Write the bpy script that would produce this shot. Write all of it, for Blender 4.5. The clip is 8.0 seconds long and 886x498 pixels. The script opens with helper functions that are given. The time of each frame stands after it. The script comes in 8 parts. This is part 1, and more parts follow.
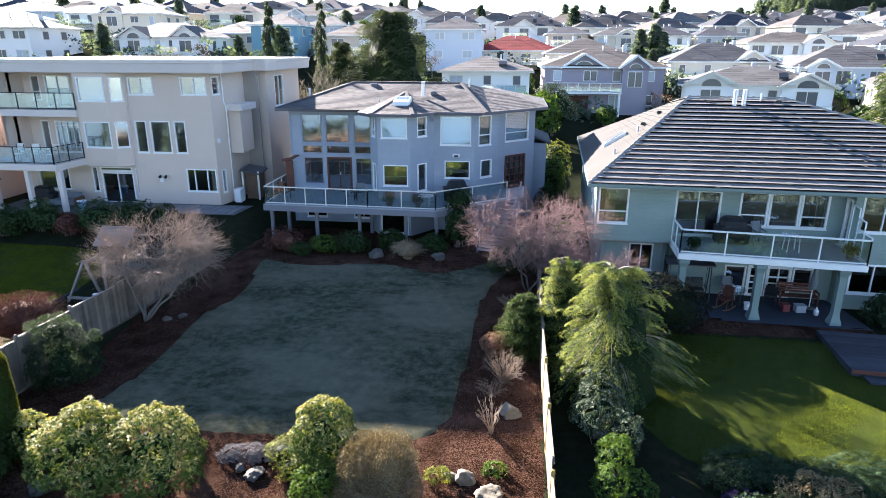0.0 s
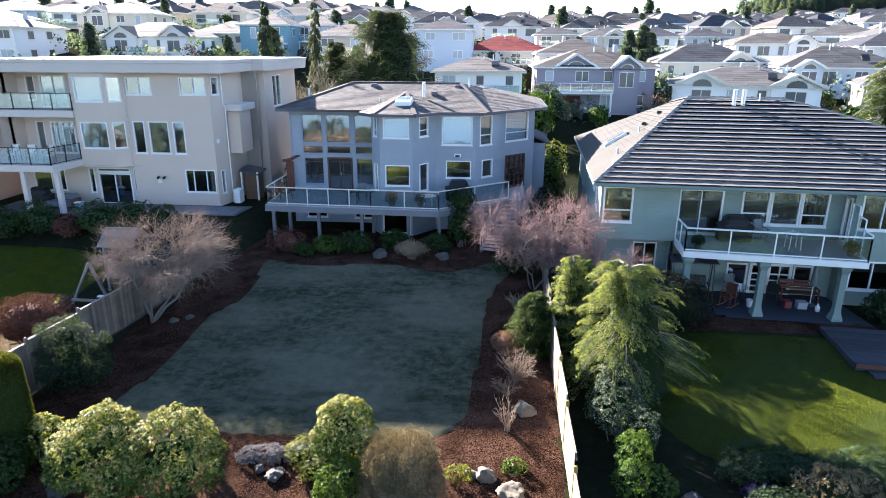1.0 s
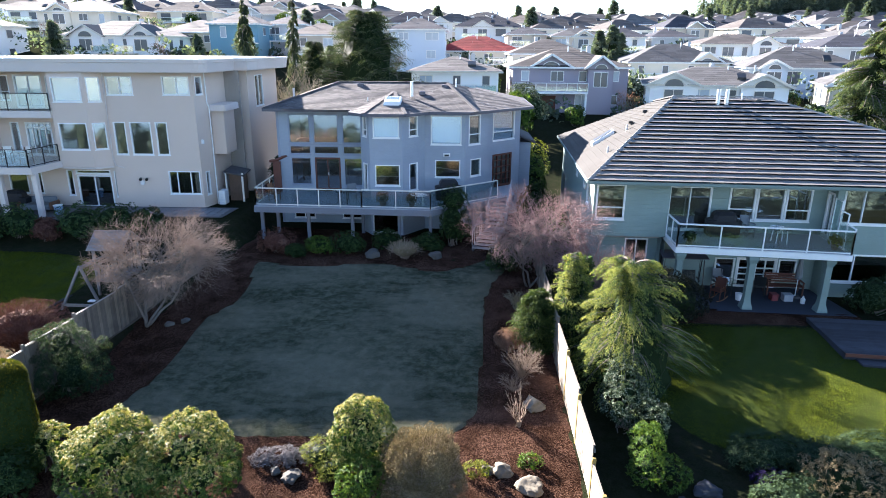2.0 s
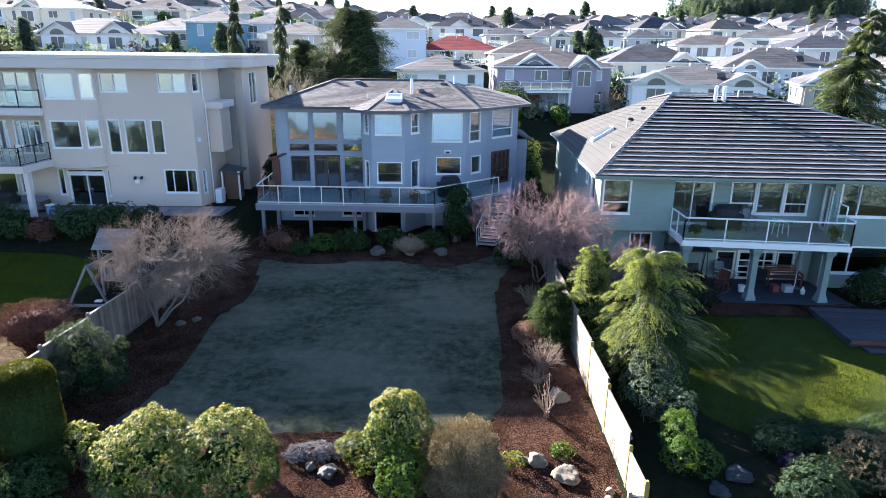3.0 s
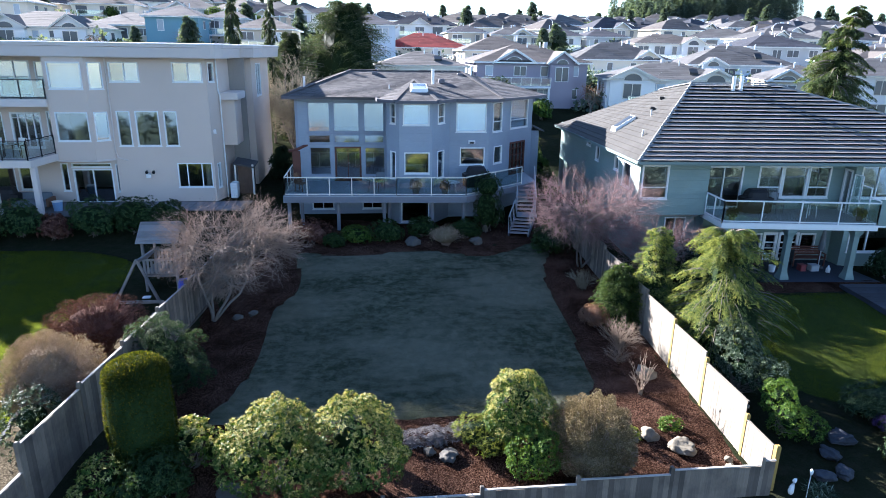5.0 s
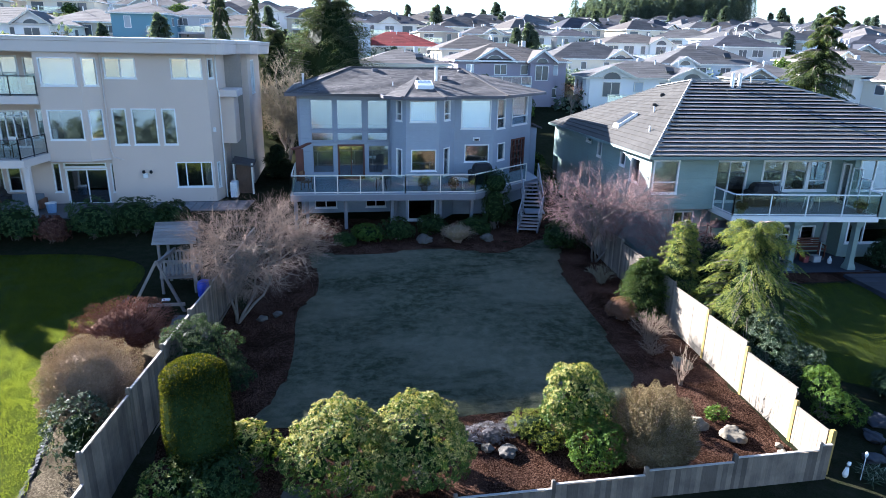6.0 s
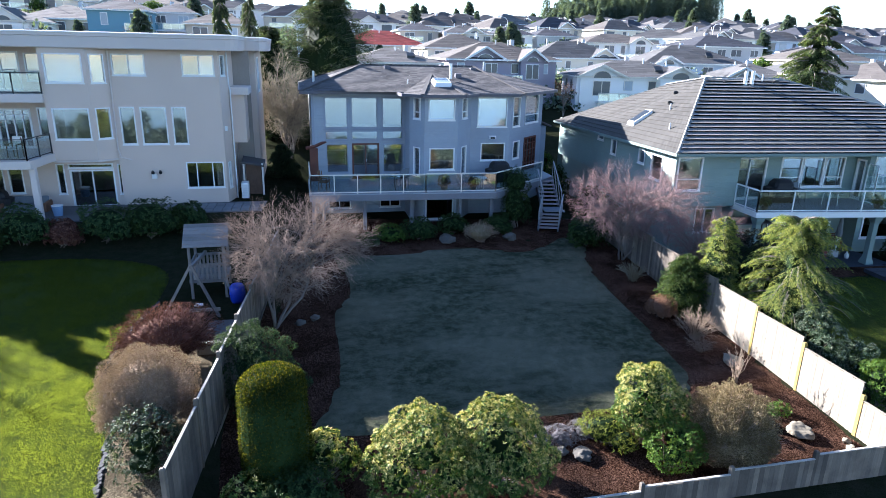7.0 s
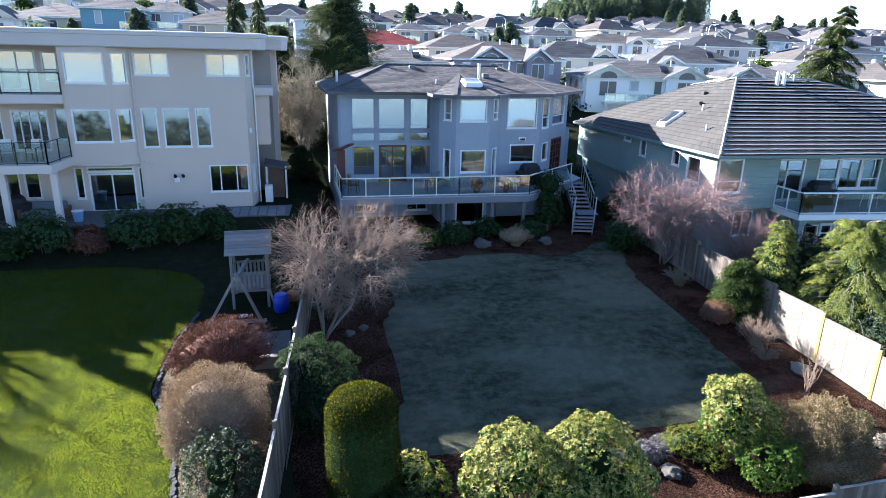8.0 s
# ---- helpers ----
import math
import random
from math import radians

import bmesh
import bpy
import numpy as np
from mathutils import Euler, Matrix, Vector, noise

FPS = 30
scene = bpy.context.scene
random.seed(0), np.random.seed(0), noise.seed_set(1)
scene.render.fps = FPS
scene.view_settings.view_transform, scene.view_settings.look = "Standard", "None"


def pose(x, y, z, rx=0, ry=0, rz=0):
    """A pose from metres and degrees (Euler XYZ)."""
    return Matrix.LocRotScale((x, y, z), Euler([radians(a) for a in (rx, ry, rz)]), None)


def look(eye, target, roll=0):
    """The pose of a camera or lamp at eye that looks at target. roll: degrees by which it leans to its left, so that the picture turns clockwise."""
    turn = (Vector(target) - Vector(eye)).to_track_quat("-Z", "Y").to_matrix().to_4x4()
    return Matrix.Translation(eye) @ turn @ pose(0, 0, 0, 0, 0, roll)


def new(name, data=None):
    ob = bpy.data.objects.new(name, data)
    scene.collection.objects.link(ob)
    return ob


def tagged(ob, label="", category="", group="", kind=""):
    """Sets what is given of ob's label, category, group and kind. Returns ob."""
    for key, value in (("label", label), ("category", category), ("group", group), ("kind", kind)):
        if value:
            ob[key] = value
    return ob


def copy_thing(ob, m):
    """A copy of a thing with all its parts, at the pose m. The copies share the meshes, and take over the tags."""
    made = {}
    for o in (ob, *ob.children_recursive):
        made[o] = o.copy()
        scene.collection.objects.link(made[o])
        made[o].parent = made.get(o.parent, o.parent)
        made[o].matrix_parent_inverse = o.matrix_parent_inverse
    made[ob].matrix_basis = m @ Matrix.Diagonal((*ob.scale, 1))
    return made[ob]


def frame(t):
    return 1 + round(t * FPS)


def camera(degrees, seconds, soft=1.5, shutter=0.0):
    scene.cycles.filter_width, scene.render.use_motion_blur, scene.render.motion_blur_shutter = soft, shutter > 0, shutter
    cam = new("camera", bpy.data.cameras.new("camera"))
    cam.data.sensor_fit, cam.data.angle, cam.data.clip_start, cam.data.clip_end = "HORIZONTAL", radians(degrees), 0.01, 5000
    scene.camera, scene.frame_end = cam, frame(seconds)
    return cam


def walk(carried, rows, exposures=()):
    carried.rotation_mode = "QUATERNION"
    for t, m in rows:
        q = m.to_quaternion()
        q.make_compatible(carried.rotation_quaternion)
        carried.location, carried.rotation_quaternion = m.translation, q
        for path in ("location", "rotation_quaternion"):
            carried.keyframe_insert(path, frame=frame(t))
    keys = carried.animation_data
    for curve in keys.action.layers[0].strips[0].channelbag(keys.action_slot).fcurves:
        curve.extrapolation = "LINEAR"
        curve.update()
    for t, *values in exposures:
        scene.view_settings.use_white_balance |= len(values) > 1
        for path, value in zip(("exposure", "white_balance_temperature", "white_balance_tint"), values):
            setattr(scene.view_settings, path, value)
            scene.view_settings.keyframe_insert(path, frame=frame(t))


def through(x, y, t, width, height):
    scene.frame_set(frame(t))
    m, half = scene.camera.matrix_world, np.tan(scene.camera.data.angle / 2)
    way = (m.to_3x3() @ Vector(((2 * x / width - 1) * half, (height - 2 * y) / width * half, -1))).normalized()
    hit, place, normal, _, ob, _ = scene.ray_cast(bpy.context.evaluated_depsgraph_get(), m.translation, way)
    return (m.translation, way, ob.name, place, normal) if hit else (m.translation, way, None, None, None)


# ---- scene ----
cam = camera(70.0, 8.0, soft=0.55)
METRES, EYE, TILT, LEAN, TURN = 17.0, 10.5, 0.0, 0.0, 6.1
ROWS = [
    (0.0, 0.0, 0.0, 0.0, 0.05, -17.61, -0.15),
    (0.5, -0.0252, -0.003, -0.0001, -0.38, -17.61, -0.2),
    (1.0, -0.0565, -0.0056, 0.0002, -1.3, -17.59, -0.23),
    (1.5, -0.0933, -0.0076, 0.0003, -2.76, -17.59, -0.29),
    (3.0, -0.2392, -0.0081, -0.0128, -6.94, -17.5, -0.58),
    (3.5, -0.3039, -0.0031, -0.0223, -7.95, -17.45, -0.67),
    (4.0, -0.3754, 0.0044, -0.0328, -9.57, -17.41, -0.73),
    (4.5, -0.448, 0.0166, -0.0431, -10.97, -17.4, -0.8),
    (5.0, -0.5207, 0.0339, -0.0504, -12.21, -17.38, -0.85),
    (6.5, -0.7397, 0.1098, -0.0698, -17.39, -17.3, -1.11),
    (7.0, -0.812, 0.1506, -0.0748, -18.54, -17.29, -1.17),
    (7.5, -0.8761, 0.1969, -0.0769, -19.48, -17.3, -1.22),
    (8.0, -0.9331, 0.2487, -0.0788, -19.91, -17.28, -1.25),
]
EXPOSURES = [(0.0, 3.13, 6400, 18), (1.7, 3.1, 6300, 18), (3.5, 2.96, 5950, 17), (5.0, 2.84, 5750, 16), (8.0, 2.8, 5750, 16)]
walk(cam, [(t, pose(0, 0, EYE, TILT, LEAN, TURN) @ pose(METRES * x, METRES * y, METRES * z, 90 + pitch, roll, yaw)) for t, x, y, z, yaw, pitch, roll in ROWS], EXPOSURES)

# ---- sky and sun ----
SUN_AZ, SUN_EL = 43.0, 22.2          # azimuth from +y towards -x, and height, in degrees
world = bpy.data.worlds.new("sky")
scene.world = world
world.use_nodes = True
wt = world.node_tree
sky = wt.nodes.new("ShaderNodeTexSky")
sky.sky_type, sky.sun_disc = "NISHITA", False
sky.sun_elevation, sky.sun_rotation = radians(SUN_EL), radians(-SUN_AZ)
sky.air_density, sky.dust_density, sky.ozone_density = 1.0, 0.15, 3.2
wt.links.new(sky.outputs[0], wt.nodes["Background"].inputs[0])
wt.nodes["Background"].inputs[1].default_value = 0.0505
sun_data = bpy.data.lights.new("sun", "SUN")
sun_data.energy, sun_data.angle, sun_data.color = 5.0, radians(0.53), (1.0, 0.93, 0.82)
sun_ob = new("sun", sun_data)
sun_way = Vector((-math.sin(radians(SUN_AZ)) * math.cos(radians(SUN_EL)), math.cos(radians(SUN_AZ)) * math.cos(radians(SUN_EL)), math.sin(radians(SUN_EL))))
sun_ob.matrix_world = look(sun_way * 100, (0, 0, 0))


# ---- materials ----
def node_mat(name):
    m = bpy.data.materials.new(name)
    m.use_nodes = True
    nt = m.node_tree
    return m, nt, nt.nodes["Principled BSDF"]


def ramp(nt, fac, stops):
    r = nt.nodes.new("ShaderNodeValToRGB")
    while len(r.color_ramp.elements) < len(stops):
        r.color_ramp.elements.new(0.5)
    for e, (p, c) in zip(r.color_ramp.elements, stops):
        e.position, e.color = p, (*c, 1)
    nt.links.new(fac, r.inputs[0])
    return r.outputs[0]


def tex(nt, scale, detail=4, rough=0.6, stretch=None, coords="Object"):
    c = nt.nodes.new("ShaderNodeTexCoord").outputs[coords]
    if stretch:
        mp = nt.nodes.new("ShaderNodeMapping")
        mp.inputs["Scale"].default_value = stretch
        nt.links.new(c, mp.inputs[0])
        c = mp.outputs[0]
    n = nt.nodes.new("ShaderNodeTexNoise")
    n.inputs["Scale"].default_value, n.inputs["Detail"].default_value, n.inputs["Roughness"].default_value = scale, detail, rough
    nt.links.new(c, n.inputs["Vector"])
    return n.outputs[0]


def mixc(nt, fac, a, b, mode="MIX"):
    m = nt.nodes.new("ShaderNodeMix")
    m.data_type, m.blend_type = "RGBA", mode
    for sock, v in ((m.inputs[0], fac), (m.inputs[6], a), (m.inputs[7], b)):
        if isinstance(v, (int, float)):
            sock.default_value = v
        elif isinstance(v, tuple):
            sock.default_value = (*v, 1)
        else:
            nt.links.new(v, sock)
    return m.outputs[2]


def bump(nt, bsdf, height, strength=0.3, dist=0.02):
    b = nt.nodes.new("ShaderNodeBump")
    b.inputs["Strength"].default_value, b.inputs["Distance"].default_value = strength, dist
    nt.links.new(height, b.inputs["Height"])
    nt.links.new(b.outputs[0], bsdf.inputs["Normal"])


def shade(c, k):
    return tuple(min(1.0, v * k) for v in c)


def surface(name, colour, rough=0.7, grain=30.0, vary=0.12, big=0.6, bumps=0.15, metal=0.0, stretch=None, spec=0.4, coords="Object"):
    """Paint, stucco, stone, wood: two scales of variation and a fine relief."""
    m, nt, b = node_mat(name)
    fine, broad = tex(nt, grain, 5, 0.65, stretch, coords), tex(nt, big, 3, 0.5, None, coords)
    c = ramp(nt, fine, [(0.25, shade(colour, 1 - vary)), (0.75, shade(colour, 1 + vary))])
    c = mixc(nt, ramp(nt, broad, [(0.35, (0, 0, 0)), (0.7, (1, 1, 1))]), c, mixc(nt, 0.5, c, shade(colour, 1 - 1.6 * vary)))
    rnd = nt.nodes.new("ShaderNodeObjectInfo").outputs["Random"]
    c = mixc(nt, 1.0, c, ramp(nt, rnd, [(0, shade((1, 1, 1), 1 - 0.5 * vary)), (1, (1, 1, 1))]), "MULTIPLY")
    nt.links.new(c, b.inputs["Base Color"])
    b.inputs["Roughness"].default_value, b.inputs["Metallic"].default_value = rough, metal
    b.inputs["Specular IOR Level"].default_value = spec
    if bumps:
        bump(nt, b, fine, bumps, 0.02)
    return m


def siding(name, colour, board=0.15):
    """Painted lap siding: horizontal boards with a shadow line under each."""
    m, nt, b = node_mat(name)
    c0 = nt.nodes.new("ShaderNodeTexCoord").outputs["Object"]
    sep = nt.nodes.new("ShaderNodeSeparateXYZ")
    nt.links.new(c0, sep.inputs[0])
    d = nt.nodes.new("ShaderNodeMath")
    d.operation = "DIVIDE"
    nt.links.new(sep.outputs[2], d.inputs[0])
    d.inputs[1].default_value = board
    fr = nt.nodes.new("ShaderNodeMath")
    fr.operation = "FRACT"
    nt.links.new(d.outputs[0], fr.inputs[0])
    prof = ramp(nt, fr.outputs[0], [(0.0, (0, 0, 0)), (0.08, (1, 1, 1)), (1.0, (0.35, 0.35, 0.35))])
    fine, broad = tex(nt, 14, 4, 0.6, (0.3, 0.3, 3)), tex(nt, 0.7, 3)
    c = ramp(nt, fine, [(0.3, shade(colour, 0.93)), (0.7, shade(colour, 1.06))])
    c = mixc(nt, ramp(nt, broad, [(0.4, (0, 0, 0)), (0.7, (1, 1, 1))]), c, shade(colour, 0.9))
    nt.links.new(c, b.inputs["Base Color"])
    b.inputs["Roughness"].default_value = 0.65
    bump(nt, b, prof, 0.5, 0.02)
    return m


def leaf_mat(name, dark, light, tip=None, rough=0.45, through=0.25, spec=0.06):
    """Foliage: each leaf its own shade, with some light passing through."""
    m, nt, b = node_mat(name)
    g = nt.nodes.new("ShaderNodeNewGeometry").outputs["Random Per Island"]
    stops = [(0.0, dark), (0.7, light)] + ([(1.0, tip)] if tip else [])
    c = ramp(nt, g, stops)
    broad = tex(nt, 1.1, 3)
    c = mixc(nt, ramp(nt, broad, [(0.35, (0, 0, 0)), (0.7, (1, 1, 1))]), c, mixc(nt, 0.45, c, dark))
    nt.links.new(c, b.inputs["Base Color"])
    b.inputs["Roughness"].default_value = rough
    b.inputs["Specular IOR Level"].default_value = spec
    if through:
        tr = nt.nodes.new("ShaderNodeBsdfTranslucent")
        nt.links.new(mixc(nt, 1.0, c, (1.6, 1.5, 0.6), "MULTIPLY"), tr.inputs[0])
        mx = nt.nodes.new("ShaderNodeMixShader")
        mx.inputs[0].default_value = through
        nt.links.new(b.outputs[0], mx.inputs[1])
        nt.links.new(tr.outputs[0], mx.inputs[2])
        nt.links.new(mx.outputs[0], nt.nodes["Material Output"].inputs[0])
    return m


def glass_mat(name, tint, gloss):
    """A window pane: clear glass that mirrors the sky, more so at a slant."""
    m, nt, b = node_mat(name)
    nt.nodes.remove(b)
    gl, tp, mx = nt.nodes.new("ShaderNodeBsdfGlossy"), nt.nodes.new("ShaderNodeBsdfTransparent"), nt.nodes.new("ShaderNodeMixShader")
    lw, pw, fr = nt.nodes.new("ShaderNodeLayerWeight"), nt.nodes.new("ShaderNodeMath"), nt.nodes.new("ShaderNodeMapRange")
    lw.inputs[0].default_value = 0.5
    pw.operation, pw.inputs[1].default_value = "POWER", 4.5
    nt.links.new(lw.outputs["Facing"], pw.inputs[0])
    nt.links.new(pw.outputs[0], fr.inputs["Value"])
    fr.inputs["To Min"].default_value, fr.inputs["To Max"].default_value = gloss, 0.6
    wob = nt.nodes.new("ShaderNodeBump")
    wob.inputs["Strength"].default_value, wob.inputs["Distance"].default_value = 0.02, 0.05
    nt.links.new(tex(nt, 0.8, 2), wob.inputs["Height"])
    nt.links.new(wob.outputs[0], gl.inputs["Normal"])
    gl.inputs["Roughness"].default_value = 0.035
    tp.inputs[0].default_value = (*tint, 1)
    nt.links.new(fr.outputs[0], mx.inputs[0])
    nt.links.new(tp.outputs[0], mx.inputs[1])
    nt.links.new(gl.outputs[0], mx.inputs[2])
    nt.links.new(mx.outputs[0], nt.nodes["Material Output"].inputs[0])
    return m


def grass_mat(name, dark, light, dry, patch=0.35, worn=0.0):
    m, nt, b = node_mat(name)
    fine, mid, broad = tex(nt, 22, 6, 0.75), tex(nt, 2.6, 5, 0.7), tex(nt, patch, 4, 0.6)
    c = ramp(nt, fine, [(0.3, dark), (0.62, light), (0.8, shade(light, 1.5))])
    c = mixc(nt, ramp(nt, mid, [(0.42, (0, 0, 0)), (0.72, (0.7, 0.7, 0.7))]), c, dry)
    c = mixc(nt, ramp(nt, broad, [(0.4, (0, 0, 0)), (0.65, (0.6, 0.6, 0.6))]), c, mixc(nt, 0.6, c, dark))
    if worn:
        c = mixc(nt, ramp(nt, tex(nt, 0.16, 5, 0.62, (1, 1.7, 1)), [(0.42, (0, 0, 0)), (0.6, (worn, worn, worn))]), c, dry)
        c = mixc(nt, ramp(nt, tex(nt, 0.75, 5, 0.7, (0.7, 1.9, 1)), [(0.5, (0, 0, 0)), (0.66, (worn, worn, worn))]), c, shade(dry, 0.75))
    nt.links.new(c, b.inputs["Base Color"])
    b.inputs["Roughness"].default_value = 0.85
    b.inputs["Specular IOR Level"].default_value = 0.0
    bump(nt, b, fine, 0.7, 0.05)
    return m


def chips_mat(name, a, b_, c_):
    m, nt, b = node_mat(name)
    v = nt.nodes.new("ShaderNodeTexVoronoi")
    v.inputs["Scale"].default_value = 34
    nt.links.new(nt.nodes.new("ShaderNodeTexCoord").outputs["Object"], v.inputs["Vector"])
    c = ramp(nt, v.outputs["Color"], [(0.1, a), (0.5, b_), (0.95, c_)])
    c = mixc(nt, ramp(nt, tex(nt, 0.9, 4), [(0.4, (0, 0, 0)), (0.7, (0.8, 0.8, 0.8))]), c, a)
    c = mixc(nt, ramp(nt, tex(nt, 0.38, 5, 0.7), [(0.5, (0, 0, 0)), (0.68, (0.75, 0.75, 0.75))]), c, mixc(nt, 0.5, c, c_))
    nt.links.new(c, b.inputs["Base Color"])
    b.inputs["Roughness"].default_value = 0.9
    b.inputs["Specular IOR Level"].default_value = 0.0
    bump(nt, b, v.outputs["Distance"], 0.4, 0.04)
    return m


def fence_mat(name, colour, old, low=0.66):
    """Weathered boards: each board its own tone, grain along its height, stains at foot and head."""
    m, nt, b = node_mat(name)
    grain, blot = tex(nt, 9, 5, 0.7, (6, 6, 0.35)), tex(nt, 1.7, 4)
    c = ramp(nt, grain, [(0.25, shade(colour, 0.72)), (0.7, shade(colour, 1.1))])
    c = mixc(nt, ramp(nt, blot, [(0.45, (0, 0, 0)), (0.75, (0.7, 0.7, 0.7))]), c, old)
    rnd = nt.nodes.new("ShaderNodeObjectInfo").outputs["Random"]
    c = mixc(nt, 1.0, c, ramp(nt, rnd, [(0, (low, low, low)), (0.5, ((1 + 2 * low) / 3 + 0.1,) * 3), (1, (1.05, 1.03, 0.99))]), "MULTIPLY")
    nt.links.new(c, b.inputs["Base Color"])
    b.inputs["Roughness"].default_value = 0.85
    bump(nt, b, grain, 0.3, 0.01)
    return m


def roof_mat(name, colours, scale, rough=0.85, spec=0.2):
    """Shingles or tiles: one tone a piece, moss and streaks over them."""
    m, nt, b = node_mat(name)
    g = nt.nodes.new("ShaderNodeNewGeometry").outputs["Random Per Island"]
    c = ramp(nt, g, [(0.0, colours[0]), (0.5, colours[1]), (1.0, colours[2])])
    br = tex(nt, scale, 4, 0.7)
    c = mixc(nt, ramp(nt, br, [(0.4, (0, 0, 0)), (0.7, (0.6, 0.6, 0.6))]), c, colours[0])
    c = mixc(nt, ramp(nt, tex(nt, 0.5, 4), [(0.45, (0, 0, 0)), (0.75, (0.5, 0.5, 0.5))]), c, colours[2])
    nt.links.new(c, b.inputs["Base Color"])
    b.inputs["Roughness"].default_value = rough
    b.inputs["Specular IOR Level"].default_value = spec
    bump(nt, b, br, 0.2, 0.01)
    return m


STUCCO = surface("stucco_taupe", (0.63, 0.52, 0.44), 0.85, 60, 0.06, 0.4, 0.2)
STUCCO_TRIM = surface("stucco_trim", (0.63, 0.56, 0.515), 0.8, 60, 0.05, 0.5, 0.15)
BLUE_SIDING = siding("siding_blue_grey", (0.30, 0.342, 0.395))
BLUE_TRIM = surface("trim_blue_grey", (0.27, 0.30, 0.36), 0.6, 20, 0.06, 0.6, 0.05)
DARK_TRIM = surface("fascia_slate", (0.10, 0.10, 0.12), 0.5, 20, 0.08, 0.6, 0.05)
SAGE = siding("siding_sage", (0.22, 0.30, 0.28), 0.18)
SAGE_TRIM = surface("trim_sage", (0.17, 0.235, 0.222), 0.6, 20, 0.06, 0.6, 0.05)
WHITE = surface("paint_white", (0.78, 0.79, 0.78), 0.45, 25, 0.05, 0.8, 0.04)
CREAM = surface("paint_cream", (0.72, 0.68, 0.60), 0.55, 25, 0.06, 0.8, 0.05)
DARK_METAL = surface("metal_dark", (0.03, 0.035, 0.04), 0.4, 40, 0.1, 1, 0.03, 0.6)
PALE_METAL = surface("metal_pale", (0.72, 0.74, 0.76), 0.35, 40, 0.05, 1, 0.02, 0.3)
CONCRETE = surface("concrete", (0.10, 0.10, 0.105), 0.85, 25, 0.14, 0.5, 0.25)
PAVER = surface("paver_pale", (0.20, 0.205, 0.215), 0.85, 20, 0.2, 0.8, 0.2)
DECKING = surface("decking_grey", (0.36, 0.38, 0.40), 0.7, 18, 0.12, 0.5, 0.1, stretch=(0.3, 4, 1))
OLD_WOOD = fence_mat("wood_weathered", (0.24, 0.235, 0.23), (0.15, 0.15, 0.15))
FENCE_SUN = fence_mat("fence_pale", (0.195, 0.171, 0.137), (0.14, 0.122, 0.097), 0.9)
FENCE_GREY = fence_mat("fence_grey", (0.225, 0.187, 0.152), (0.075, 0.062, 0.052), 0.42)
# cap rails paler than the boards: the sun they catch is in the colour
CAP_PALE = fence_mat("fence_cap_lit", (0.42, 0.40, 0.37), (0.30, 0.28, 0.26))
NEW_WOOD = fence_mat("post_treated_yellow", (0.34, 0.235, 0.06), (0.27, 0.19, 0.05))
RED_WOOD = surface("wood_red_brown", (0.115, 0.04, 0.026), 0.6, 12, 0.2, 1.2, 0.15, stretch=(5, 5, 0.4))
GREY_PAINT_WOOD = surface("stair_grey_paint", (0.175, 0.185, 0.215), 0.65, 20, 0.1, 0.8, 0.1)
RAIL_GREY = surface("rail_grey_paint", (0.34, 0.35, 0.37), 0.5, 25, 0.06, 0.8, 0.04)
TREAD = surface("tread_worn", (0.30, 0.26, 0.265), 0.75, 18, 0.15, 0.8, 0.1)
GLASS = glass_mat("window_glass", (0.80, 0.84, 0.86), 0.26)
RAIL_GLASS = glass_mat("rail_glass", (0.80, 0.88, 0.88), 0.19)
# pale blind; its blue paints sky mirrored in the upper windows
BLIND = surface("blind_sky_tint", (0.66, 0.80, 0.92), 0.8, 30, 0.05, 1, 0.05, stretch=(1, 1, 8))
CURTAIN = surface("curtain_cream", (0.55, 0.50, 0.42), 0.9, 8, 0.2, 2, 0.2, stretch=(6, 6, 0.3))
ROOM = surface("room_wall", (0.32, 0.29, 0.26), 0.9, 10, 0.1, 1, 0.0)
SHINGLE = roof_mat("shingle_grey_brown", ((0.048, 0.047, 0.05), (0.09, 0.086, 0.087), (0.14, 0.132, 0.13)), 25)
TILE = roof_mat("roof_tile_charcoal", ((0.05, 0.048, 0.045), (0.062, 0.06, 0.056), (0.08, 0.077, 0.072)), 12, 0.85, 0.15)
# lighter copy of TILE for the front slope: grazing sun put into the colour
TILE_LIT = roof_mat("roof_tile_lit", ((0.15, 0.148, 0.145), (0.18, 0.177, 0.172), (0.21, 0.206, 0.2)), 12, 0.85, 0.15)
# ridge tiles lighter than the slopes, with the sun on them painted in
RIDGE = roof_mat("ridge_tile_lit", ((0.16, 0.16, 0.16), (0.24, 0.24, 0.235), (0.34, 0.33, 0.32)), 12)
# patio floor darker than CONCRETE: shade under the balcony is in the colour
PATIO = surface("patio_shade", (0.038, 0.046, 0.062), 0.8, 25, 0.22, 0.5, 0.2, spec=0.2)
LAWN = grass_mat("lawn_worn", (0.011, 0.017, 0.011), (0.055, 0.068, 0.042), (0.165, 0.158, 0.112), 0.22, 0.55)
LAWN_LUSH = grass_mat("lawn_lush", (0.016, 0.027, 0.009), (0.046, 0.063, 0.016), (0.058, 0.066, 0.018), 0.2)
EARTH = grass_mat("rough_ground", (0.008, 0.011, 0.006), (0.022, 0.027, 0.014), (0.036, 0.031, 0.022))
MULCH = chips_mat("bark_mulch", (0.009, 0.0047, 0.0033), (0.038, 0.02, 0.0136), (0.135, 0.078, 0.056))
GRAVEL = chips_mat("dry_soil", (0.042, 0.035, 0.024), (0.10, 0.083, 0.056), (0.21, 0.178, 0.13))
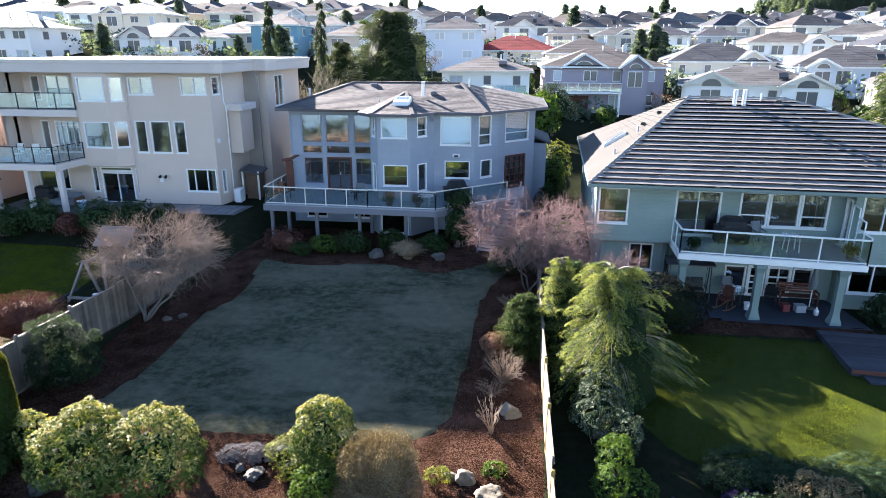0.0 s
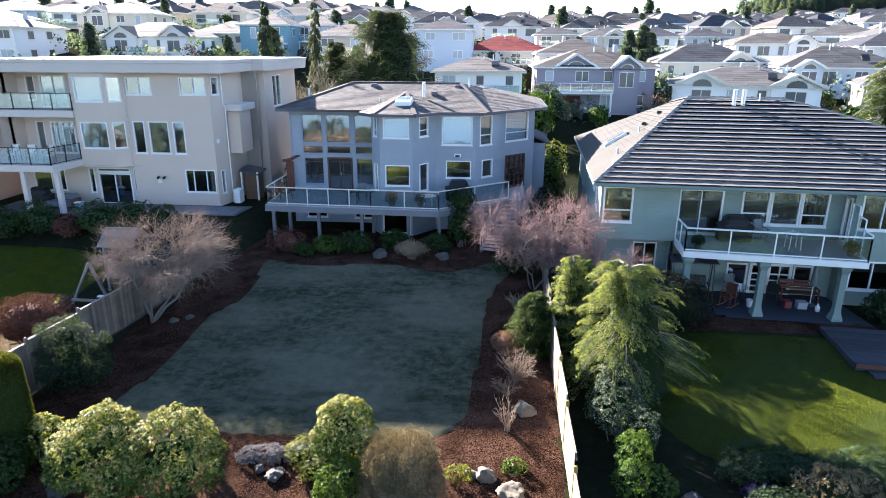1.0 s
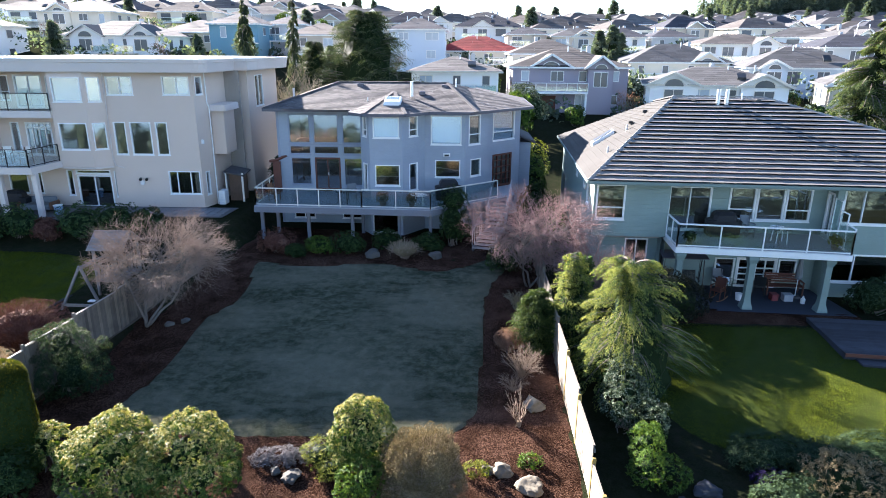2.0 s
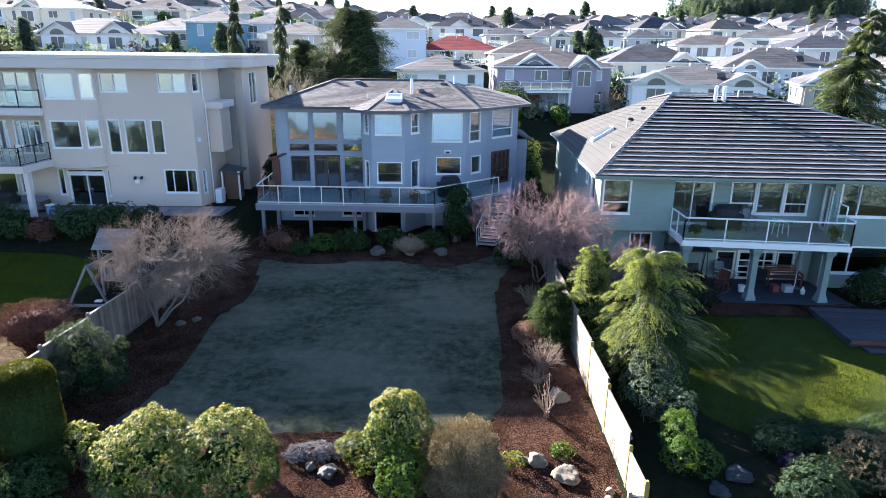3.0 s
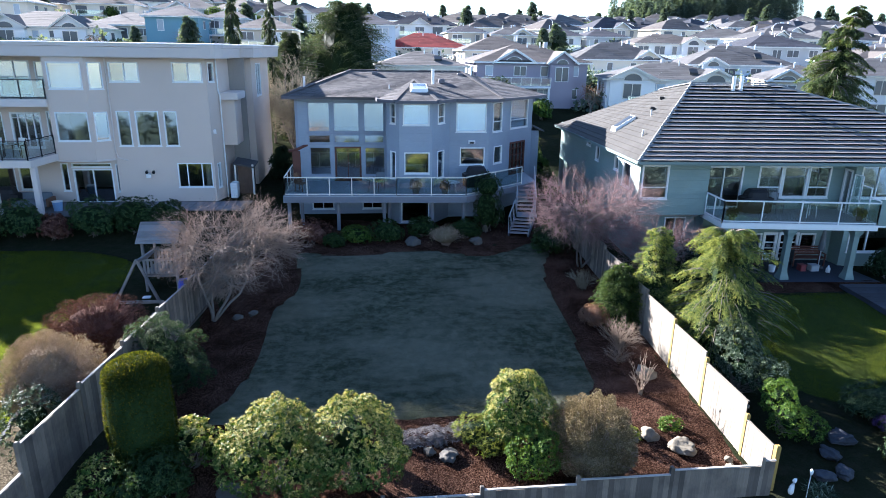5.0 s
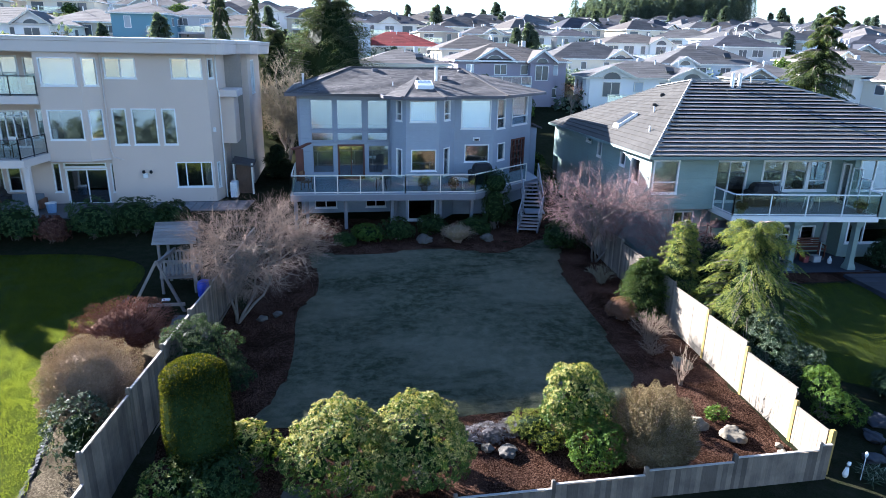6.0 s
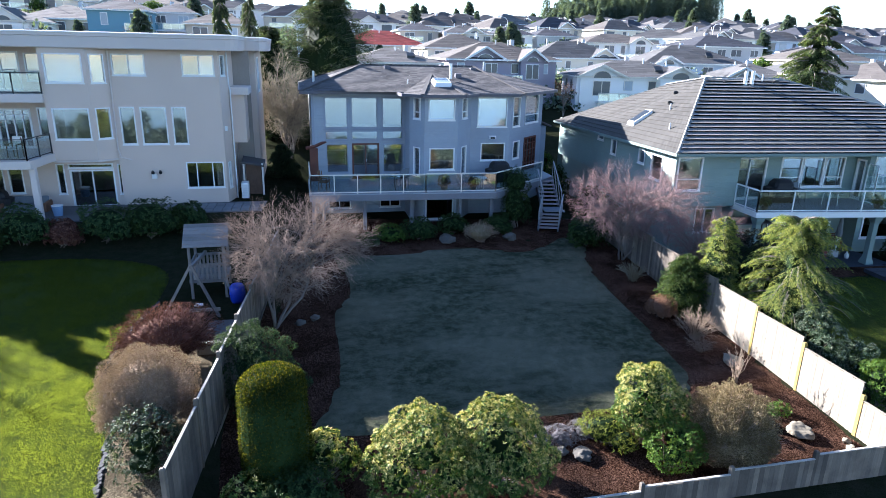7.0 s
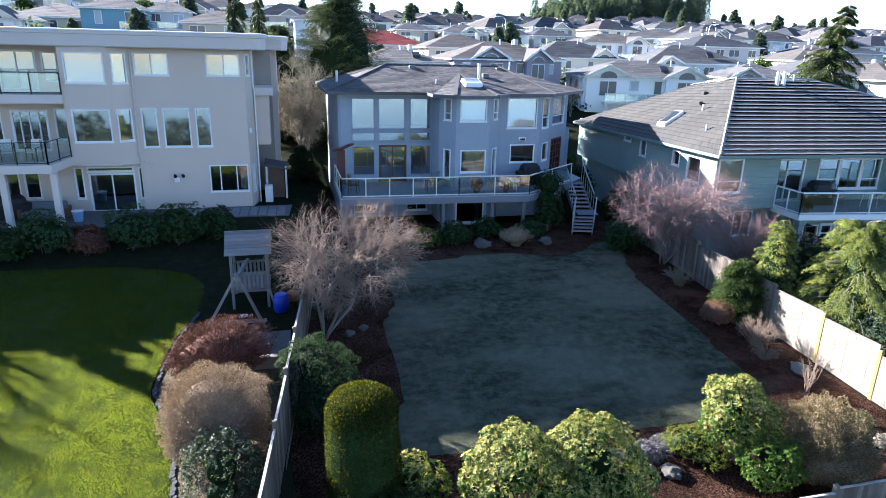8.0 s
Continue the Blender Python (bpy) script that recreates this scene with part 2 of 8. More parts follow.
ROCK = surface("rock_grey", (0.10, 0.092, 0.08), 0.85, 9, 0.25, 1.5, 0.6)
# ROCK made darker and bluer to carry the corner's shade; also edging stones
ROCK_BLUE = surface("rock_blue_grey", (0.035, 0.04, 0.05), 0.85, 9, 0.25, 1.5, 0.5)
# tan rock, lightened: sunlight is part of the colour
ROCK_LIT = surface("rock_tan_lit", (0.18, 0.158, 0.118), 0.85, 9, 0.25, 1.5, 0.5)
DARK_DECK = fence_mat("deck_dark_weathered", (0.036, 0.04, 0.055), (0.012, 0.013, 0.017), 0.5)
BARK = surface("bark_grey", (0.20, 0.17, 0.15), 0.9, 14, 0.3, 1.5, 0.5, stretch=(3, 3, 0.6))
BARK_PALE = surface("bark_pale", (0.36, 0.32, 0.28), 0.9, 14, 0.25, 1.5, 0.4, stretch=(3, 3, 0.6))


# ---- mesh building ----
class Geo:
    def __init__(self):
        self.v, self.f = [], []

    def poly(self, *pts):
        n = len(self.v)
        self.v += [tuple(p) for p in pts]
        self.f.append(tuple(range(n, n + len(pts))))
        return self

    def box(self, x0, x1, y0, y1, z0, z1, c=0.0):
        """A box; c: bevel of its upright and top edges."""
        if c:
            ring = lambda k: [(x0 + k + c, y0 + k), (x1 - k - c, y0 + k), (x1 - k, y0 + k + c), (x1 - k, y1 - k - c), (x1 - k - c, y1 - k), (x0 + k + c, y1 - k), (x0 + k, y1 - k - c), (x0 + k, y0 + k + c)]
            return self.loft([[(x, y, z0) for x, y in ring(0)], [(x, y, z1 - c) for x, y in ring(0)], [(x, y, z1) for x, y in ring(c)]])
        return self.prism([(x0, y0), (x1, y0), (x1, y1), (x0, y1)], z0, z1)

    def prism(self, pts, z0, z1):
        return self.loft([[(x, y, z0) for x, y in pts], [(x, y, z1) for x, y in pts]])

    def loft(self, rings, caps=True):
        n, k = len(self.v), len(rings[0])
        for r in rings:
            self.v += [tuple(p) for p in r]
        for i in range(len(rings) - 1):
            a, b = n + i * k, n + (i + 1) * k
            self.f += [(a + j, a + (j + 1) % k, b + (j + 1) % k, b + j) for j in range(k)]
        if caps:
            self.f.append(tuple(range(n + k - 1, n - 1, -1)))
            self.f.append(tuple(range(n + (len(rings) - 1) * k, n + len(rings) * k)))
        return self

    def tube(self, p, q, r0, r1=None, n=6, caps=True):
        return self.pipe([p, q], [r0, r0 if r1 is None else r1], n, caps)

    def pipe(self, path, radii, n=6, caps=True):
        path = [Vector(p) for p in path]
        rings = []
        for i, p in enumerate(path):
            d = (path[min(i + 1, len(path) - 1)] - path[max(i - 1, 0)])
            d = d.normalized() if d.length > 1e-9 else Vector((0, 0, 1))
            u = d.cross(Vector((0, 0, 1)) if abs(d.z) < 0.9 else Vector((1, 0, 0))).normalized()
            w = d.cross(u)
            rings.append([p + float(radii[i]) * (math.cos(6.2832 * j / n) * u + math.sin(6.2832 * j / n) * w) for j in range(n)])
        return self.loft(rings, caps)

    def beam(self, p, q, w, h):
        """A squared timber or bar from p to q, w across and h high."""
        p, q = Vector(p), Vector(q)
        d = (q - p).normalized()
        u = d.cross(Vector((0, 0, 1)) if abs(d.z) < 0.95 else Vector((1, 0, 0))).normalized() * (w / 2)
        t = u.cross(d).normalized() * (h / 2)
        return self.loft([[a + u + t, a - u + t, a - u - t, a + u - t] for a in (p, q)])

    def slab(self, pts, thick):
        """A flat or sloping plate with its upper face through pts."""
        return self.loft([[(x, y, z - thick) for x, y, z in pts], pts])

    def mesh(self, name, smooth=False):
        me = bpy.data.meshes.new(name)
        me.from_pydata(self.v, [], self.f)
        me.validate()
        if smooth:
            me.polygons.foreach_set("use_smooth", [True] * len(me.polygons))
        me.update()
        return me


def part(name, geo, material, parent, label="", smooth=False):
    me = geo if isinstance(geo, bpy.types.Mesh) else geo.mesh(name, smooth)
    if material in (GLASS, RAIL_GLASS):
        bm = bmesh.new()
        bm.from_mesh(me)
        bmesh.ops.recalc_face_normals(bm, faces=bm.faces)
        bm.to_mesh(me)
        bm.free()
    if not me.materials:
        me.materials.append(material)
    ob = new(name, me)
    ob.parent = parent
    return tagged(ob, label)


def thing(name, label, category, at=(0, 0, 0), turn=0.0, group="", kind=""):
    ob = new(name)
    ob.empty_display_size = 0.2
    ob.matrix_basis = pose(*at, 0, 0, turn)
    return tagged(ob, label, category, group, kind)


def solid(name, geo, material, label, category, kind="", smooth=False, group=""):
    ob = part(name, geo, material, None, "", smooth)
    return tagged(ob, label, category, group, kind)


def smoothstep(a, b, x):
    t = min(1.0, max(0.0, (x - a) / (b - a)))
    return t * t * (3 - 2 * t)


def lerp(a, b, t):
    return a + (b - a) * t


def curve_through(pts, steps=6):
    """A closed smooth outline through the corner points."""
    out, n = [], len(pts)
    for i in range(n):
        a, b, c, d = (Vector(pts[(i + k) % n]) for k in (-1, 0, 1, 2))
        for s in range(steps):
            t = s / steps
            out.append(0.5 * ((2 * b) + (c - a) * t + (2 * a - 5 * b + 4 * c - d) * t * t + (3 * b - a - 3 * c + d) * t ** 3))
    return out


# ---- walls, windows, railings ----
class Wall:
    """A wall face from a to b in plan, its outside to the right of the way from a to b."""
    def __init__(self, a, b):
        self.a, self.d = Vector((*a, 0)), Vector((b[0] - a[0], b[1] - a[1], 0))
        self.length = self.d.length
        self.d.normalize()
        self.n = Vector((self.d.y, -self.d.x, 0))

    def at(self, u, out, z):
        return self.a + self.d * u + self.n * out + Vector((0, 0, z))

    def box(self, g, u0, u1, o0, o1, z0, z1):
        return g.loft([[self.at(u, o, z) for u, o in ((u0, o1), (u1, o1), (u1, o0), (u0, o0))] for z in (z0, z1)])


def build_wall(house, wall, z0, z1, material, holes=(), thick=0.2, name="wall"):
    """A wall with its openings cut through it; holes: (u0, u1, low, high)."""
    g = Geo()
    us = sorted({0.0, wall.length, *(min(max(h[i], 0), wall.length) for h in holes for i in (0, 1))})
    zs = sorted({z0, z1, *(min(max(h[i], z0), z1) for h in holes for i in (2, 3))})
    inside = lambda u, z: any(h[0] < u < h[1] and h[2] < z < h[3] for h in holes)
    for u0, u1 in zip(us, us[1:]):
        for c0, c1 in zip(zs, zs[1:]):
            if not inside((u0 + u1) / 2, (c0 + c1) / 2):
                for o in (0, -thick):
                    g.poly(*[wall.at(u, o, z) for u, z in ((u0, c0), (u1, c0), (u1, c1), (u0, c1))])
    for u0, u1, c0, c1 in [(0, wall.length, z0, z1), *holes]:
        ring = [(u0, c0), (u1, c0), (u1, c1), (u0, c1)]
        for i in range(4):
            if (u0, u1, c0, c1) == (0, wall.length, z0, z1) and i % 2:
                continue
            (p, q), (r, s) = ring[i], ring[(i + 1) % 4]
            g.poly(wall.at(p, 0, q), wall.at(r, 0, s), wall.at(r, -thick, s), wall.at(p, -thick, q))
    return part(name, g, material, house)


def build_window(house, wall, u0, u1, z0, z1, material=None, bars=(), rails=(), frame_w=0.06, backing=None, back_span=(0, 1), name="window", label="", glass=None):
    """A window in a wall: frame with bars (shares of the width) and rails (shares of the height), panes, and what hangs behind."""
    material = material or WHITE
    w, h = u1 - u0, z1 - z0
    g = Geo()
    for a, b, c, d in ((u0, u1, z0, z0 + frame_w), (u0, u1, z1 - frame_w, z1), (u0, u0 + frame_w, z0 + frame_w, z1 - frame_w), (u1 - frame_w, u1, z0 + frame_w, z1 - frame_w)):
        wall.box(g, a, b, -0.09, 0.03, c, d)
    wall.box(g, u0 - 0.03, u1 + 0.03, 0.002, 0.05, z0 - 0.05, z0)
    win = part(name, g, material, house, label)
    bs = sorted([u0 + frame_w / 2, *(u0 + w * b for b in bars), u1 - frame_w / 2])
    rs = sorted([z0 + frame_w / 2, *(z0 + h * r for r in rails), z1 - frame_w / 2])
    for b in bars:
        part("mullion", wall.box(Geo(), u0 + w * b - 0.025, u0 + w * b + 0.025, -0.08, 0.02, z0 + frame_w, z1 - frame_w), material, win)
    for r in rails:
        part("rail", wall.box(Geo(), u0 + frame_w, u1 - frame_w, -0.075, 0.015, z0 + h * r - 0.025, z0 + h * r + 0.025), material, win)
    for a, b in zip(bs, bs[1:]):
        for c, d in zip(rs, rs[1:]):
            pane = part("pane", wall.box(Geo(), a + 0.01, b - 0.01, -0.045, -0.039, c + 0.01, d - 0.01), glass or GLASS, win)
            pane.visible_shadow = False
    if backing:
        a, b = u0 + w * back_span[0], u0 + w * back_span[1]
        g = Geo()
        n = max(6, int((b - a) / 0.05))
        pts = [(lerp(a, b, i / n), -0.22 - (0.002 if backing is BLIND else 0.02) * (i % 2)) for i in range(n + 1)]
        for (p, o), (q, s) in zip(pts, pts[1:]):
            g.poly(wall.at(p, o, z0), wall.at(q, s, z0), wall.at(q, s, z1), wall.at(p, o, z1))
        part("curtain", g, backing, win)
    return win


def build_railing(house, a, b, z, height, spacing, post_mat, pane=True, post_w=0.05, top=0.06, name="railing", thick=0.05, bottom=True, z_end=None, glass=None):
    """A glazed guard from a to b: posts, top and bottom rails and a pane in each bay."""
    a, b = Vector(a), Vector(b)
    ze = z if z_end is None else z_end
    length = (b - a).length
    n = max(1, round(length / spacing))
    at = lambda t, h: Vector((*(a.lerp(b, t)), lerp(z, ze, t) + h))
    rail = part(name, Geo().beam(at(0, height), at(1, height), top, thick), post_mat, house)
    if bottom:
        part("bottom_rail", Geo().beam(at(0, 0.08), at(1, 0.08), 0.04, 0.04), post_mat, rail)
    for i in range(n + 1):
        p = at(i / n, 0)
        part("post", Geo().box(p.x - post_w / 2, p.x + post_w / 2, p.y - post_w / 2, p.y + post_w / 2, p.z, p.z + height), post_mat, rail)
    if pane:
        for i in range(n):
            e = post_w / 2 / (length / n)
            p, q = at((i + e) / n, 0), at((i + 1 - e) / n, 0)
            d = (q - p).normalized()
            s = Vector((d.y, -d.x, 0)) * 0.005
            g = Geo().loft([[p + s + Vector((0, 0, k)), q + s + Vector((0, 0, k)), q - s + Vector((0, 0, k)), p - s + Vector((0, 0, k))] for k in (0.12, height - 0.05)])
            part("pane", g, glass or RAIL_GLASS, rail).visible_shadow = False
    return rail


def courses(g, eave_a, eave_b, top_a, top_b, n, step, piece=0.0, lap=0.02, recess=0.0):
    """Lay n courses of shingles or tiles on one roof slope, each lifted at its lower edge by step; piece: width of one tile."""
    ea, eb, ta, tb = (Vector(p) for p in (eave_a, eave_b, top_a, top_b))
    nrm = (eb - ea).cross(ta + tb - ea - eb).normalized()
    if nrm.z < 0:
        nrm = -nrm
    for i in range(n):
        s, t = i / n, min(1.0, (i + 1) / n + lap / n)
        la, lb, ha, hb = ea.lerp(ta, s), eb.lerp(tb, s), ea.lerp(ta, t), eb.lerp(tb, t)
        m = max(1, round((lb - la).length / piece)) if piece else 1
        shift = 0.5 * (i % 2) / m
        cuts = [0.0, *[(k + shift) / m for k in range(1 if not shift else 0, m)], 1.0]
        for c0, c1 in zip(cuts, cuts[1:]):
            if c1 - c0 < 1e-4:
                continue
            e = 0.004 / max(0.3, (lb - la).length)
            lift = step * random.uniform(0.94, 1.06)
            p, q, r, o = la.lerp(lb, c0 + e), la.lerp(lb, c1 - e), ha.lerp(hb, c1 - e), ha.lerp(hb, c0 + e)
            g.poly(p + nrm * lift, q + nrm * lift, r + nrm * 0.002, o + nrm * 0.002)
            k = len(g.v) - 4
            g.v += [tuple(p.lerp(o, recess)), tuple(q.lerp(r, recess))]
            g.f.append((k + 4, k + 5, k + 1, k))
    return g


# ---- ground ----
HILL_Y = [48, 72, 77, 100, 130, 180, 250, 330, 500, 1500]
HILL_Z = [0.0, 2.6, 3.2, 5.8, 9.0, 13.0, 17.0, 19.0, 17.0, 0.0]


def left_line(y):
    """The line of the fence between the worn lawn and the lush one beside the taupe house."""
    return -17.07 + 0.115 * (y - 13.0)


def ground_z(x, y):
    main = -0.02 + 0.066 * (y - 32) if y < 33 else lerp(0.046, 0.1, smoothstep(33, 40, y))
    main = main if y > 11 else -1.406 + 0.14 * (y - 11)
    left = min(-0.5 + 0.05 * (y - 18), 0.12)
    left = lerp(left, 1.0, smoothstep(31.2, 34.2, y))
    left = left if y > 11 else -0.85 + 0.14 * (y - 11)
    right = -0.65 + 0.04 * (min(y, 26) - 26)
    right = right if y > 11 else -1.25 + 0.14 * (y - 11)
    near = lerp(left, main, smoothstep(-0.35, 0.35, x - left_line(min(y, 40))))
    near = lerp(near, right, smoothstep(-0.2, 0.5, x - 1.6 - max(0.0, y - 33) * 0.12))
    if y < 2:
        near = lerp(near, -26.0, smoothstep(-2, 120, -y))
    hill = float(np.interp(y, HILL_Y, HILL_Z)) + 0.06 * min(60, max(0.0, -x)) * smoothstep(60, 100, y)
    hill += 4.5 * math.exp(-((x - 155) / 60) ** 2 - ((y - 320) / 60) ** 2)
    return lerp(near, hill, smoothstep(47, 64, y))


def sheet(name, outline, lift, material, label, category, step=0.6, rough=0.0):
    """A patch of ground cover inside an outline, lying on the ground."""
    g, cells = Geo(), {}
    pts = [Vector(p) for p in outline]
    xs, ys = [p.x for p in pts], [p.y for p in pts]

    def inside(x, y):
        hit = False
        for p, q in zip(pts, pts[1:] + pts[:1]):
            if (p.y > y) != (q.y > y) and x < (q.x - p.x) * (y - p.y) / (q.y - p.y) + p.x:
                hit = not hit
        return hit

    def vert(i, j):
        if (i, j) not in cells:
            x, y = min(xs) + i * step, min(ys) + j * step
            if not inside(x, y):
                best = None
                for p, q in zip(pts, pts[1:] + pts[:1]):
                    d = q - p
                    t = min(1, max(0, ((x - p.x) * d.x + (y - p.y) * d.y) / max(1e-9, d.length_squared)))
                    c = p + d * t
                    k = (c.x - x) ** 2 + (c.y - y) ** 2
                    if best is None or k < best[0]:
                        best = (k, c.x, c.y)
                x, y = best[1], best[2]
                z = ground_z(x, y) - 0.01
            else:
                z = ground_z(x, y) + lift + rough * noise.noise((x * 1.3, y * 1.3, 0))
            cells[(i, j)] = len(g.v)
            g.v.append((x, y, z))
        return cells[(i, j)]

    ni, nj = int((max(xs) - min(xs)) / step) + 2, int((max(ys) - min(ys)) / step) + 2
    for i in range(ni):
        for j in range(nj):
            quad = [(i, j), (i + 1, j), (i + 1, j + 1), (i, j + 1)]
            if any(inside(min(xs) + a * step, min(ys) + b * step) for a, b in quad):
                g.f.append(tuple(vert(a, b) for a, b in quad))
    return solid(name, g, material, label, category, "structure", True)


def build_ground():
    g = Geo()
    axis = lambda lo, hi, st: [lo + i * st for i in range(int(round((hi - lo) / st)))]
    xs = [-1600, -900, -500, *axis(-300, -45, 15), *axis(-45, 35, 0.7), *axis(35, 300, 10), 300, 500, 900, 1600]
    ys = [-1600, -800, -300, -140, -120, -105, -90, -75, -60, -45, *axis(-33, 5, 3), *axis(5, 66, 0.7), *axis(66, 400, 6), 420, 500, 700, 1000, 1600]
    for y in ys:
        for x in xs:
            g.v.append((x, y, ground_z(x, y)))
    n = len(xs)
    for j in range(len(ys) - 1):
        for i in range(n - 1):
            g.f.append((j * n + i, j * n + i + 1, (j + 1) * n + i + 1, (j + 1) * n + i))
    water = surface("sea_water", (0.02, 0.05, 0.07), 0.08, 0.25, 0.1, 0.02, 0.25, spec=0.5)
    solid("water", Geo().poly((-1600, -1600, -24.5), (1600, -1600, -24.5), (1600, -80, -24.5), (-1600, -80, -24.5)), water, "calm blue sea below the slope behind the gardens", "water", "structure")
    solid("ground", g, EARTH, "rough grassy ground rising to a hillside town", "ground", "structure", True)


LAWN_EDGE = [(-14.0, 16.6), (-13.5, 18.2), (-13.1, 20.6), (-13.1, 23.7), (-12.3, 26.5), (-12.9, 30.4), (-11.4, 30.1), (-9.6, 29.9), (-7.8, 30.3), (-5.8, 30.3), (-3.6, 29.5), (-2.2, 30.1), (-0.6, 31.2), (0.2, 30.4), (-0.8, 27.5), (-1.1, 25.0), (-1.35, 21.0), (-1.5, 18.2), (-2.5, 16.7), (-5.0, 16.3), (-7.2, 16.3), (-10.5, 16.2)]
LEFT_EDGE = [(-18.9, 13.0), (-19.1, 15.2), (-19.35, 17.1), (-19.9, 18.9), (-20.35, 20.4), (-20.1, 23.4), (-19.6, 25.5), (-19.9, 28.5), (-22.5, 30.2), (-26.5, 30.6), (-33.0, 30.8), (-40.0, 30.0), (-42.0, 21.0), (-40.0, 12.0), (-30.0, 10.0), (-22.0, 10.0)]
RIGHT_EDGE = [(4.3, 24.6), (7.0, 24.7), (12.0, 24.6), (15.5, 24.4), (20.0, 24.6), (26.0, 24.0), (28.0, 18.0), (24.0, 14.5), (16.0, 14.6), (11.5, 15.2), (8.5, 15.6), (5.5, 16.5), (4.2, 19.5)]


def garden_grounds():
    build_ground()
    sheet("mulch_bed", [(left_line(12.6) + 0.1, 12.6), (1.4, 12.6), (1.42, 22.0), (1.6, 34.5), (-13.2, 36.5), (-15.2, 30.0), (left_line(24) + 0.1, 24)], 0.02, MULCH, "dark red-brown bark mulch round the lawn", "garden bed", 0.45, 0.03)
    sheet("lawn", curve_through(LAWN_EDGE, 4), 0.05, LAWN, "worn grey-green back lawn in shade", "lawn", 0.4, 0.02)
    sheet("lush_lawn", curve_through(LEFT_EDGE, 4), 0.045, LAWN_LUSH, "lush green lawn behind the taupe house", "lawn", 0.5, 0.02)
    sheet("side_lawn", curve_through(RIGHT_EDGE, 4), 0.045, LAWN_LUSH, "green lawn below the sage house", "lawn", 0.5, 0.02)
    sheet("soil_bed", [(4.6, 24.85), (12.6, 24.75), (12.9, 25.4), (15.4, 25.3), (15.4, 26.1), (5.0, 26.6)], 0.03, MULCH, "dark soil strip between the patio and the lawn", "garden bed", 0.4, 0.02)
    sheet("soil_strip", [(-18.9, 12.0), (-19.1, 15.2), (-19.35, 17.1), (-19.9, 18.9), (-20.35, 20.4), (-20.0, 21.6), (left_line(21.6) - 0.3, 21.6), (left_line(20) - 0.3, 20), (left_line(12.5) - 0.3, 12.5)], 0.015, GRAVEL, "dry pale soil bed beside the fence", "garden bed", 0.4, 0.03)


garden_grounds()


# ---- taupe house ----
def taupe_house():
    h = thing("house", "three-storey taupe stucco house with a flat parapet roof", "house", (0, 0, 0))
    base, top = 0.9, 9.6
    front = Wall((-23.4, 37.2), (-18.05, 37.2))
    wins = [(0.21, 1.79, 7.76, 8.82, (0.5,), 0.5), (3.54, 5.15, 7.78, 8.84, (0.52,), 0.5), (0.3, 1.04, 4.25, 6.2, (), 0), (1.29, 2.57, 4.25, 6.2, (), 0), (2.83, 3.56, 4.25, 6.2, (), 0), (3.29, 5.23, 1.86, 3.28, (0.28, 0.7), 0)]
    build_wall(h, front, base, top, STUCCO, [w[:4] for w in wins])
    for i, (u0, u1, z0, z1, bars, blind) in enumerate(wins):
        build_window(h, front, u0, u1, z0, z1, bars=bars, backing=BLIND if blind else (CURTAIN if i == 5 else None), back_span=(0.5, 1) if blind else (0.78, 1.0))
    bay = Wall((-26.3, 36.6), (-24.2, 36.6))
    side = Wall((-24.2, 36.6), (-23.4, 37.2))
    for wall, spans in ((bay, ((0.2, 1.93), (0.25, 1.95))), (side, ((0.14, 0.86), (0.14, 0.86)))):
        holes = [(*spans[0], 7.38, 8.8), (*spans[1], 4.6, 6.17)]
        build_wall(h, wall, 3.55, top, STUCCO, holes)
        for k, hole in enumerate(holes):
            build_window(h, wall, *hole, backing=BLIND if k == 0 and wall is bay else None, back_span=(0, 1))
    part("bay_soffit", Geo().prism([(-26.3, 36.6), (-24.2, 36.6), (-23.4, 37.2), (-23.4, 37.5), (-26.3, 37.5)], 3.45, 3.54), STUCCO_TRIM, h)
    # garden storey under the bay and the balcony
    low = Wall((-31.2, 37.35), (-23.15, 37.35))
    doors = [(5.29, 7.46, 0.95, 2.93), (5.26, 7.42, 3.02, 3.26), (4.67, 5.07, 1.66, 3.26), (7.63, 8.03, 1.6, 3.22)]
    rest = [(2.4, 3.1, 1.75, 3.2), (1.0, 2.2, 1.75, 3.2)]
    build_wall(h, low, base, 3.5, STUCCO, doors + rest)
    build_window(h, low, *doors[0], bars=(0.5,), frame_w=0.08, name="sliding_door", label="white-framed sliding glass door")
    for d in doors[1:] + rest:
        build_window(h, low, *d)
    part("wall", Wall((-23.15, 37.35), (-23.15, 37.2)).box(Geo(), 0, 0.14, -0.2, 0, base, 3.5), STUCCO, h)
    # recessed balconies
    back = Wall((-31.2, 38.4), (-26.3, 38.4))
    holes = [(0.75, 1.35, 7.3, 8.79), (1.68, 3.4, 6.87, 8.83), (3.65, 4.35, 7.38, 8.77), (0.95, 1.5, 4.2, 6.0), (1.9, 3.55, 3.96, 6.0), (3.85, 4.5, 4.5, 6.07)]
    build_wall(h, back, 3.6, top, STUCCO, holes)
    build_window(h, back, *holes[0], rails=(0.35,))
    build_window(h, back, *holes[1], bars=(0.5,), frame_w=0.09, backing=BLIND, name="sliding_door")
    build_window(h, back, *holes[2], rails=(0.35,), backing=BLIND, back_span=(0, 1))
    build_window(h, back, *holes[3])
    build_window(h, back, *holes[4], bars=(0.25, 0.5, 0.75), rails=(0.84,), frame_w=0.1, name="french_door", label="white double french door")
    build_window(h, back, *holes[5])
    build_wall(h, Wall((-26.3, 38.4), (-26.3, 36.6)), 3.6, top, STUCCO)
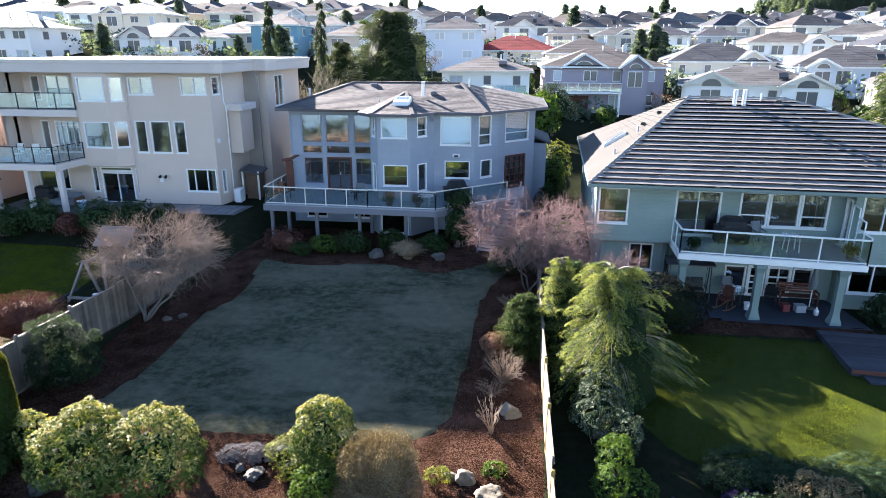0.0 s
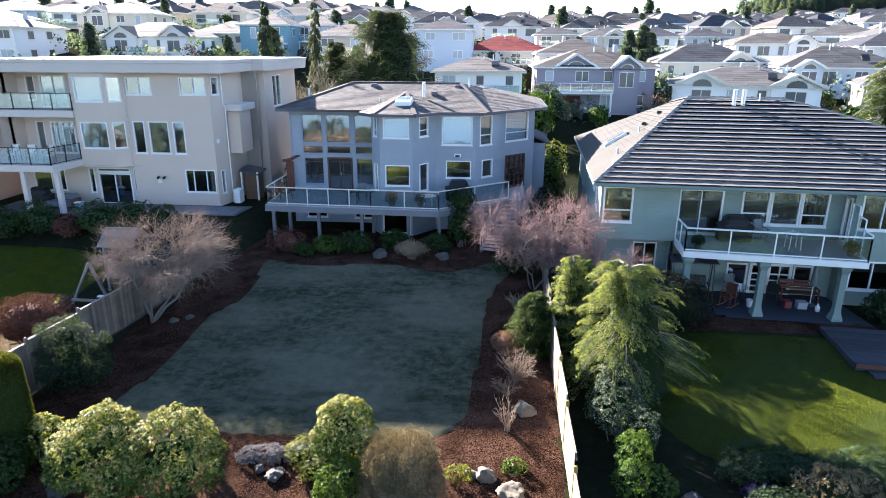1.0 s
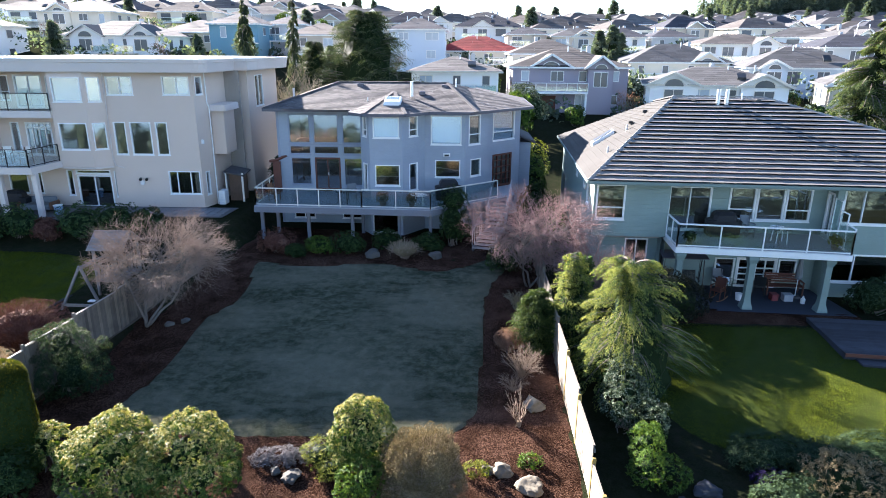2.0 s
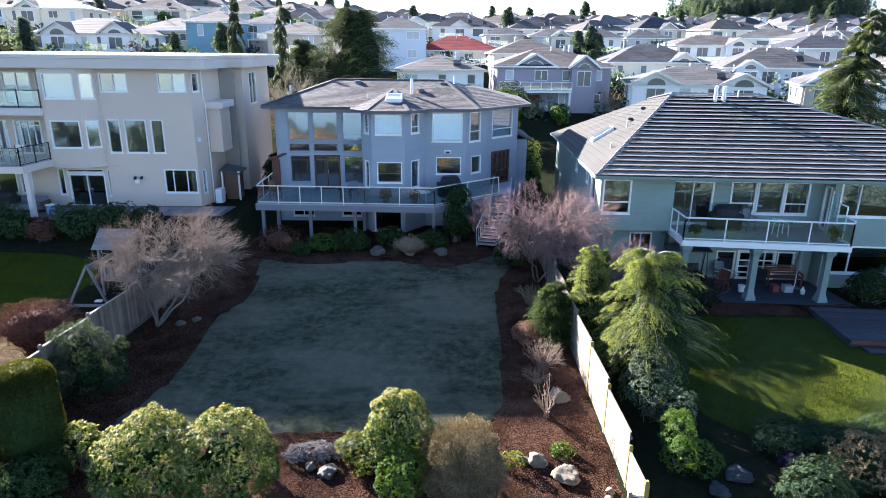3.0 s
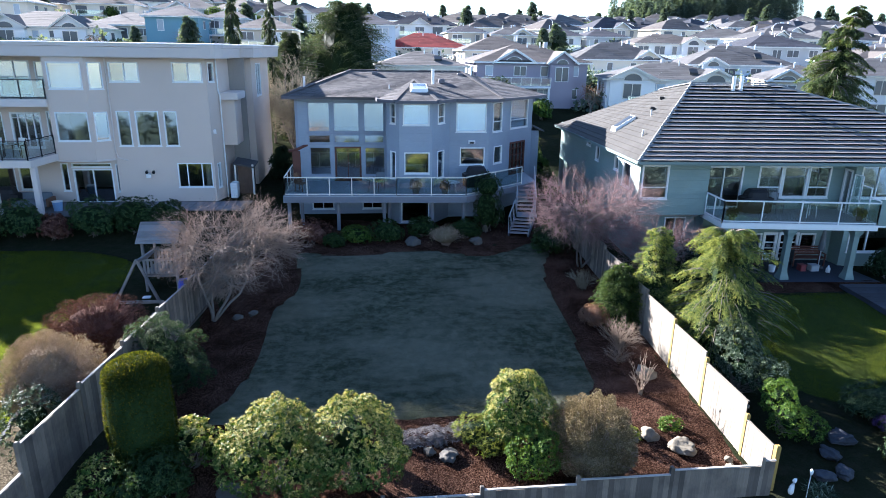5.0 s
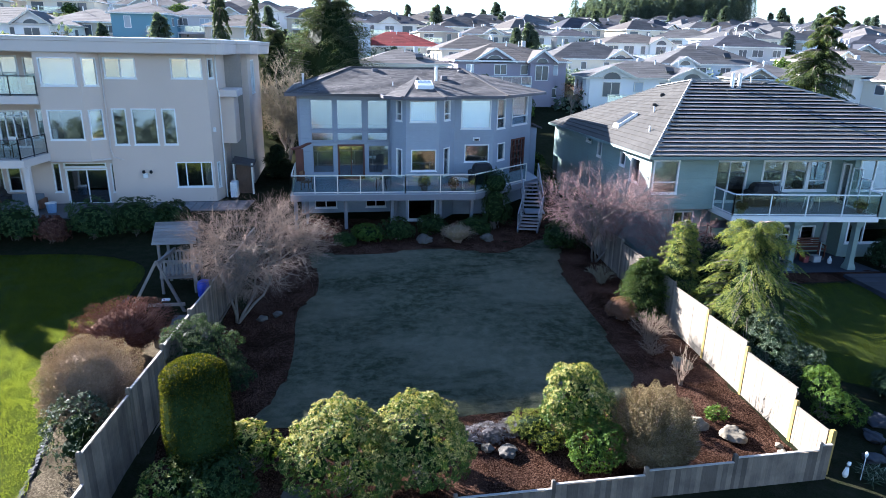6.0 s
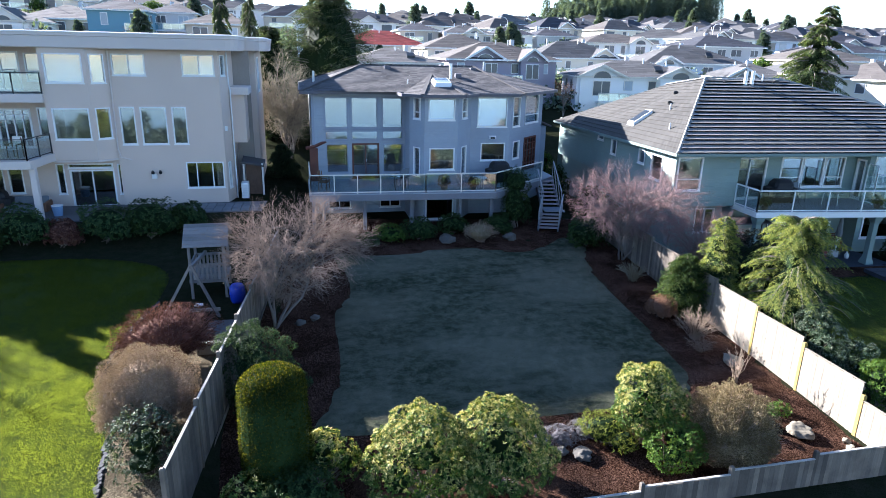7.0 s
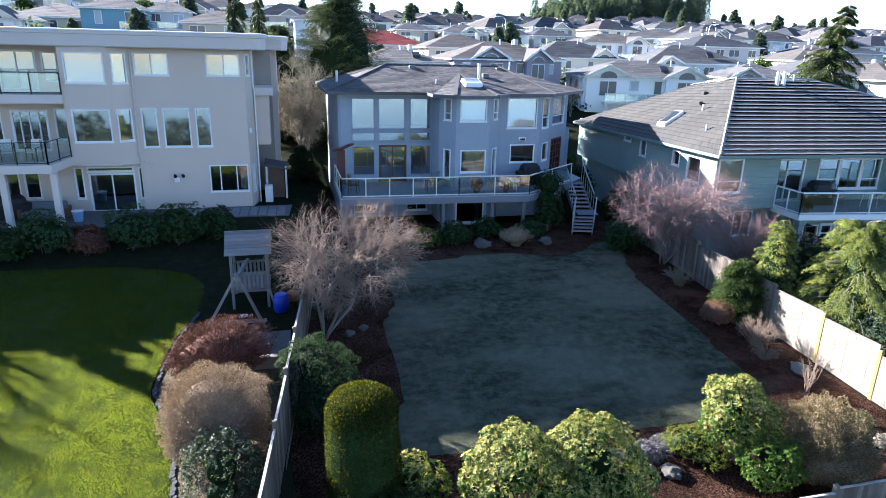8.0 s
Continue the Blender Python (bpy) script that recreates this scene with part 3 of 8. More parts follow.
    build_wall(h, Wall((-31.2, 36.6), (-31.2, 38.4)), 3.6, top, STUCCO, name="wall")
    part("balcony_slab", Geo().prism([(-31.3, 36.45), (-26.3, 36.45), (-26.3, 38.4), (-31.3, 38.4)], 6.45, 6.86), STUCCO_TRIM, h)
    part("balcony_slab", Geo().prism([(-31.6, 34.1), (-26.45, 34.1), (-26.2, 36.6), (-26.2, 38.4), (-31.6, 38.4)], 3.55, 3.93), STUCCO_TRIM, h)
    build_railing(h, (-31.3, 36.5), (-26.32, 36.5), 6.86, 1.0, 1.25, DARK_METAL, top=0.05, thick=0.04)
    build_railing(h, (-31.5, 34.2), (-26.6, 34.2), 3.93, 1.0, 1.25, DARK_METAL, top=0.05, thick=0.04)
    build_railing(h, (-26.6, 34.2), (-26.3, 36.55), 3.93, 1.0, 1.2, DARK_METAL, top=0.05, thick=0.04)
    for x in (-26.52, -28.6, -30.8):
        part("column", Geo().box(x - 0.14, x + 0.14, 34.3, 34.58, base, 3.55, 0.02), STUCCO_TRIM, h)
    # corner, side walls and rear
    corner = Wall((-18.05, 37.2), (-17.75, 38.4))
    build_wall(h, corner, base, top, STUCCO, [(0.2, 0.85, 7.78, 8.84), (0.35, 0.75, 1.75, 3.2)])
    build_window(h, corner, 0.2, 0.85, 7.78, 8.84)
    build_window(h, corner, 0.35, 0.75, 1.75, 3.2)
    build_wall(h, Wall((-17.75, 38.4), (-17.75, 42.3)), base, top, STUCCO)
    wing = Wall((-17.75, 42.3), (-16.5, 42.3))
    build_wall(h, wing, base, 9.3, STUCCO, [(0.3, 0.72, 7.35, 8.7)])
    build_window(h, wing, 0.3, 0.72, 7.35, 8.7)
    east = Wall((-16.5, 42.3), (-16.5, 49.0))
    build_wall(h, east, base, 9.3, STUCCO, [(1.5, 3.2, 6.6, 8.7)])
    build_window(h, east, 1.5, 3.2, 6.6, 8.7, bars=(0.5,))
    build_wall(h, Wall((-16.5, 49.0), (-31.2, 49.0)), base, top, STUCCO)
    build_wall(h, Wall((-31.2, 49.0), (-31.2, 37.35)), base, top, STUCCO)
    for z in (3.5, 6.4, 9.2):
        part("floor_slab", Geo().prism([(-31.0, 38.65), (-26.0, 38.65), (-26.0, 37.5), (-18.1, 37.5), (-17.95, 42.5), (-16.7, 42.5), (-16.7, 48.8), (-31.0, 48.8)], z - 0.12, z), ROOM, h)
    part("partition", Geo().box(-31.0, -16.8, 41.5, 41.65, base, 9.1), ROOM, h)
    # parapet: a deep band, stepped, rounded at the corner, with a pale metal cap
    def band(o):
        arc = [(-17.55 + o * math.sin(a) * 1.0, 37.1 - o * math.cos(a)) for a in (0.0, 0.4, 0.8, 1.2, 1.57)]
        return [(-31.3 - o, 37.0 - o), (-18.2, 37.1 - o), *arc, (-17.55 + o, 42.0 - o), (-16.4 + o * 0.4, 42.1 - o), (-16.4 + o, 42.5), (-16.4 + o, 49.1 + o), (-31.3 - o, 49.1 + o)]
    part("parapet", Geo().loft([[(x, y, z) for x, y in band(o)] for o, z in ((0.1, 9.05), (0.55, 9.05), (0.58, 9.1), (0.62, 9.6), (0.66, 9.62), (0.66, 9.78))]), STUCCO_TRIM, h)
    part("roof_cap", Geo().loft([[(x, y, z) for x, y in band(o)] for o, z in ((0.69, 9.77), (0.69, 9.82), (0.5, 9.84))]), WHITE, h, "white metal roof edge")
    part("roof", Geo().prism(band(0.45), 9.842, 9.86), CONCRETE, h)
    # chimney box on the side, downpipes, lamp
    part("chimney_box", Geo().box(-17.74, -16.95, 38.75, 40.6, 4.1, 6.75, 0.03), STUCCO, h)
    part("chimney_cap", Geo().box(-17.74, -16.7, 38.45, 40.85, 6.75, 7.15, 0.04), STUCCO_TRIM, h)
    part("downpipe", Geo().pipe([(-23.3, 37.14, 9.0), (-23.35, 37.12, 4.0), (-23.25, 37.12, 3.6), (-22.75, 37.14, 3.45)], [0.035] * 4), STUCCO_TRIM, h)
    part("downpipe", Geo().pipe([(-17.72, 38.2, 9.0), (-17.7, 38.2, 7.3), (-17.66, 38.35, 7.0), (-17.66, 38.35, 1.0)], [0.04] * 4), WHITE, h)
    part("junction_box", Geo().box(-18.0, -17.85, 37.45, 37.6, 4.9, 5.15, 0.02), WHITE, h)
    lamp = part("wall_lamp", Geo().box(-21.85, -21.6, 37.02, 37.19, 2.45, 2.7, 0.03), WHITE, h, "white twin floodlight")
    for dx in (-0.1, 0.28):
        part("lamp_head", Geo().tube((-21.7 + dx, 37.1, 2.82), (-21.65 + dx, 36.9, 2.78), 0.07, 0.09, 8), DARK_METAL, lamp)
    part("terrace", Geo().prism([(-31.5, 34.0), (-22.5, 34.0), (-20.5, 34.9), (-16.2, 34.9), (-16.0, 37.2), (-31.5, 37.3)], 0.6, 1.03), CONCRETE, h, "grey concrete terrace")
    for i in range(11):
        x = -21.4 + i * 0.46
        for k in range(3):
            part("paver", Geo().box(x + 0.02 * k, x + 0.4 + 0.02 * k, 35.05 + 0.62 * k, 35.6 + 0.62 * k, 1.0, 1.055 + 0.004 * ((i * 7 + k * 3) % 5), 0.01), PAVER, h)


taupe_house()


def blue_house():
    h = thing("house", "blue-grey lap-sided house with a glazed deck and hipped roof", "house", (0, 0, 0))
    base, top = -0.2, 7.05
    P = [(-13.35, 37.55), (-8.1, 37.55), (-8.1, 36.05), (-7.45, 35.0), (-5.6, 35.0), (-4.45, 36.55), (-2.1, 36.55), (-0.75, 37.95), (-1.03, 38.23), (1.45, 40.75), (1.45, 47.0), (-13.35, 47.0)]
    W = [Wall(P[i], P[(i + 1) % len(P)]) for i in range(len(P))]
    cols = ((0.68, 1.99), (2.15, 3.68), (3.9, 5.13))
    big = [(a, b, z0, z1) for a, b in cols for z0, z1 in ((5.0, 6.73), (4.34, 4.88))] + [(0.72, 1.97, 2.48, 4.15), (2.18, 3.74, 2.16, 4.16), (3.94, 5.17, 2.44, 4.13)]
    low = [(0.75, 2.05, 0.38, 0.9), (3.75, 4.97, 0.38, 0.9)]
    plan = {
        0: big + low,
        2: [(0.35, 0.9, 5.72, 6.85), (0.35, 0.9, 2.6, 4.2)],
        3: [(0.2, 1.68, 5.7, 6.85), (0.28, 1.7, 3.0, 4.2), (0.1, 1.7, 0.2, 1.44)],
        4: [(0.55, 1.3, 5.72, 6.85), (0.55, 1.3, 2.6, 4.2)],
        5: [(0.36, 2.15, 5.15, 6.82), (0.62, 2.1, 3.22, 4.25)],
        6: [(0.3, 1.3, 5.1, 6.82), (0.5, 1.4, 3.2, 4.25)],
        8: [(0.9, 2.95, 5.06, 6.83), (0.95, 2.75, 2.16, 4.22)],
    }
    for i, w in enumerate(W):
        build_wall(h, w, base, top, BLUE_SIDING, plan.get(i, ()))
    for a in big[:6]:
        build_window(h, W[0], *a, material=BLUE_TRIM, frame_w=0.07)
    for a in (big[6], big[8]):
        build_window(h, W[0], *a, material=BLUE_TRIM)
    door = build_window(h, W[0], *big[7], bars=(0.5,), material=RED_WOOD, frame_w=0.1, name="door", label="brown timber double glass door")
    part("door_handle", W[0].box(Geo(), 2.99, 3.02, 0.03, 0.08, 3.1, 3.25), PALE_METAL, door)
    for a in low:
        build_window(h, W[0], *a, bars=(0.5,))
    build_window(h, W[2], *plan[2][0], rails=(0.33,))
    build_window(h, W[2], *plan[2][1])
    # BLIND backings on this house stand in for the reflected sky
    build_window(h, W[3], *plan[3][0], backing=BLIND)
    build_window(h, W[3], *plan[3][1])
    build_window(h, W[3], *plan[3][2])
    build_window(h, W[4], *plan[4][0], rails=(0.33,), backing=CURTAIN)
    build_window(h, W[4], *plan[4][1])
    build_window(h, W[5], *plan[5][0], backing=BLIND)
    build_window(h, W[5], *plan[5][1])
    build_window(h, W[6], *plan[6][0], rails=(0.35,), backing=CURTAIN)
    build_window(h, W[6], *plan[6][1])
    build_window(h, W[8], *plan[8][0], rails=(0.3,), backing=BLIND)
    build_window(h, W[8], *plan[8][1], bars=(0.25, 0.5, 0.75), rails=(0.2, 0.4, 0.6, 0.8), material=RED_WOOD, frame_w=0.11, name="door", label="brown timber lattice double door")
    inner = [(-13.1, 37.8), (-8.0, 37.8), (-7.8, 36.3), (-7.3, 35.25), (-5.7, 35.25), (-4.6, 36.8), (-2.2, 36.8), (-1.2, 38.6), (1.2, 41.0), (1.2, 46.8), (-13.1, 46.8)]
    for z in (2.1, 4.75, 7.05):
        part("floor_slab", Geo().prism(inner, z - 0.12, z), ROOM, h)
    part("partition", Geo().box(-13.1, 1.1, 42.2, 42.35, base, 6.9), ROOM, h)
    part("trim", W[0].box(Geo(), 0.6, 5.2, 0.004, 0.03, 4.9, 4.98), BLUE_TRIM, h)
    part("trim", W[0].box(Geo(), -0.02, 0.12, 0.004, 0.03, base, top), BLUE_TRIM, h)
    # roof: main hip, bay hip, and the lower hip over the angled wing
    e, r = 7.07, 8.42
    A, B, C, D = (-13.95, 36.95, e), (-2.6, 36.0, e), (1.0, 47.6, e), (-13.95, 47.6, e)
    R0, R1 = (-10.2, 41.3, r), (-3.3, 41.0, r)
    roof = part("roof", courses(courses(courses(courses(Geo(), (-13.95, 36.95, e), (-1.4, 36.0, e), R0, R1, 26, 0.012, 0.3), D, A, R0, R0, 22, 0.012, 0.3), (-1.4, 36.0, e), (1.9, 47.6, e), R1, R1, 22, 0.012, 0.3), (1.9, 47.6, e), D, R1, R0, 30, 0.012, 0.3), SHINGLE, h, "weathered grey-brown shingle roof")
    part("bay_roof", courses(courses(courses(Geo(), (-8.6, 35.35, e), (-7.7, 34.4, e), (-6.4, 38.6, 8.0), (-6.4, 38.6, 8.0), 16, 0.012, 0.3), (-7.7, 34.4, e), (-5.35, 34.4, e), (-6.4, 38.6, 8.0), (-6.4, 38.6, 8.0), 20, 0.012, 0.3), (-5.35, 34.4, e), (-3.9, 36.2, e), (-6.4, 38.6, 8.0), (-6.4, 38.6, 8.0), 16, 0.012, 0.3), SHINGLE, roof)
    part("wing_roof", courses(courses(Geo(), (-1.7, 35.95, e), (2.15, 40.2, e), (-3.2, 41.0, 8.0), (-1.4, 42.6, 8.0), 16, 0.012, 0.3), (2.15, 40.2, e), (2.15, 47.6, e), (-1.4, 42.6, 8.0), (-1.4, 44.0, 8.0), 16, 0.012, 0.3), SHINGLE, roof)
    eave = [(-13.95, 36.95), (-8.7, 36.95), (-8.6, 35.35), (-7.7, 34.4), (-5.35, 34.4), (-4.2, 35.95), (-1.75, 35.95), (2.15, 40.2), (2.15, 47.6), (-13.95, 47.6)]
    part("soffit", Geo().prism(eave, 6.92, 6.97), BLUE_TRIM, h)
    for p, q in zip(eave, eave[1:] + eave[:1]):
        part("gutter", Geo().beam((*p, 7.0), (*q, 7.0), 0.1, 0.16), DARK_TRIM, h)
    for a, b in (((-13.95, 36.95, e), R0), (R0, R1), (R1, (-1.4, 36.0, e)), ((-7.7, 34.4, e), (-6.4, 38.6, 8.0)), ((-5.35, 34.4, e), (-6.4, 38.6, 8.0)), (D, R0)):
        part("ridge_cap", Geo().beam(Vector(a) + Vector((0, 0, 0.03)), Vector(b) + Vector((0, 0, 0.03)), 0.2, 0.03), SHINGLE, roof)
    part("skylight", Geo().loft([[(-6.75, 35.9, 7.4), (-5.75, 35.9, 7.4), (-5.75, 36.9, 7.65), (-6.75, 36.9, 7.65)], [(-6.7, 35.95, 7.62), (-5.8, 35.95, 7.62), (-5.8, 36.85, 7.85), (-6.7, 36.85, 7.85)]]), WHITE, roof, "white-framed skylight")
    part("skylight_pane", Geo().slab([(-6.62, 36.03, 7.66), (-5.88, 36.03, 7.66), (-5.88, 36.77, 7.85), (-6.62, 36.77, 7.85)], 0.02), GLASS, roof)
    for x, y, z, hh, rr in ((-5.3, 38.3, 7.75, 0.85, 0.09), (-13.1, 41.0, 7.3, 0.7, 0.07), (-2.7, 40.5, 8.2, 0.5, 0.05), (-7.9, 37.9, 7.4, 0.3, 0.04)):
        part("vent_pipe", Geo().pipe([(x, y, z), (x, y, z + hh), (x, y, z + hh + 0.01)], [rr, rr, rr * 1.35], 8), PALE_METAL, roof)
    for x, y, z in ((-8.9, 40.6, 8.2), (-3.6, 40.4, 8.15), (-4.9, 38.9, 7.85)):
        part("roof_vent", Geo().box(x, x + 0.35, y - 0.2, y + 0.2, z - 0.05, z + 0.18, 0.03), DARK_TRIM, roof)
    # deck with glazed guard
    d = [(-13.7, 33.3), (-3.9, 32.85), (0.15, 36.2), (0.9, 37.0), (0.9, 40.0), (-1.0, 38.2), (-2.1, 36.5), (-13.7, 37.5)]
    part("deck", Geo().prism(d, 2.02, 2.15), DECKING, h, "grey deck floor")
    for p, q in zip(d[:3], d[1:4]):
        part("deck_fascia", Geo().beam((*p, 1.95), (*q, 1.95), 0.06, 0.32), GREY_PAINT_WOOD, h)
    build_railing(h, (-13.62, 33.4), (-7.7, 33.13), 2.15, 0.98, 1.18, CREAM, top=0.05)
    build_railing(h, (-7.7, 33.13), (-3.93, 32.95), 2.15, 1.0, 1.88, CREAM, top=0.07)
    build_railing(h, (-3.93, 32.95), (-0.15, 36.1), 2.15, 1.02, 2.45, CREAM, top=0.07)
    build_railing(h, (-13.62, 33.4), (-13.62, 37.5), 2.15, 0.98, 1.3, CREAM, top=0.05)
    for x, y in ((-13.5, 34.0), (-12.95, 35.2), (-10.85, 33.9), (-8.35, 33.8), (-8.0, 35.4), (-5.7, 33.7), (-3.95, 33.6), (-1.6, 35.4)):
        part("deck_post", Geo().box(x - 0.09, x + 0.09, y - 0.09, y + 0.09, -0.3, 2.02, 0.01), GREY_PAINT_WOOD, h)
    for y in (34.2, 35.6):
        part("deck_beam", Geo().beam((-13.6, y, 1.88), (-3.0, y - 0.1, 1.88), 0.12, 0.24), GREY_PAINT_WOOD, h)
    # stair: a long flight, a landing, then a short flight turned a little
    top_p, land = Vector((0.15, 36.45, 2.15)), Vector((-0.35, 33.75, 0.95))
    side_v = Vector((0.98, -0.19, 0)) * 0.5
    stair = part("stair", Geo().beam(top_p - side_v * 1.02 - Vector((0, 0, 0.15)), land - side_v * 1.02 - Vector((0, 0, 0.15)), 0.05, 0.28), GREY_PAINT_WOOD, h, "grey painted timber stair")
    part("stringer", Geo().beam(top_p + side_v * 1.02 - Vector((0, 0, 0.15)), land + side_v * 1.02 - Vector((0, 0, 0.15)), 0.05, 0.28), GREY_PAINT_WOOD, stair)
    for i in range(1, 8):
        c = top_p.lerp(land, i / 8)
        part("tread", Geo().beam(c - side_v, c + side_v, 0.28, 0.045), TREAD, stair)
    part("landing", Geo().beam(land - side_v * 1.1 + Vector((-0.05, -0.4, 0)), land + side_v * 1.1 + Vector((-0.05, -0.4, 0)), 1.0, 0.06), GREY_PAINT_WOOD, stair)
    foot = Vector((-1.1, 32.2, 0.15))
    l2 = land + Vector((-0.25, -0.75, 0))
    s2 = Vector((0.92, -0.25, 0)) * 0.55
    for i in range(1, 6):
        c = l2.lerp(foot, i / 5.5)
        part("tread", Geo().beam(c - s2, c + s2, 0.3, 0.045), TREAD, stair)
    for s in (-1, 1):
        part("stringer", Geo().beam(l2 + s2 * s - Vector((0, 0, 0.1)), foot + s2 * s - Vector((0, 0, 0.1)), 0.05, 0.24), GREY_PAINT_WOOD, stair)
        a, b = top_p + side_v * s * 1.05, land + side_v * s * 1.05
        part("handrail", Geo().beam(a + Vector((0, 0, 1.0)), b + Vector((0, 0, 0.95)), 0.05, 0.045), RAIL_GREY, stair)
        for k in range(7):
            c = a.lerp(b, k / 6)
            part("baluster", Geo().box(c.x - 0.012, c.x + 0.012, c.y - 0.012, c.y + 0.012, c.z, c.z + 1.0 - 0.008 * k), RAIL_GREY, stair)
        a, b = l2 + s2 * s * 1.05, foot + s2 * s * 1.05
        part("handrail", Geo().beam(a + Vector((0, 0, 0.95)), b + Vector((0, 0, 0.95)), 0.05, 0.045), RAIL_GREY, stair)
        for k in range(5):
            c = a.lerp(b, k / 4)
            part("baluster", Geo().box(c.x - 0.012, c.x + 0.012, c.y - 0.012, c.y + 0.012, c.z, c.z + 0.95), RAIL_GREY, stair)
    lamp = part("wall_lamp", W[5].box(Geo(), 1.1, 1.5, 0.004, 0.12, 4.48, 4.66), WHITE, h, "white wall lamp")
    part("lamp_shade", W[5].box(Geo(), 1.17, 1.43, 0.121, 0.2, 4.5, 4.6), DARK_METAL, lamp)
    part("side_bay", Geo().box(1.46, 2.3, 42.0, 46.5, -0.2, 4.6, 0.02), BLUE_SIDING, h)
    part("side_bay_roof", Geo().slab([(1.46, 41.8, 5.1), (2.6, 41.8, 4.65), (2.6, 46.7, 4.65), (1.46, 46.7, 5.1)], 0.12), SHINGLE, h)


blue_house()


def sage_house():
    h = thing("house", "sage green house with a dark tiled hip roof and balcony", "house", (0, 0, 0))
    base = -0.7
    fr = Wall((3.95, 28.78), (7.42, 28.6))
    rt = Wall((7.42, 28.6), (7.45, 29.5))
    rc = Wall((7.45, 29.5), (14.85, 29.1))
    rr = Wall((14.85, 29.1), (14.8, 28.2))
    rg = Wall((14.8, 28.2), (24.0, 27.5))
    lf = Wall((5.2, 46.5), (3.95, 28.78))
    up = 2.05
    top = 4.72
    build_wall(h, fr, up, top, SAGE, [(0.1, 1.45, 2.86, 4.55)])
    build_window(h, fr, 0.1, 1.45, 2.86, 4.55, rails=(0.34,), frame_w=0.08)
    build_wall(h, rt, base, top, SAGE)
    ups = [(0.2, 2.2, 2.2, 4.36), (3.0, 4.25, 2.75, 4.38), (4.27, 5.58, 2.75, 4.38), (5.6, 6.78, 2.75, 4.38)]
    downs = [(2.75, 3.7, -0.25, 0.85), (3.78, 4.55, -0.65, 0.9), (4.6, 5.7, -0.65, 0.9), (5.75, 6.6, -0.15, 0.85)]
    build_wall(h, rc, base, top, SAGE, ups + downs)
    build_window(h, rc, *ups[0], bars=(0.5,), frame_w=0.09, name="sliding_door", label="white-framed sliding glass door")
    build_window(h, rc, *ups[1], rails=(0.33,), frame_w=0.09)
    build_window(h, rc, *ups[2], frame_w=0.09)
    build_window(h, rc, *ups[3], rails=(0.33,), frame_w=0.09)
    build_window(h, rc, *downs[0], frame_w=0.07)
    build_window(h, rc, *downs[1], rails=(0.25, 0.45, 0.65), frame_w=0.13, name="door", label="white glazed garden door")
    build_window(h, rc, *downs[2], bars=(0.5,), rails=(0.25, 0.45, 0.65), frame_w=0.13, name="door", label="white glazed garden door")
    build_window(h, rc, *downs[3], frame_w=0.07)
    build_wall(h, rr, base, top, SAGE, [(0.1, 0.72, 2.2, 4.3)])
    build_window(h, rr, 0.1, 0.72, 2.2, 4.3, frame_w=0.1, name="door", label="white balcony side door")
    rwin = [(0.3, 3.0, 2.92, 4.57), (3.5, 6.0, 2.92, 4.57), (0.3, 3.2, 0.1, 1.5), (4.0, 6.5, 0.1, 1.5)]
    build_wall(h, rg, base, top, SAGE, rwin)
    for k in rwin:
        build_window(h, rg, *k, bars=(0.33,), frame_w=0.08)
    side = [(16.75 - 1.6, 17.75 - 1.3, 3.05, 4.36), (13.6, 14.4, 3.6, 4.4), (9.8, 10.6, 3.5, 4.45), (7.6, 8.6, 4.1, 4.55)]
    build_wall(h, lf, up, top, SAGE, side)
    for k in side:
        build_window(h, lf, *k, frame_w=0.07)
    lower = Wall((4.4, 29.3), (7.45, 29.2))
    build_wall(h, lower, base, up, SAGE, [(1.3, 2.4, 0.5, 1.8)])
    build_window(h, lower, 1.3, 2.4, 0.5, 1.8, bars=(0.5,))
    build_wall(h, Wall((5.4, 46.0), (4.4, 29.3)), base, up, SAGE)
    build_wall(h, Wall((24.0, 27.5), (24.0, 46.5)), base, top, SAGE)
    build_wall(h, Wall((24.0, 46.5), (5.2, 46.5)), base, top, SAGE)
    for z in (up, top):
        part("floor_slab", Geo().prism([(4.2, 29.0), (7.2, 28.85), (7.3, 29.75), (15.0, 29.35), (15.0, 28.45), (23.8, 27.8), (23.8, 46.2), (5.4, 46.2)], z - 0.12, z), ROOM, h)
    part("partition", Geo().box(5.0, 23.8, 33.0, 33.15, base, top - 0.15), ROOM, h)
    # roof
    e = 4.82
    A, B, D = Vector((3.5, 28.05, e)), Vector((24.8, 26.6, e)), Vector((4.75, 46.6, e - 0.35))
    R0, R1 = Vector((9.1, 34.9, 8.08)), Vector((13.7, 34.55, 8.08))
    C = Vector((24.8, 46.6, e - 0.1))
    R2 = Vector((9.4, 39.2, 7.0))
    roof = part("roof", Geo().slab([A - Vector((0, 0, 0.1)), B - Vector((0, 0, 0.1)), C - Vector((0, 0, 0.1)), D - Vector((0, 0, 0.1))], 0.06), SAGE_TRIM, h, "dark charcoal concrete tile roof")
    def lay(n, ea, eb, ta, tb, piece, tile_m=TILE):
        for i in range(n):
            g = Geo()
            s, t = i / n, (i + 1) / n
            courses(g, ea.lerp(ta, s), eb.lerp(tb, s), ea.lerp(ta, t), eb.lerp(tb, t), 1, STEP, piece, 0.04, TUCK)
            part("tile_course", g, tile_m, roof)
    # front slope: lit tile copy and deep tucks, for bright stripes and dark gaps
    STEP, TUCK = 0.088, 0.3
    lay(20, A, B, R0, R1, 0.33, TILE_LIT)
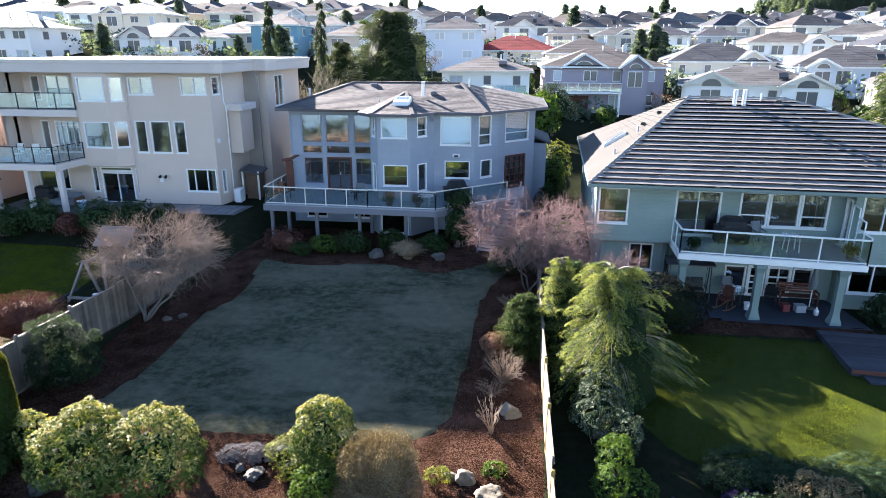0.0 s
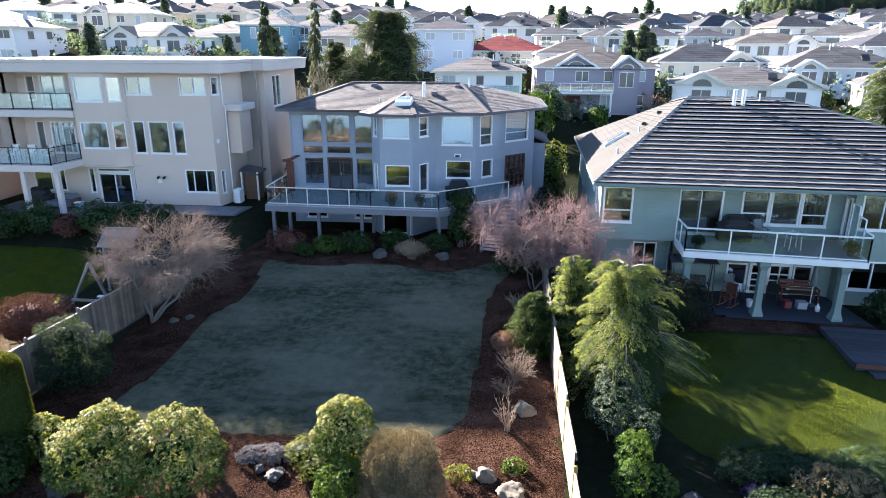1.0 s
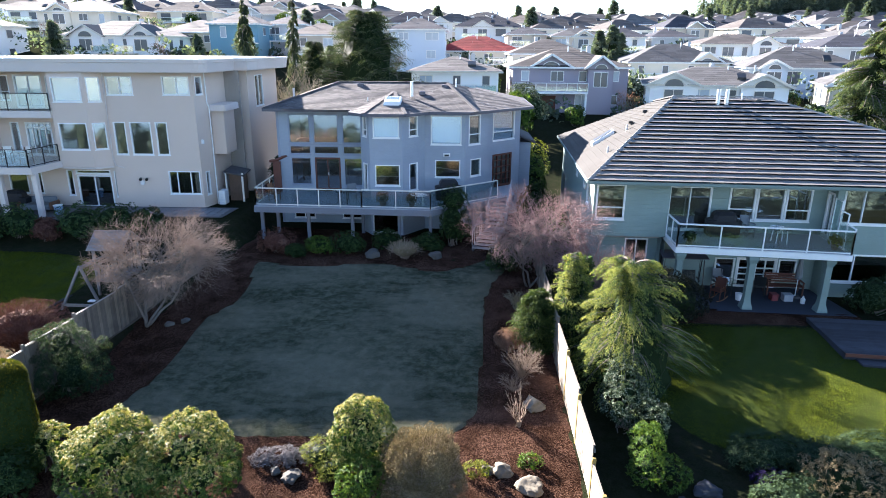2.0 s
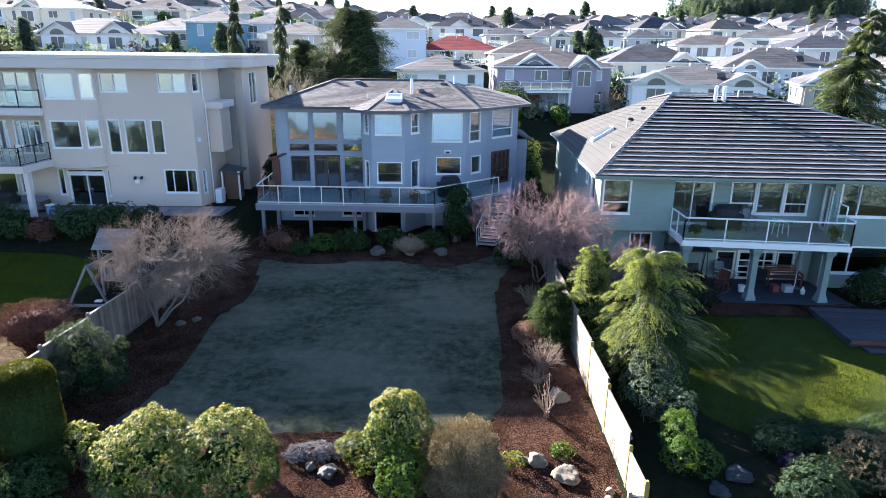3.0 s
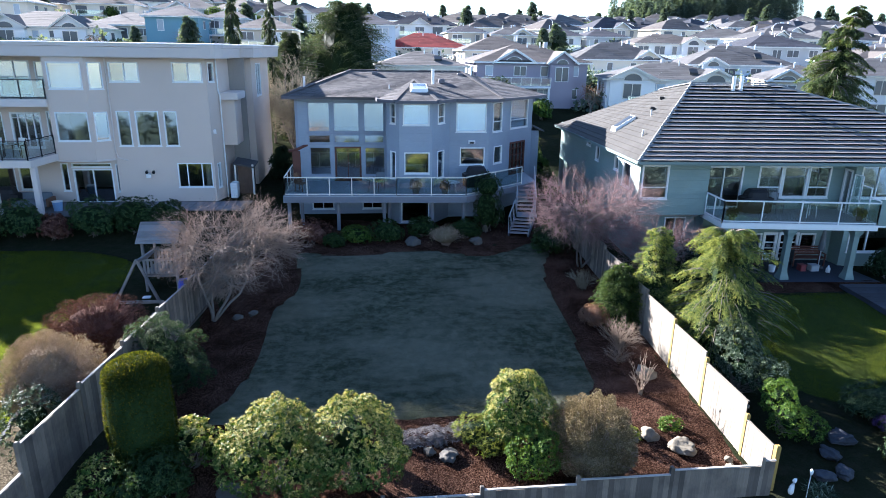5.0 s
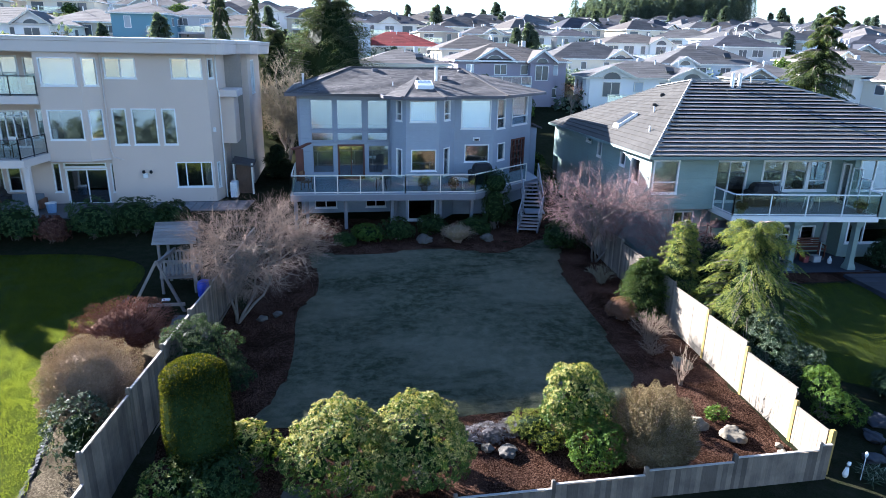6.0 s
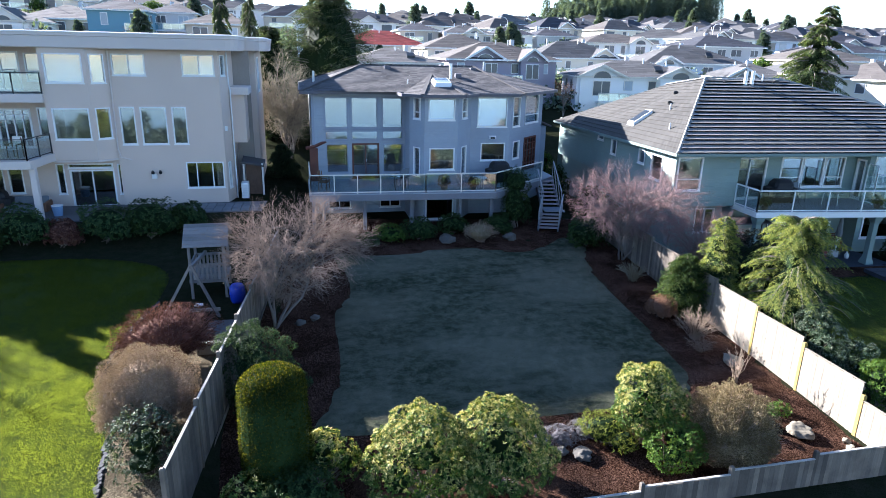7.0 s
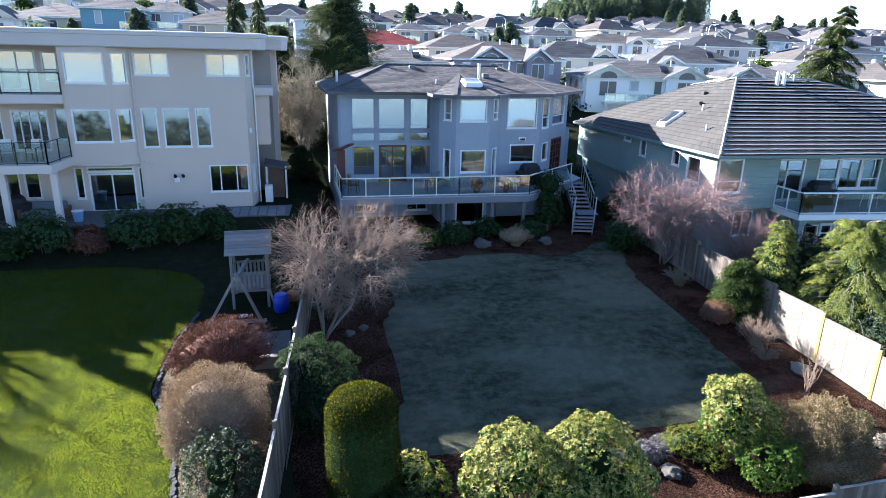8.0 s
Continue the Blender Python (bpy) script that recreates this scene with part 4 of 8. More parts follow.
    STEP, TUCK = 0.03, 0.0
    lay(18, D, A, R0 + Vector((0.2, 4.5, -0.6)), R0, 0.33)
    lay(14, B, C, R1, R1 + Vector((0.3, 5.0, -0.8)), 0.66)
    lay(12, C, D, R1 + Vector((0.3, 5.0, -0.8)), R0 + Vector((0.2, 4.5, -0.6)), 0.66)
    part("roof_core", Geo().poly(R0 - Vector((0, 0, 0.02)), R1 - Vector((0, 0, 0.02)), R1 + Vector((0.3, 5.0, -0.82)), R0 + Vector((0.2, 4.5, -0.62))), TILE, roof)
    for a, b, n in ((A, R0, 26), (R0, R1, 12), (R1, B, 36), (R0, R0 + Vector((0.2, 4.5, -0.6)), 12)):
        for i in range(n):
            p, q = a.lerp(b, i / n), a.lerp(b, (i + 1.05) / n)
            part("ridge_tile", Geo().loft([[p + Vector((-0.11, 0, 0.03)), p + Vector((0, 0, 0.12)), p + Vector((0.11, 0, 0.03))], [q + Vector((-0.09, 0, 0.02)), q + Vector((0, 0, 0.085)), q + Vector((0.09, 0, 0.02))]]), RIDGE, roof, "ridge tile, sunlight put into its pale colour")
    for a, b in ((A, B), (D, A)):
        part("gutter", Geo().beam(a - Vector((0, 0, 0.06)), b - Vector((0, 0, 0.06)), 0.12, 0.13), SAGE_TRIM, h)
    for x, y, z, hh, rr_ in ((11.15, 34.1, 7.75, 0.8, 0.1), (11.6, 34.1, 7.75, 0.8, 0.1), (12.5, 34.4, 7.95, 0.4, 0.04), (6.5, 34.0, 6.3, 0.4, 0.05), (5.0, 31.4, 5.5, 0.4, 0.05)):
        part("vent_pipe", Geo().pipe([(x, y, z), (x, y, z + hh), (x, y, z + hh + 0.01)], [rr_ * 1.15, rr_, rr_ * 1.25], 8), PALE_METAL, roof)
    for x, y, z in ((10.0, 34.4, 7.85), (13.3, 34.3, 7.95), (7.9, 36.0, 7.2), (6.9, 34.9, 6.7)):
        part("roof_vent", Geo().box(x - 0.13, x + 0.13, y - 0.15, y + 0.15, z - 0.05, z + 0.1, 0.03), TILE, roof)
    part("skylight", Geo().loft([[(5.0, 35.2, 5.3), (6.15, 35.2, 6.02), (6.2, 36.1, 6.0), (5.05, 36.1, 5.28)], [(5.02, 35.24, 5.55), (6.13, 35.24, 6.25), (6.17, 36.06, 6.22), (5.07, 36.06, 5.52)]]), WHITE, roof, "white-edged skylight")
    part("skylight_pane", Geo().slab([(5.12, 35.31, 5.635), (6.05, 35.31, 6.22), (6.08, 35.99, 6.195), (5.16, 35.99, 5.605)], 0.03), DARK_METAL, roof)
    # balcony on bracketed columns, glazed guard with a stepped privacy screen
    b = [(7.3, 26.75), (14.55, 25.85), (14.75, 28.6), (14.8, 29.1), (7.45, 29.5)]
    part("balcony_slab", Geo().prism(b, 1.88, 2.14), WHITE, h, "white-edged balcony slab")
    # added dark underside, cutting bounce so the patio looks more shaded
    part("soffit", Geo().prism([(7.45, 26.95), (14.4, 26.05), (14.6, 28.6), (14.65, 29.05), (7.55, 29.4)], 1.84, 1.878), DARK_TRIM, h, "dark sheet added under the balcony to deepen its shade")
    part("balcony_floor", Geo().prism([(7.4, 26.85), (14.45, 25.97), (14.65, 28.6), (14.65, 29.0), (7.55, 29.4)], 2.141, 2.16), DECKING, h)
    build_railing(h, (7.36, 26.82), (14.5, 25.93), 2.14, 1.05, 1.8, WHITE, top=0.07, thick=0.06)
    build_railing(h, (7.36, 26.82), (7.42, 28.58), 2.14, 1.05, 0.9, WHITE, top=0.07, thick=0.06)
    for p, q, hh in (((14.5, 25.93), (14.58, 26.7), 1.15), ((14.58, 26.72), (14.66, 27.45), 1.6), ((14.66, 27.47), (14.74, 28.15), 2.0)):
        build_railing(h, p, q, 2.14, hh, 0.8, WHITE, top=0.05)
    for x, y in ((7.6, 26.95), (10.65, 26.55), (13.85, 26.3)):
        g = Geo().loft([[(x - w, y - w, z), (x + w, y - w, z), (x + w, y + w, z), (x - w, y + w, z)] for w, z in ((0.24, base), (0.22, -0.5), (0.16, -0.3), (0.135, -0.1), (0.135, 1.5), (0.15, 1.55), (0.22, 1.72), (0.22, 1.86))])
        part("column", g, SAGE_TRIM, h)
    part("patio", Geo().prism([(6.0, 26.35), (15.2, 25.75), (15.0, 28.3), (14.6, 29.3), (4.5, 29.4)], -0.95, -0.62), PATIO, h, "patio floor with the balcony's shade in its dark colour")


sage_house()


# ---- plants ----
def array_mesh(name, verts, faces):
    """A mesh from arrays of corners and of faces with equal numbers of corners."""
    me = bpy.data.meshes.new(name)
    verts, faces = np.asarray(verts, dtype=np.float32), np.asarray(faces, dtype=np.int32)
    k = faces.shape[1]
    me.vertices.add(len(verts))
    me.vertices.foreach_set("co", verts.ravel())
    me.loops.add(faces.size)
    me.loops.foreach_set("vertex_index", faces.ravel())
    me.polygons.add(len(faces))
    me.polygons.foreach_set("loop_start", np.arange(len(faces), dtype=np.int32) * k)
    me.update(calc_edges=True)
    return me


def unit(a):
    return a / np.maximum(1e-9, np.linalg.norm(a, axis=-1, keepdims=True))


def blades(p, d, nrm, length, width, fold=0.25):
    """Leaves as folded diamonds: at p, pointing along d, facing nrm."""
    s = unit(np.cross(d, nrm))
    nn = unit(np.cross(s, d))
    length, width = np.broadcast_to(length, len(p))[:, None], np.broadcast_to(width, len(p))[:, None]
    mid = p + d * length * 0.45
    v = np.stack([p, mid + s * width / 2 + nn * width * fold, p + d * length, mid - s * width / 2 + nn * width * fold], 1)
    return v.reshape(-1, 3)


def leaf_mesh(name, verts):
    n = len(verts) // 4
    return array_mesh(name, verts, np.arange(n * 4).reshape(n, 4))


def strands(name, paths, radii):
    """Thin three-sided stems along paths (n, k, 3) with radii (n, k)."""
    paths = np.asarray(paths, dtype=np.float64)
    n, k, _ = paths.shape
    d = unit(np.gradient(paths, axis=1))
    u = unit(np.cross(d, np.array([0.31, 0.17, 0.93])))
    w = np.cross(d, u)
    r = np.broadcast_to(np.asarray(radii), (n, k))[:, :, None]
    ring = np.stack([paths + r * (math.cos(a) * u + math.sin(a) * w) for a in (0, 2.094, 4.189)], 2)
    idx = np.arange(n * k * 3).reshape(n, k, 3)
    f = []
    for j in range(3):
        a, b = idx[:, :-1, j], idx[:, :-1, (j + 1) % 3]
        c, e = idx[:, 1:, (j + 1) % 3], idx[:, 1:, j]
        f.append(np.stack([a, b, c, e], -1).reshape(-1, 4))
    me = array_mesh(name, ring.reshape(-1, 3), np.concatenate(f))
    me.polygons.foreach_set("use_smooth", [True] * len(me.polygons))
    return me


def lump(rng):
    """An uneven factor over directions, for outlines that are not round."""
    ks = rng.normal(size=(7, 3)) * np.array([2, 2, 2, 4, 5, 7, 8])[:, None]
    ph = rng.uniform(0, 6.28, 7)
    am = np.array([0.08, 0.08, 0.07, 0.06, 0.06, 0.05, 0.05])
    return lambda d: 1 + (np.sin(d @ ks.T + ph) * am).sum(-1)


def on_blobs(rng, blobs, n, low=-0.55, depth=0.12):
    """Points on the skin of a cluster of uneven ellipsoids, with the outward way at each."""
    P, N = [], []
    size = np.array([b[3] * b[4] + b[3] * b[5] + b[4] * b[5] for b in blobs])
    for i, b in enumerate(blobs):
        c, r, f = np.array(b[:3]), np.array(b[3:6]), lump(rng)
        m = int(n * 1.6 * size[i] / size.sum()) + 8
        d = unit(rng.normal(size=(m, 3)))
        d = d[d[:, 2] > low]
        p = c + d * r * (f(d) * (1 - depth * rng.random(len(d)) ** 2))[:, None]
        keep = np.ones(len(d), bool)
        for j, o in enumerate(blobs):
            if j != i:
                keep &= (((p - np.array(o[:3])) / (np.array(o[3:6]) * 0.92)) ** 2).sum(1) > 1
        P.append(p[keep])
        N.append(unit(d[keep] / r))
    return np.concatenate(P), np.concatenate(N)


def core(blobs, k=0.8, rings=7, segs=10):
    g = Geo()
    for b in blobs:
        rr = []
        for i in range(1, rings):
            a = math.pi * i / rings
            rr.append([(b[0] + k * b[3] * math.sin(a) * math.cos(6.2832 * j / segs), b[1] + k * b[4] * math.sin(a) * math.sin(6.2832 * j / segs), b[2] - k * b[5] * math.cos(a)) for j in range(segs)])
        g.loft(rr)
    return g


LEAF = {
    "rhodo": leaf_mat("leaf_rhododendron", (0.024, 0.055, 0.011), (0.072, 0.126, 0.024), (0.175, 0.22, 0.05), 0.4, 0.15, 0.08),
    # paler copy for the tops of the crowns: sunlight is in the colour
    "rhodo_tip": leaf_mat("leaf_rhododendron_lit", (0.14, 0.165, 0.035), (0.34, 0.315, 0.10), (0.58, 0.48, 0.23), 0.45, 0.22, 0.08),
    "rhodo_dark": leaf_mat("leaf_dark_shrub", (0.014, 0.032, 0.012), (0.035, 0.065, 0.022), (0.07, 0.10, 0.035), 0.5, 0.2),
    # near-black for the solid cores: the shade between leaves as a colour
    "deep": leaf_mat("foliage_core_shade", (0.006, 0.012, 0.004), (0.012, 0.024, 0.008), None, 0.7, 0.0),
    "green": leaf_mat("leaf_green", (0.03, 0.066, 0.014), (0.065, 0.122, 0.024), (0.15, 0.20, 0.045), 0.45, 0.28),
    "yellow": leaf_mat("leaf_yellow_green", (0.05, 0.072, 0.014), (0.15, 0.18, 0.034), (0.30, 0.29, 0.065), 0.5, 0.3),
    "gold": leaf_mat("needle_gold", (0.026, 0.055, 0.024), (0.078, 0.128, 0.05), (0.16, 0.21, 0.075), 0.6, 0.28),
    # golden tip colour, lightened to carry the sun on the crown as well
    "gold_tip": leaf_mat("needle_gold_lit", (0.12, 0.165, 0.04), (0.27, 0.30, 0.08), (0.46, 0.44, 0.14), 0.6, 0.3),
    "spruce": leaf_mat("needle_spruce", (0.018, 0.036, 0.012), (0.05, 0.082, 0.026), (0.12, 0.155, 0.045), 0.6, 0.25),
    # lighter, bluer green: the haze of distance is mixed into the colour
    "far": leaf_mat("foliage_hazed", (0.055, 0.085, 0.078), (0.10, 0.14, 0.12), (0.165, 0.205, 0.16), 0.8, 0.3),
    "conifer": leaf_mat("needle_green", (0.018, 0.045, 0.02), (0.055, 0.10, 0.045), (0.12, 0.17, 0.06), 0.6, 0.35),
    "fir": leaf_mat("needle_fir", (0.02, 0.036, 0.02), (0.06, 0.085, 0.045), (0.13, 0.15, 0.075), 0.6, 0.25),
    "deodar": leaf_mat("needle_deodar", (0.03, 0.052, 0.024), (0.085, 0.12, 0.05), (0.19, 0.22, 0.085), 0.6, 0.3),
    "conifer_dark": leaf_mat("needle_dark", (0.012, 0.026, 0.014), (0.035, 0.06, 0.03), (0.06, 0.09, 0.04), 0.65, 0.15),
    "blue": leaf_mat("needle_blue_green", (0.009, 0.022, 0.013), (0.022, 0.05, 0.026), (0.13, 0.18, 0.075), 0.6, 0.25),
    "hedge": leaf_mat("leaf_clipped_hedge", (0.012, 0.021, 0.004), (0.042, 0.052, 0.008), (0.16, 0.145, 0.022), 0.6, 0.4),
    "white": leaf_mat("leaf_variegated", (0.014, 0.028, 0.016), (0.055, 0.085, 0.05), (0.31, 0.35, 0.27), 0.45, 0.15),
    "grey": leaf_mat("leaf_grey_heather", (0.06, 0.055, 0.06), (0.16, 0.15, 0.16), (0.30, 0.28, 0.29),  0.85, 0.08),
    "tan": leaf_mat("leaf_tan", (0.09, 0.07, 0.045), (0.22, 0.18, 0.12), (0.36, 0.30, 0.21),  0.85, 0.08),
    "blush": leaf_mat("leaf_dry_blush", (0.13, 0.092, 0.06), (0.31, 0.225, 0.16), (0.47, 0.365, 0.275),  0.85, 0.08),
    "olive": leaf_mat("leaf_olive_brown", (0.085, 0.066, 0.034), (0.20, 0.155, 0.086), (0.36, 0.285, 0.18),  0.85, 0.08),
    "red": leaf_mat("leaf_red_brown", (0.05, 0.022, 0.018), (0.13, 0.06, 0.045), (0.22, 0.12, 0.09),  0.85, 0.08),
    "rust": leaf_mat("leaf_rust", (0.085, 0.045, 0.03), (0.19, 0.105, 0.07), (0.30, 0.185, 0.125), 0.7, 0.15),
    # near-black leaf: the shade on the patio shrub is in the colour
    "black": leaf_mat("leaf_shade_black", (0.005, 0.007, 0.005), (0.012, 0.016, 0.011), (0.026, 0.031, 0.02), 0.6, 0.1),
    "violet": leaf_mat("flower_violet", (0.012, 0.009, 0.03), (0.03, 0.02, 0.075), (0.05, 0.035, 0.11), 0.7, 0.2),
}
TWIG = {
    "grey": surface("twig_grey", (0.26, 0.22, 0.19), 0.85, 20, 0.25, 1.2, 0.0),
    "tan": surface("twig_tan", (0.35, 0.255, 0.19), 0.85, 20, 0.25, 1.2, 0.0),
    "pink": surface("twig_pink", (0.30, 0.19, 0.178), 0.85, 20, 0.25, 1.2, 0.0),
    "red": surface("twig_red", (0.16, 0.075, 0.06), 0.85, 20, 0.25, 1.2, 0.0),
    "rust": surface("twig_rust", (0.25, 0.12, 0.06), 0.85, 20, 0.25, 1.2, 0.0),
    "blush": surface("twig_blush", (0.30, 0.225, 0.17), 0.85, 20, 0.25, 1.2, 0.0),
    "brown": surface("twig_brown", (0.29, 0.21, 0.165), 0.85, 20, 0.3, 1.2, 0.0),
    "dry": surface("twig_dry", (0.26, 0.195, 0.145), 0.85, 20, 0.25, 1.2, 0.0),
    "straw": surface("twig_straw", (0.28, 0.245, 0.17), 0.85, 20, 0.25, 1.2, 0.0),
}


def stems_under(rng, at, blobs, n=9, r=0.02):
    """Short woody stems from the ground into the crown."""
    base = np.array([0, 0, -0.1])
    ends = np.array([[b[0] + rng.uniform(-0.5, 0.5) * b[3], b[1] + rng.uniform(-0.5, 0.5) * b[4], b[2]] for b in blobs for _ in range(n)])
    start = base + rng.normal(size=ends.shape) * np.array([0.12, 0.12, 0])
    t = np.linspace(0, 1, 5)[None, :, None]
    path = start[:, None] * (1 - t) + ends[:, None] * t + rng.normal(size=(len(ends), 5, 3)) * 0.04
    return strands("stem", path, np.linspace(r, r * 0.4, 5)[None])


def leafy_bush(name, label, x, y, blobs, seed, mat, count=900, leaf=0.11, width=0.4, whorl=6, lift=0.25, spread=1.0, group="", category="bush", low=-0.55, stem=True, core_k=0.7, clumps=0, clump_r=0.3):
    """An evergreen shrub: whorls of leaves over an uneven crown of rounded masses, on short stems."""
    rng = np.random.default_rng(seed)
    b = thing(name, label, category, (x, y, ground_z(x, y)), 0, group)
    crown = blobs
    if clumps:
        q, o = on_blobs(rng, blobs, clumps, low, 0.1)
        rr = clump_r * rng.uniform(0.7, 1.25, len(q))
        crown = [tuple(b[:3]) + tuple(v * 0.9 for v in b[3:]) for b in blobs] + [(*(q[i] - o[i] * rr[i] * 0.55), rr[i], rr[i], rr[i] * 0.85) for i in range(len(q))]
    p, n = on_blobs(rng, crown, count, low, 0.2)
    n = unit(n + np.array([0, 0, lift]) + rng.normal(size=n.shape) * 0.25)
    m = len(p)
    u = unit(np.cross(n, rng.normal(size=n.shape)))
    w = np.cross(n, u)
    V = []
    for k in range(whorl):
        a = 6.2832 * k / whorl + rng.uniform(-0.3, 0.3, m)
        d = unit(u * np.cos(a)[:, None] * spread + w * np.sin(a)[:, None] * spread + n * rng.uniform(0.15, 0.7, m)[:, None])
        V.append(blades(p + rng.normal(size=p.shape) * 0.01, d, n, leaf * rng.uniform(0.7, 1.2, m), leaf * width * rng.uniform(0.8, 1.1, m)).reshape(m, 4, 3))
    V = np.stack(V, 1)
    # high, upward-facing whorls get the yellow copy, painting the sun on the crown
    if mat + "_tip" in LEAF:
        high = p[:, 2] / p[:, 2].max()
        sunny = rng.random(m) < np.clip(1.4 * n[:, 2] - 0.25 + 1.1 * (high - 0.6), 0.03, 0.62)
        part("foliage_tip", leaf_mesh("foliage_tip", V.reshape(m, -1, 3)[sunny].reshape(-1, 3)), LEAF[mat + "_tip"], b, "yellowish upper leaves, sunlight put into their colour")
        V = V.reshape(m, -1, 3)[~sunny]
    part("foliage", leaf_mesh("foliage", V.reshape(-1, 3)), LEAF[mat], b)
    # solid core, mostly near-black, painting the shade in the gaps of the crown
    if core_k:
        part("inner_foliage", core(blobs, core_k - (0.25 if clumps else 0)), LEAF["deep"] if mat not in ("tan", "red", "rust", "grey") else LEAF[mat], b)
    if stem:
        tagged(part("stem_growth", stems_under(rng, None, blobs), BARK, b), kind="stuff")
    return b


def twiggy_bush(name, label, x, y, blobs, seed, twig, mat=None, stems=500, leaves_n=0, leaf=0.05, r=0.006, group="", forks=4, category="bush"):
    """A shrub of many fine stems fanning from its foot, some with small leaves."""
    rng = np.random.default_rng(seed)
    b = thing(name, label, category, (x, y, ground_z(x, y)), 0, group)
    ends, nrm = on_blobs(rng, blobs, stems, -0.2, 0.25)
    m = len(ends)
    t = np.linspace(0, 1, 6)[None, :, None]
    start = np.array([0, 0, -0.05]) + rng.normal(size=(m, 3)) * np.array([0.1, 0.1, 0.02]) * max(bb[3] for bb in blobs)
    bend = np.array([0, 0, 1.0]) * (np.linalg.norm(ends[:, :2], axis=1, keepdims=True)) * 0.35
    path = start[:, None] * (1 - t) + ends[:, None] * t + bend[:, None] * (t * (1 - t)) * 2 + rng.normal(size=(m, 6, 3)) * 0.025
    paths, radii = [path], [np.repeat(np.linspace(r * 1.8, r * 0.7, 6)[None], m, 0)]
    for _ in range(forks):
        s = rng.uniform(0.5, 0.95, m)
        i = np.minimum(4, (s * 5).astype(int))
        o = path[np.arange(m), i]
        d = unit(unit(path[:, 5] - path[:, 2]) + rng.normal(size=(m, 3)) * 0.55)
        ln = rng.uniform(0.18, 0.42, m)[:, None] * max(bb[3] for bb in blobs) * 0.6
        tt = np.linspace(0, 1, 6)[None, :, None]
        paths.append(o[:, None] + d[:, None] * tt * ln[:, None] + rng.normal(size=(m, 6, 3)) * 0.008)
        radii.append(np.repeat(np.linspace(r * 0.8, r * 0.45, 6)[None], m, 0))
    tagged(part("stem_growth", strands("stem_growth", np.concatenate(paths), np.concatenate(radii)), TWIG[twig], b), kind="stuff")
    if leaves_n:
        part("inner_foliage", core(blobs, 0.72), LEAF[mat], b)
        p, n = on_blobs(rng, blobs, leaves_n, -0.5, 0.3)
        d = unit(n + rng.normal(size=n.shape) * 0.8)
        part("foliage", leaf_mesh("foliage", blades(p, d, unit(rng.normal(size=n.shape)), leaf * rng.uniform(0.6, 1.3, len(p)), leaf * 0.5)), LEAF[mat], b)
    return b


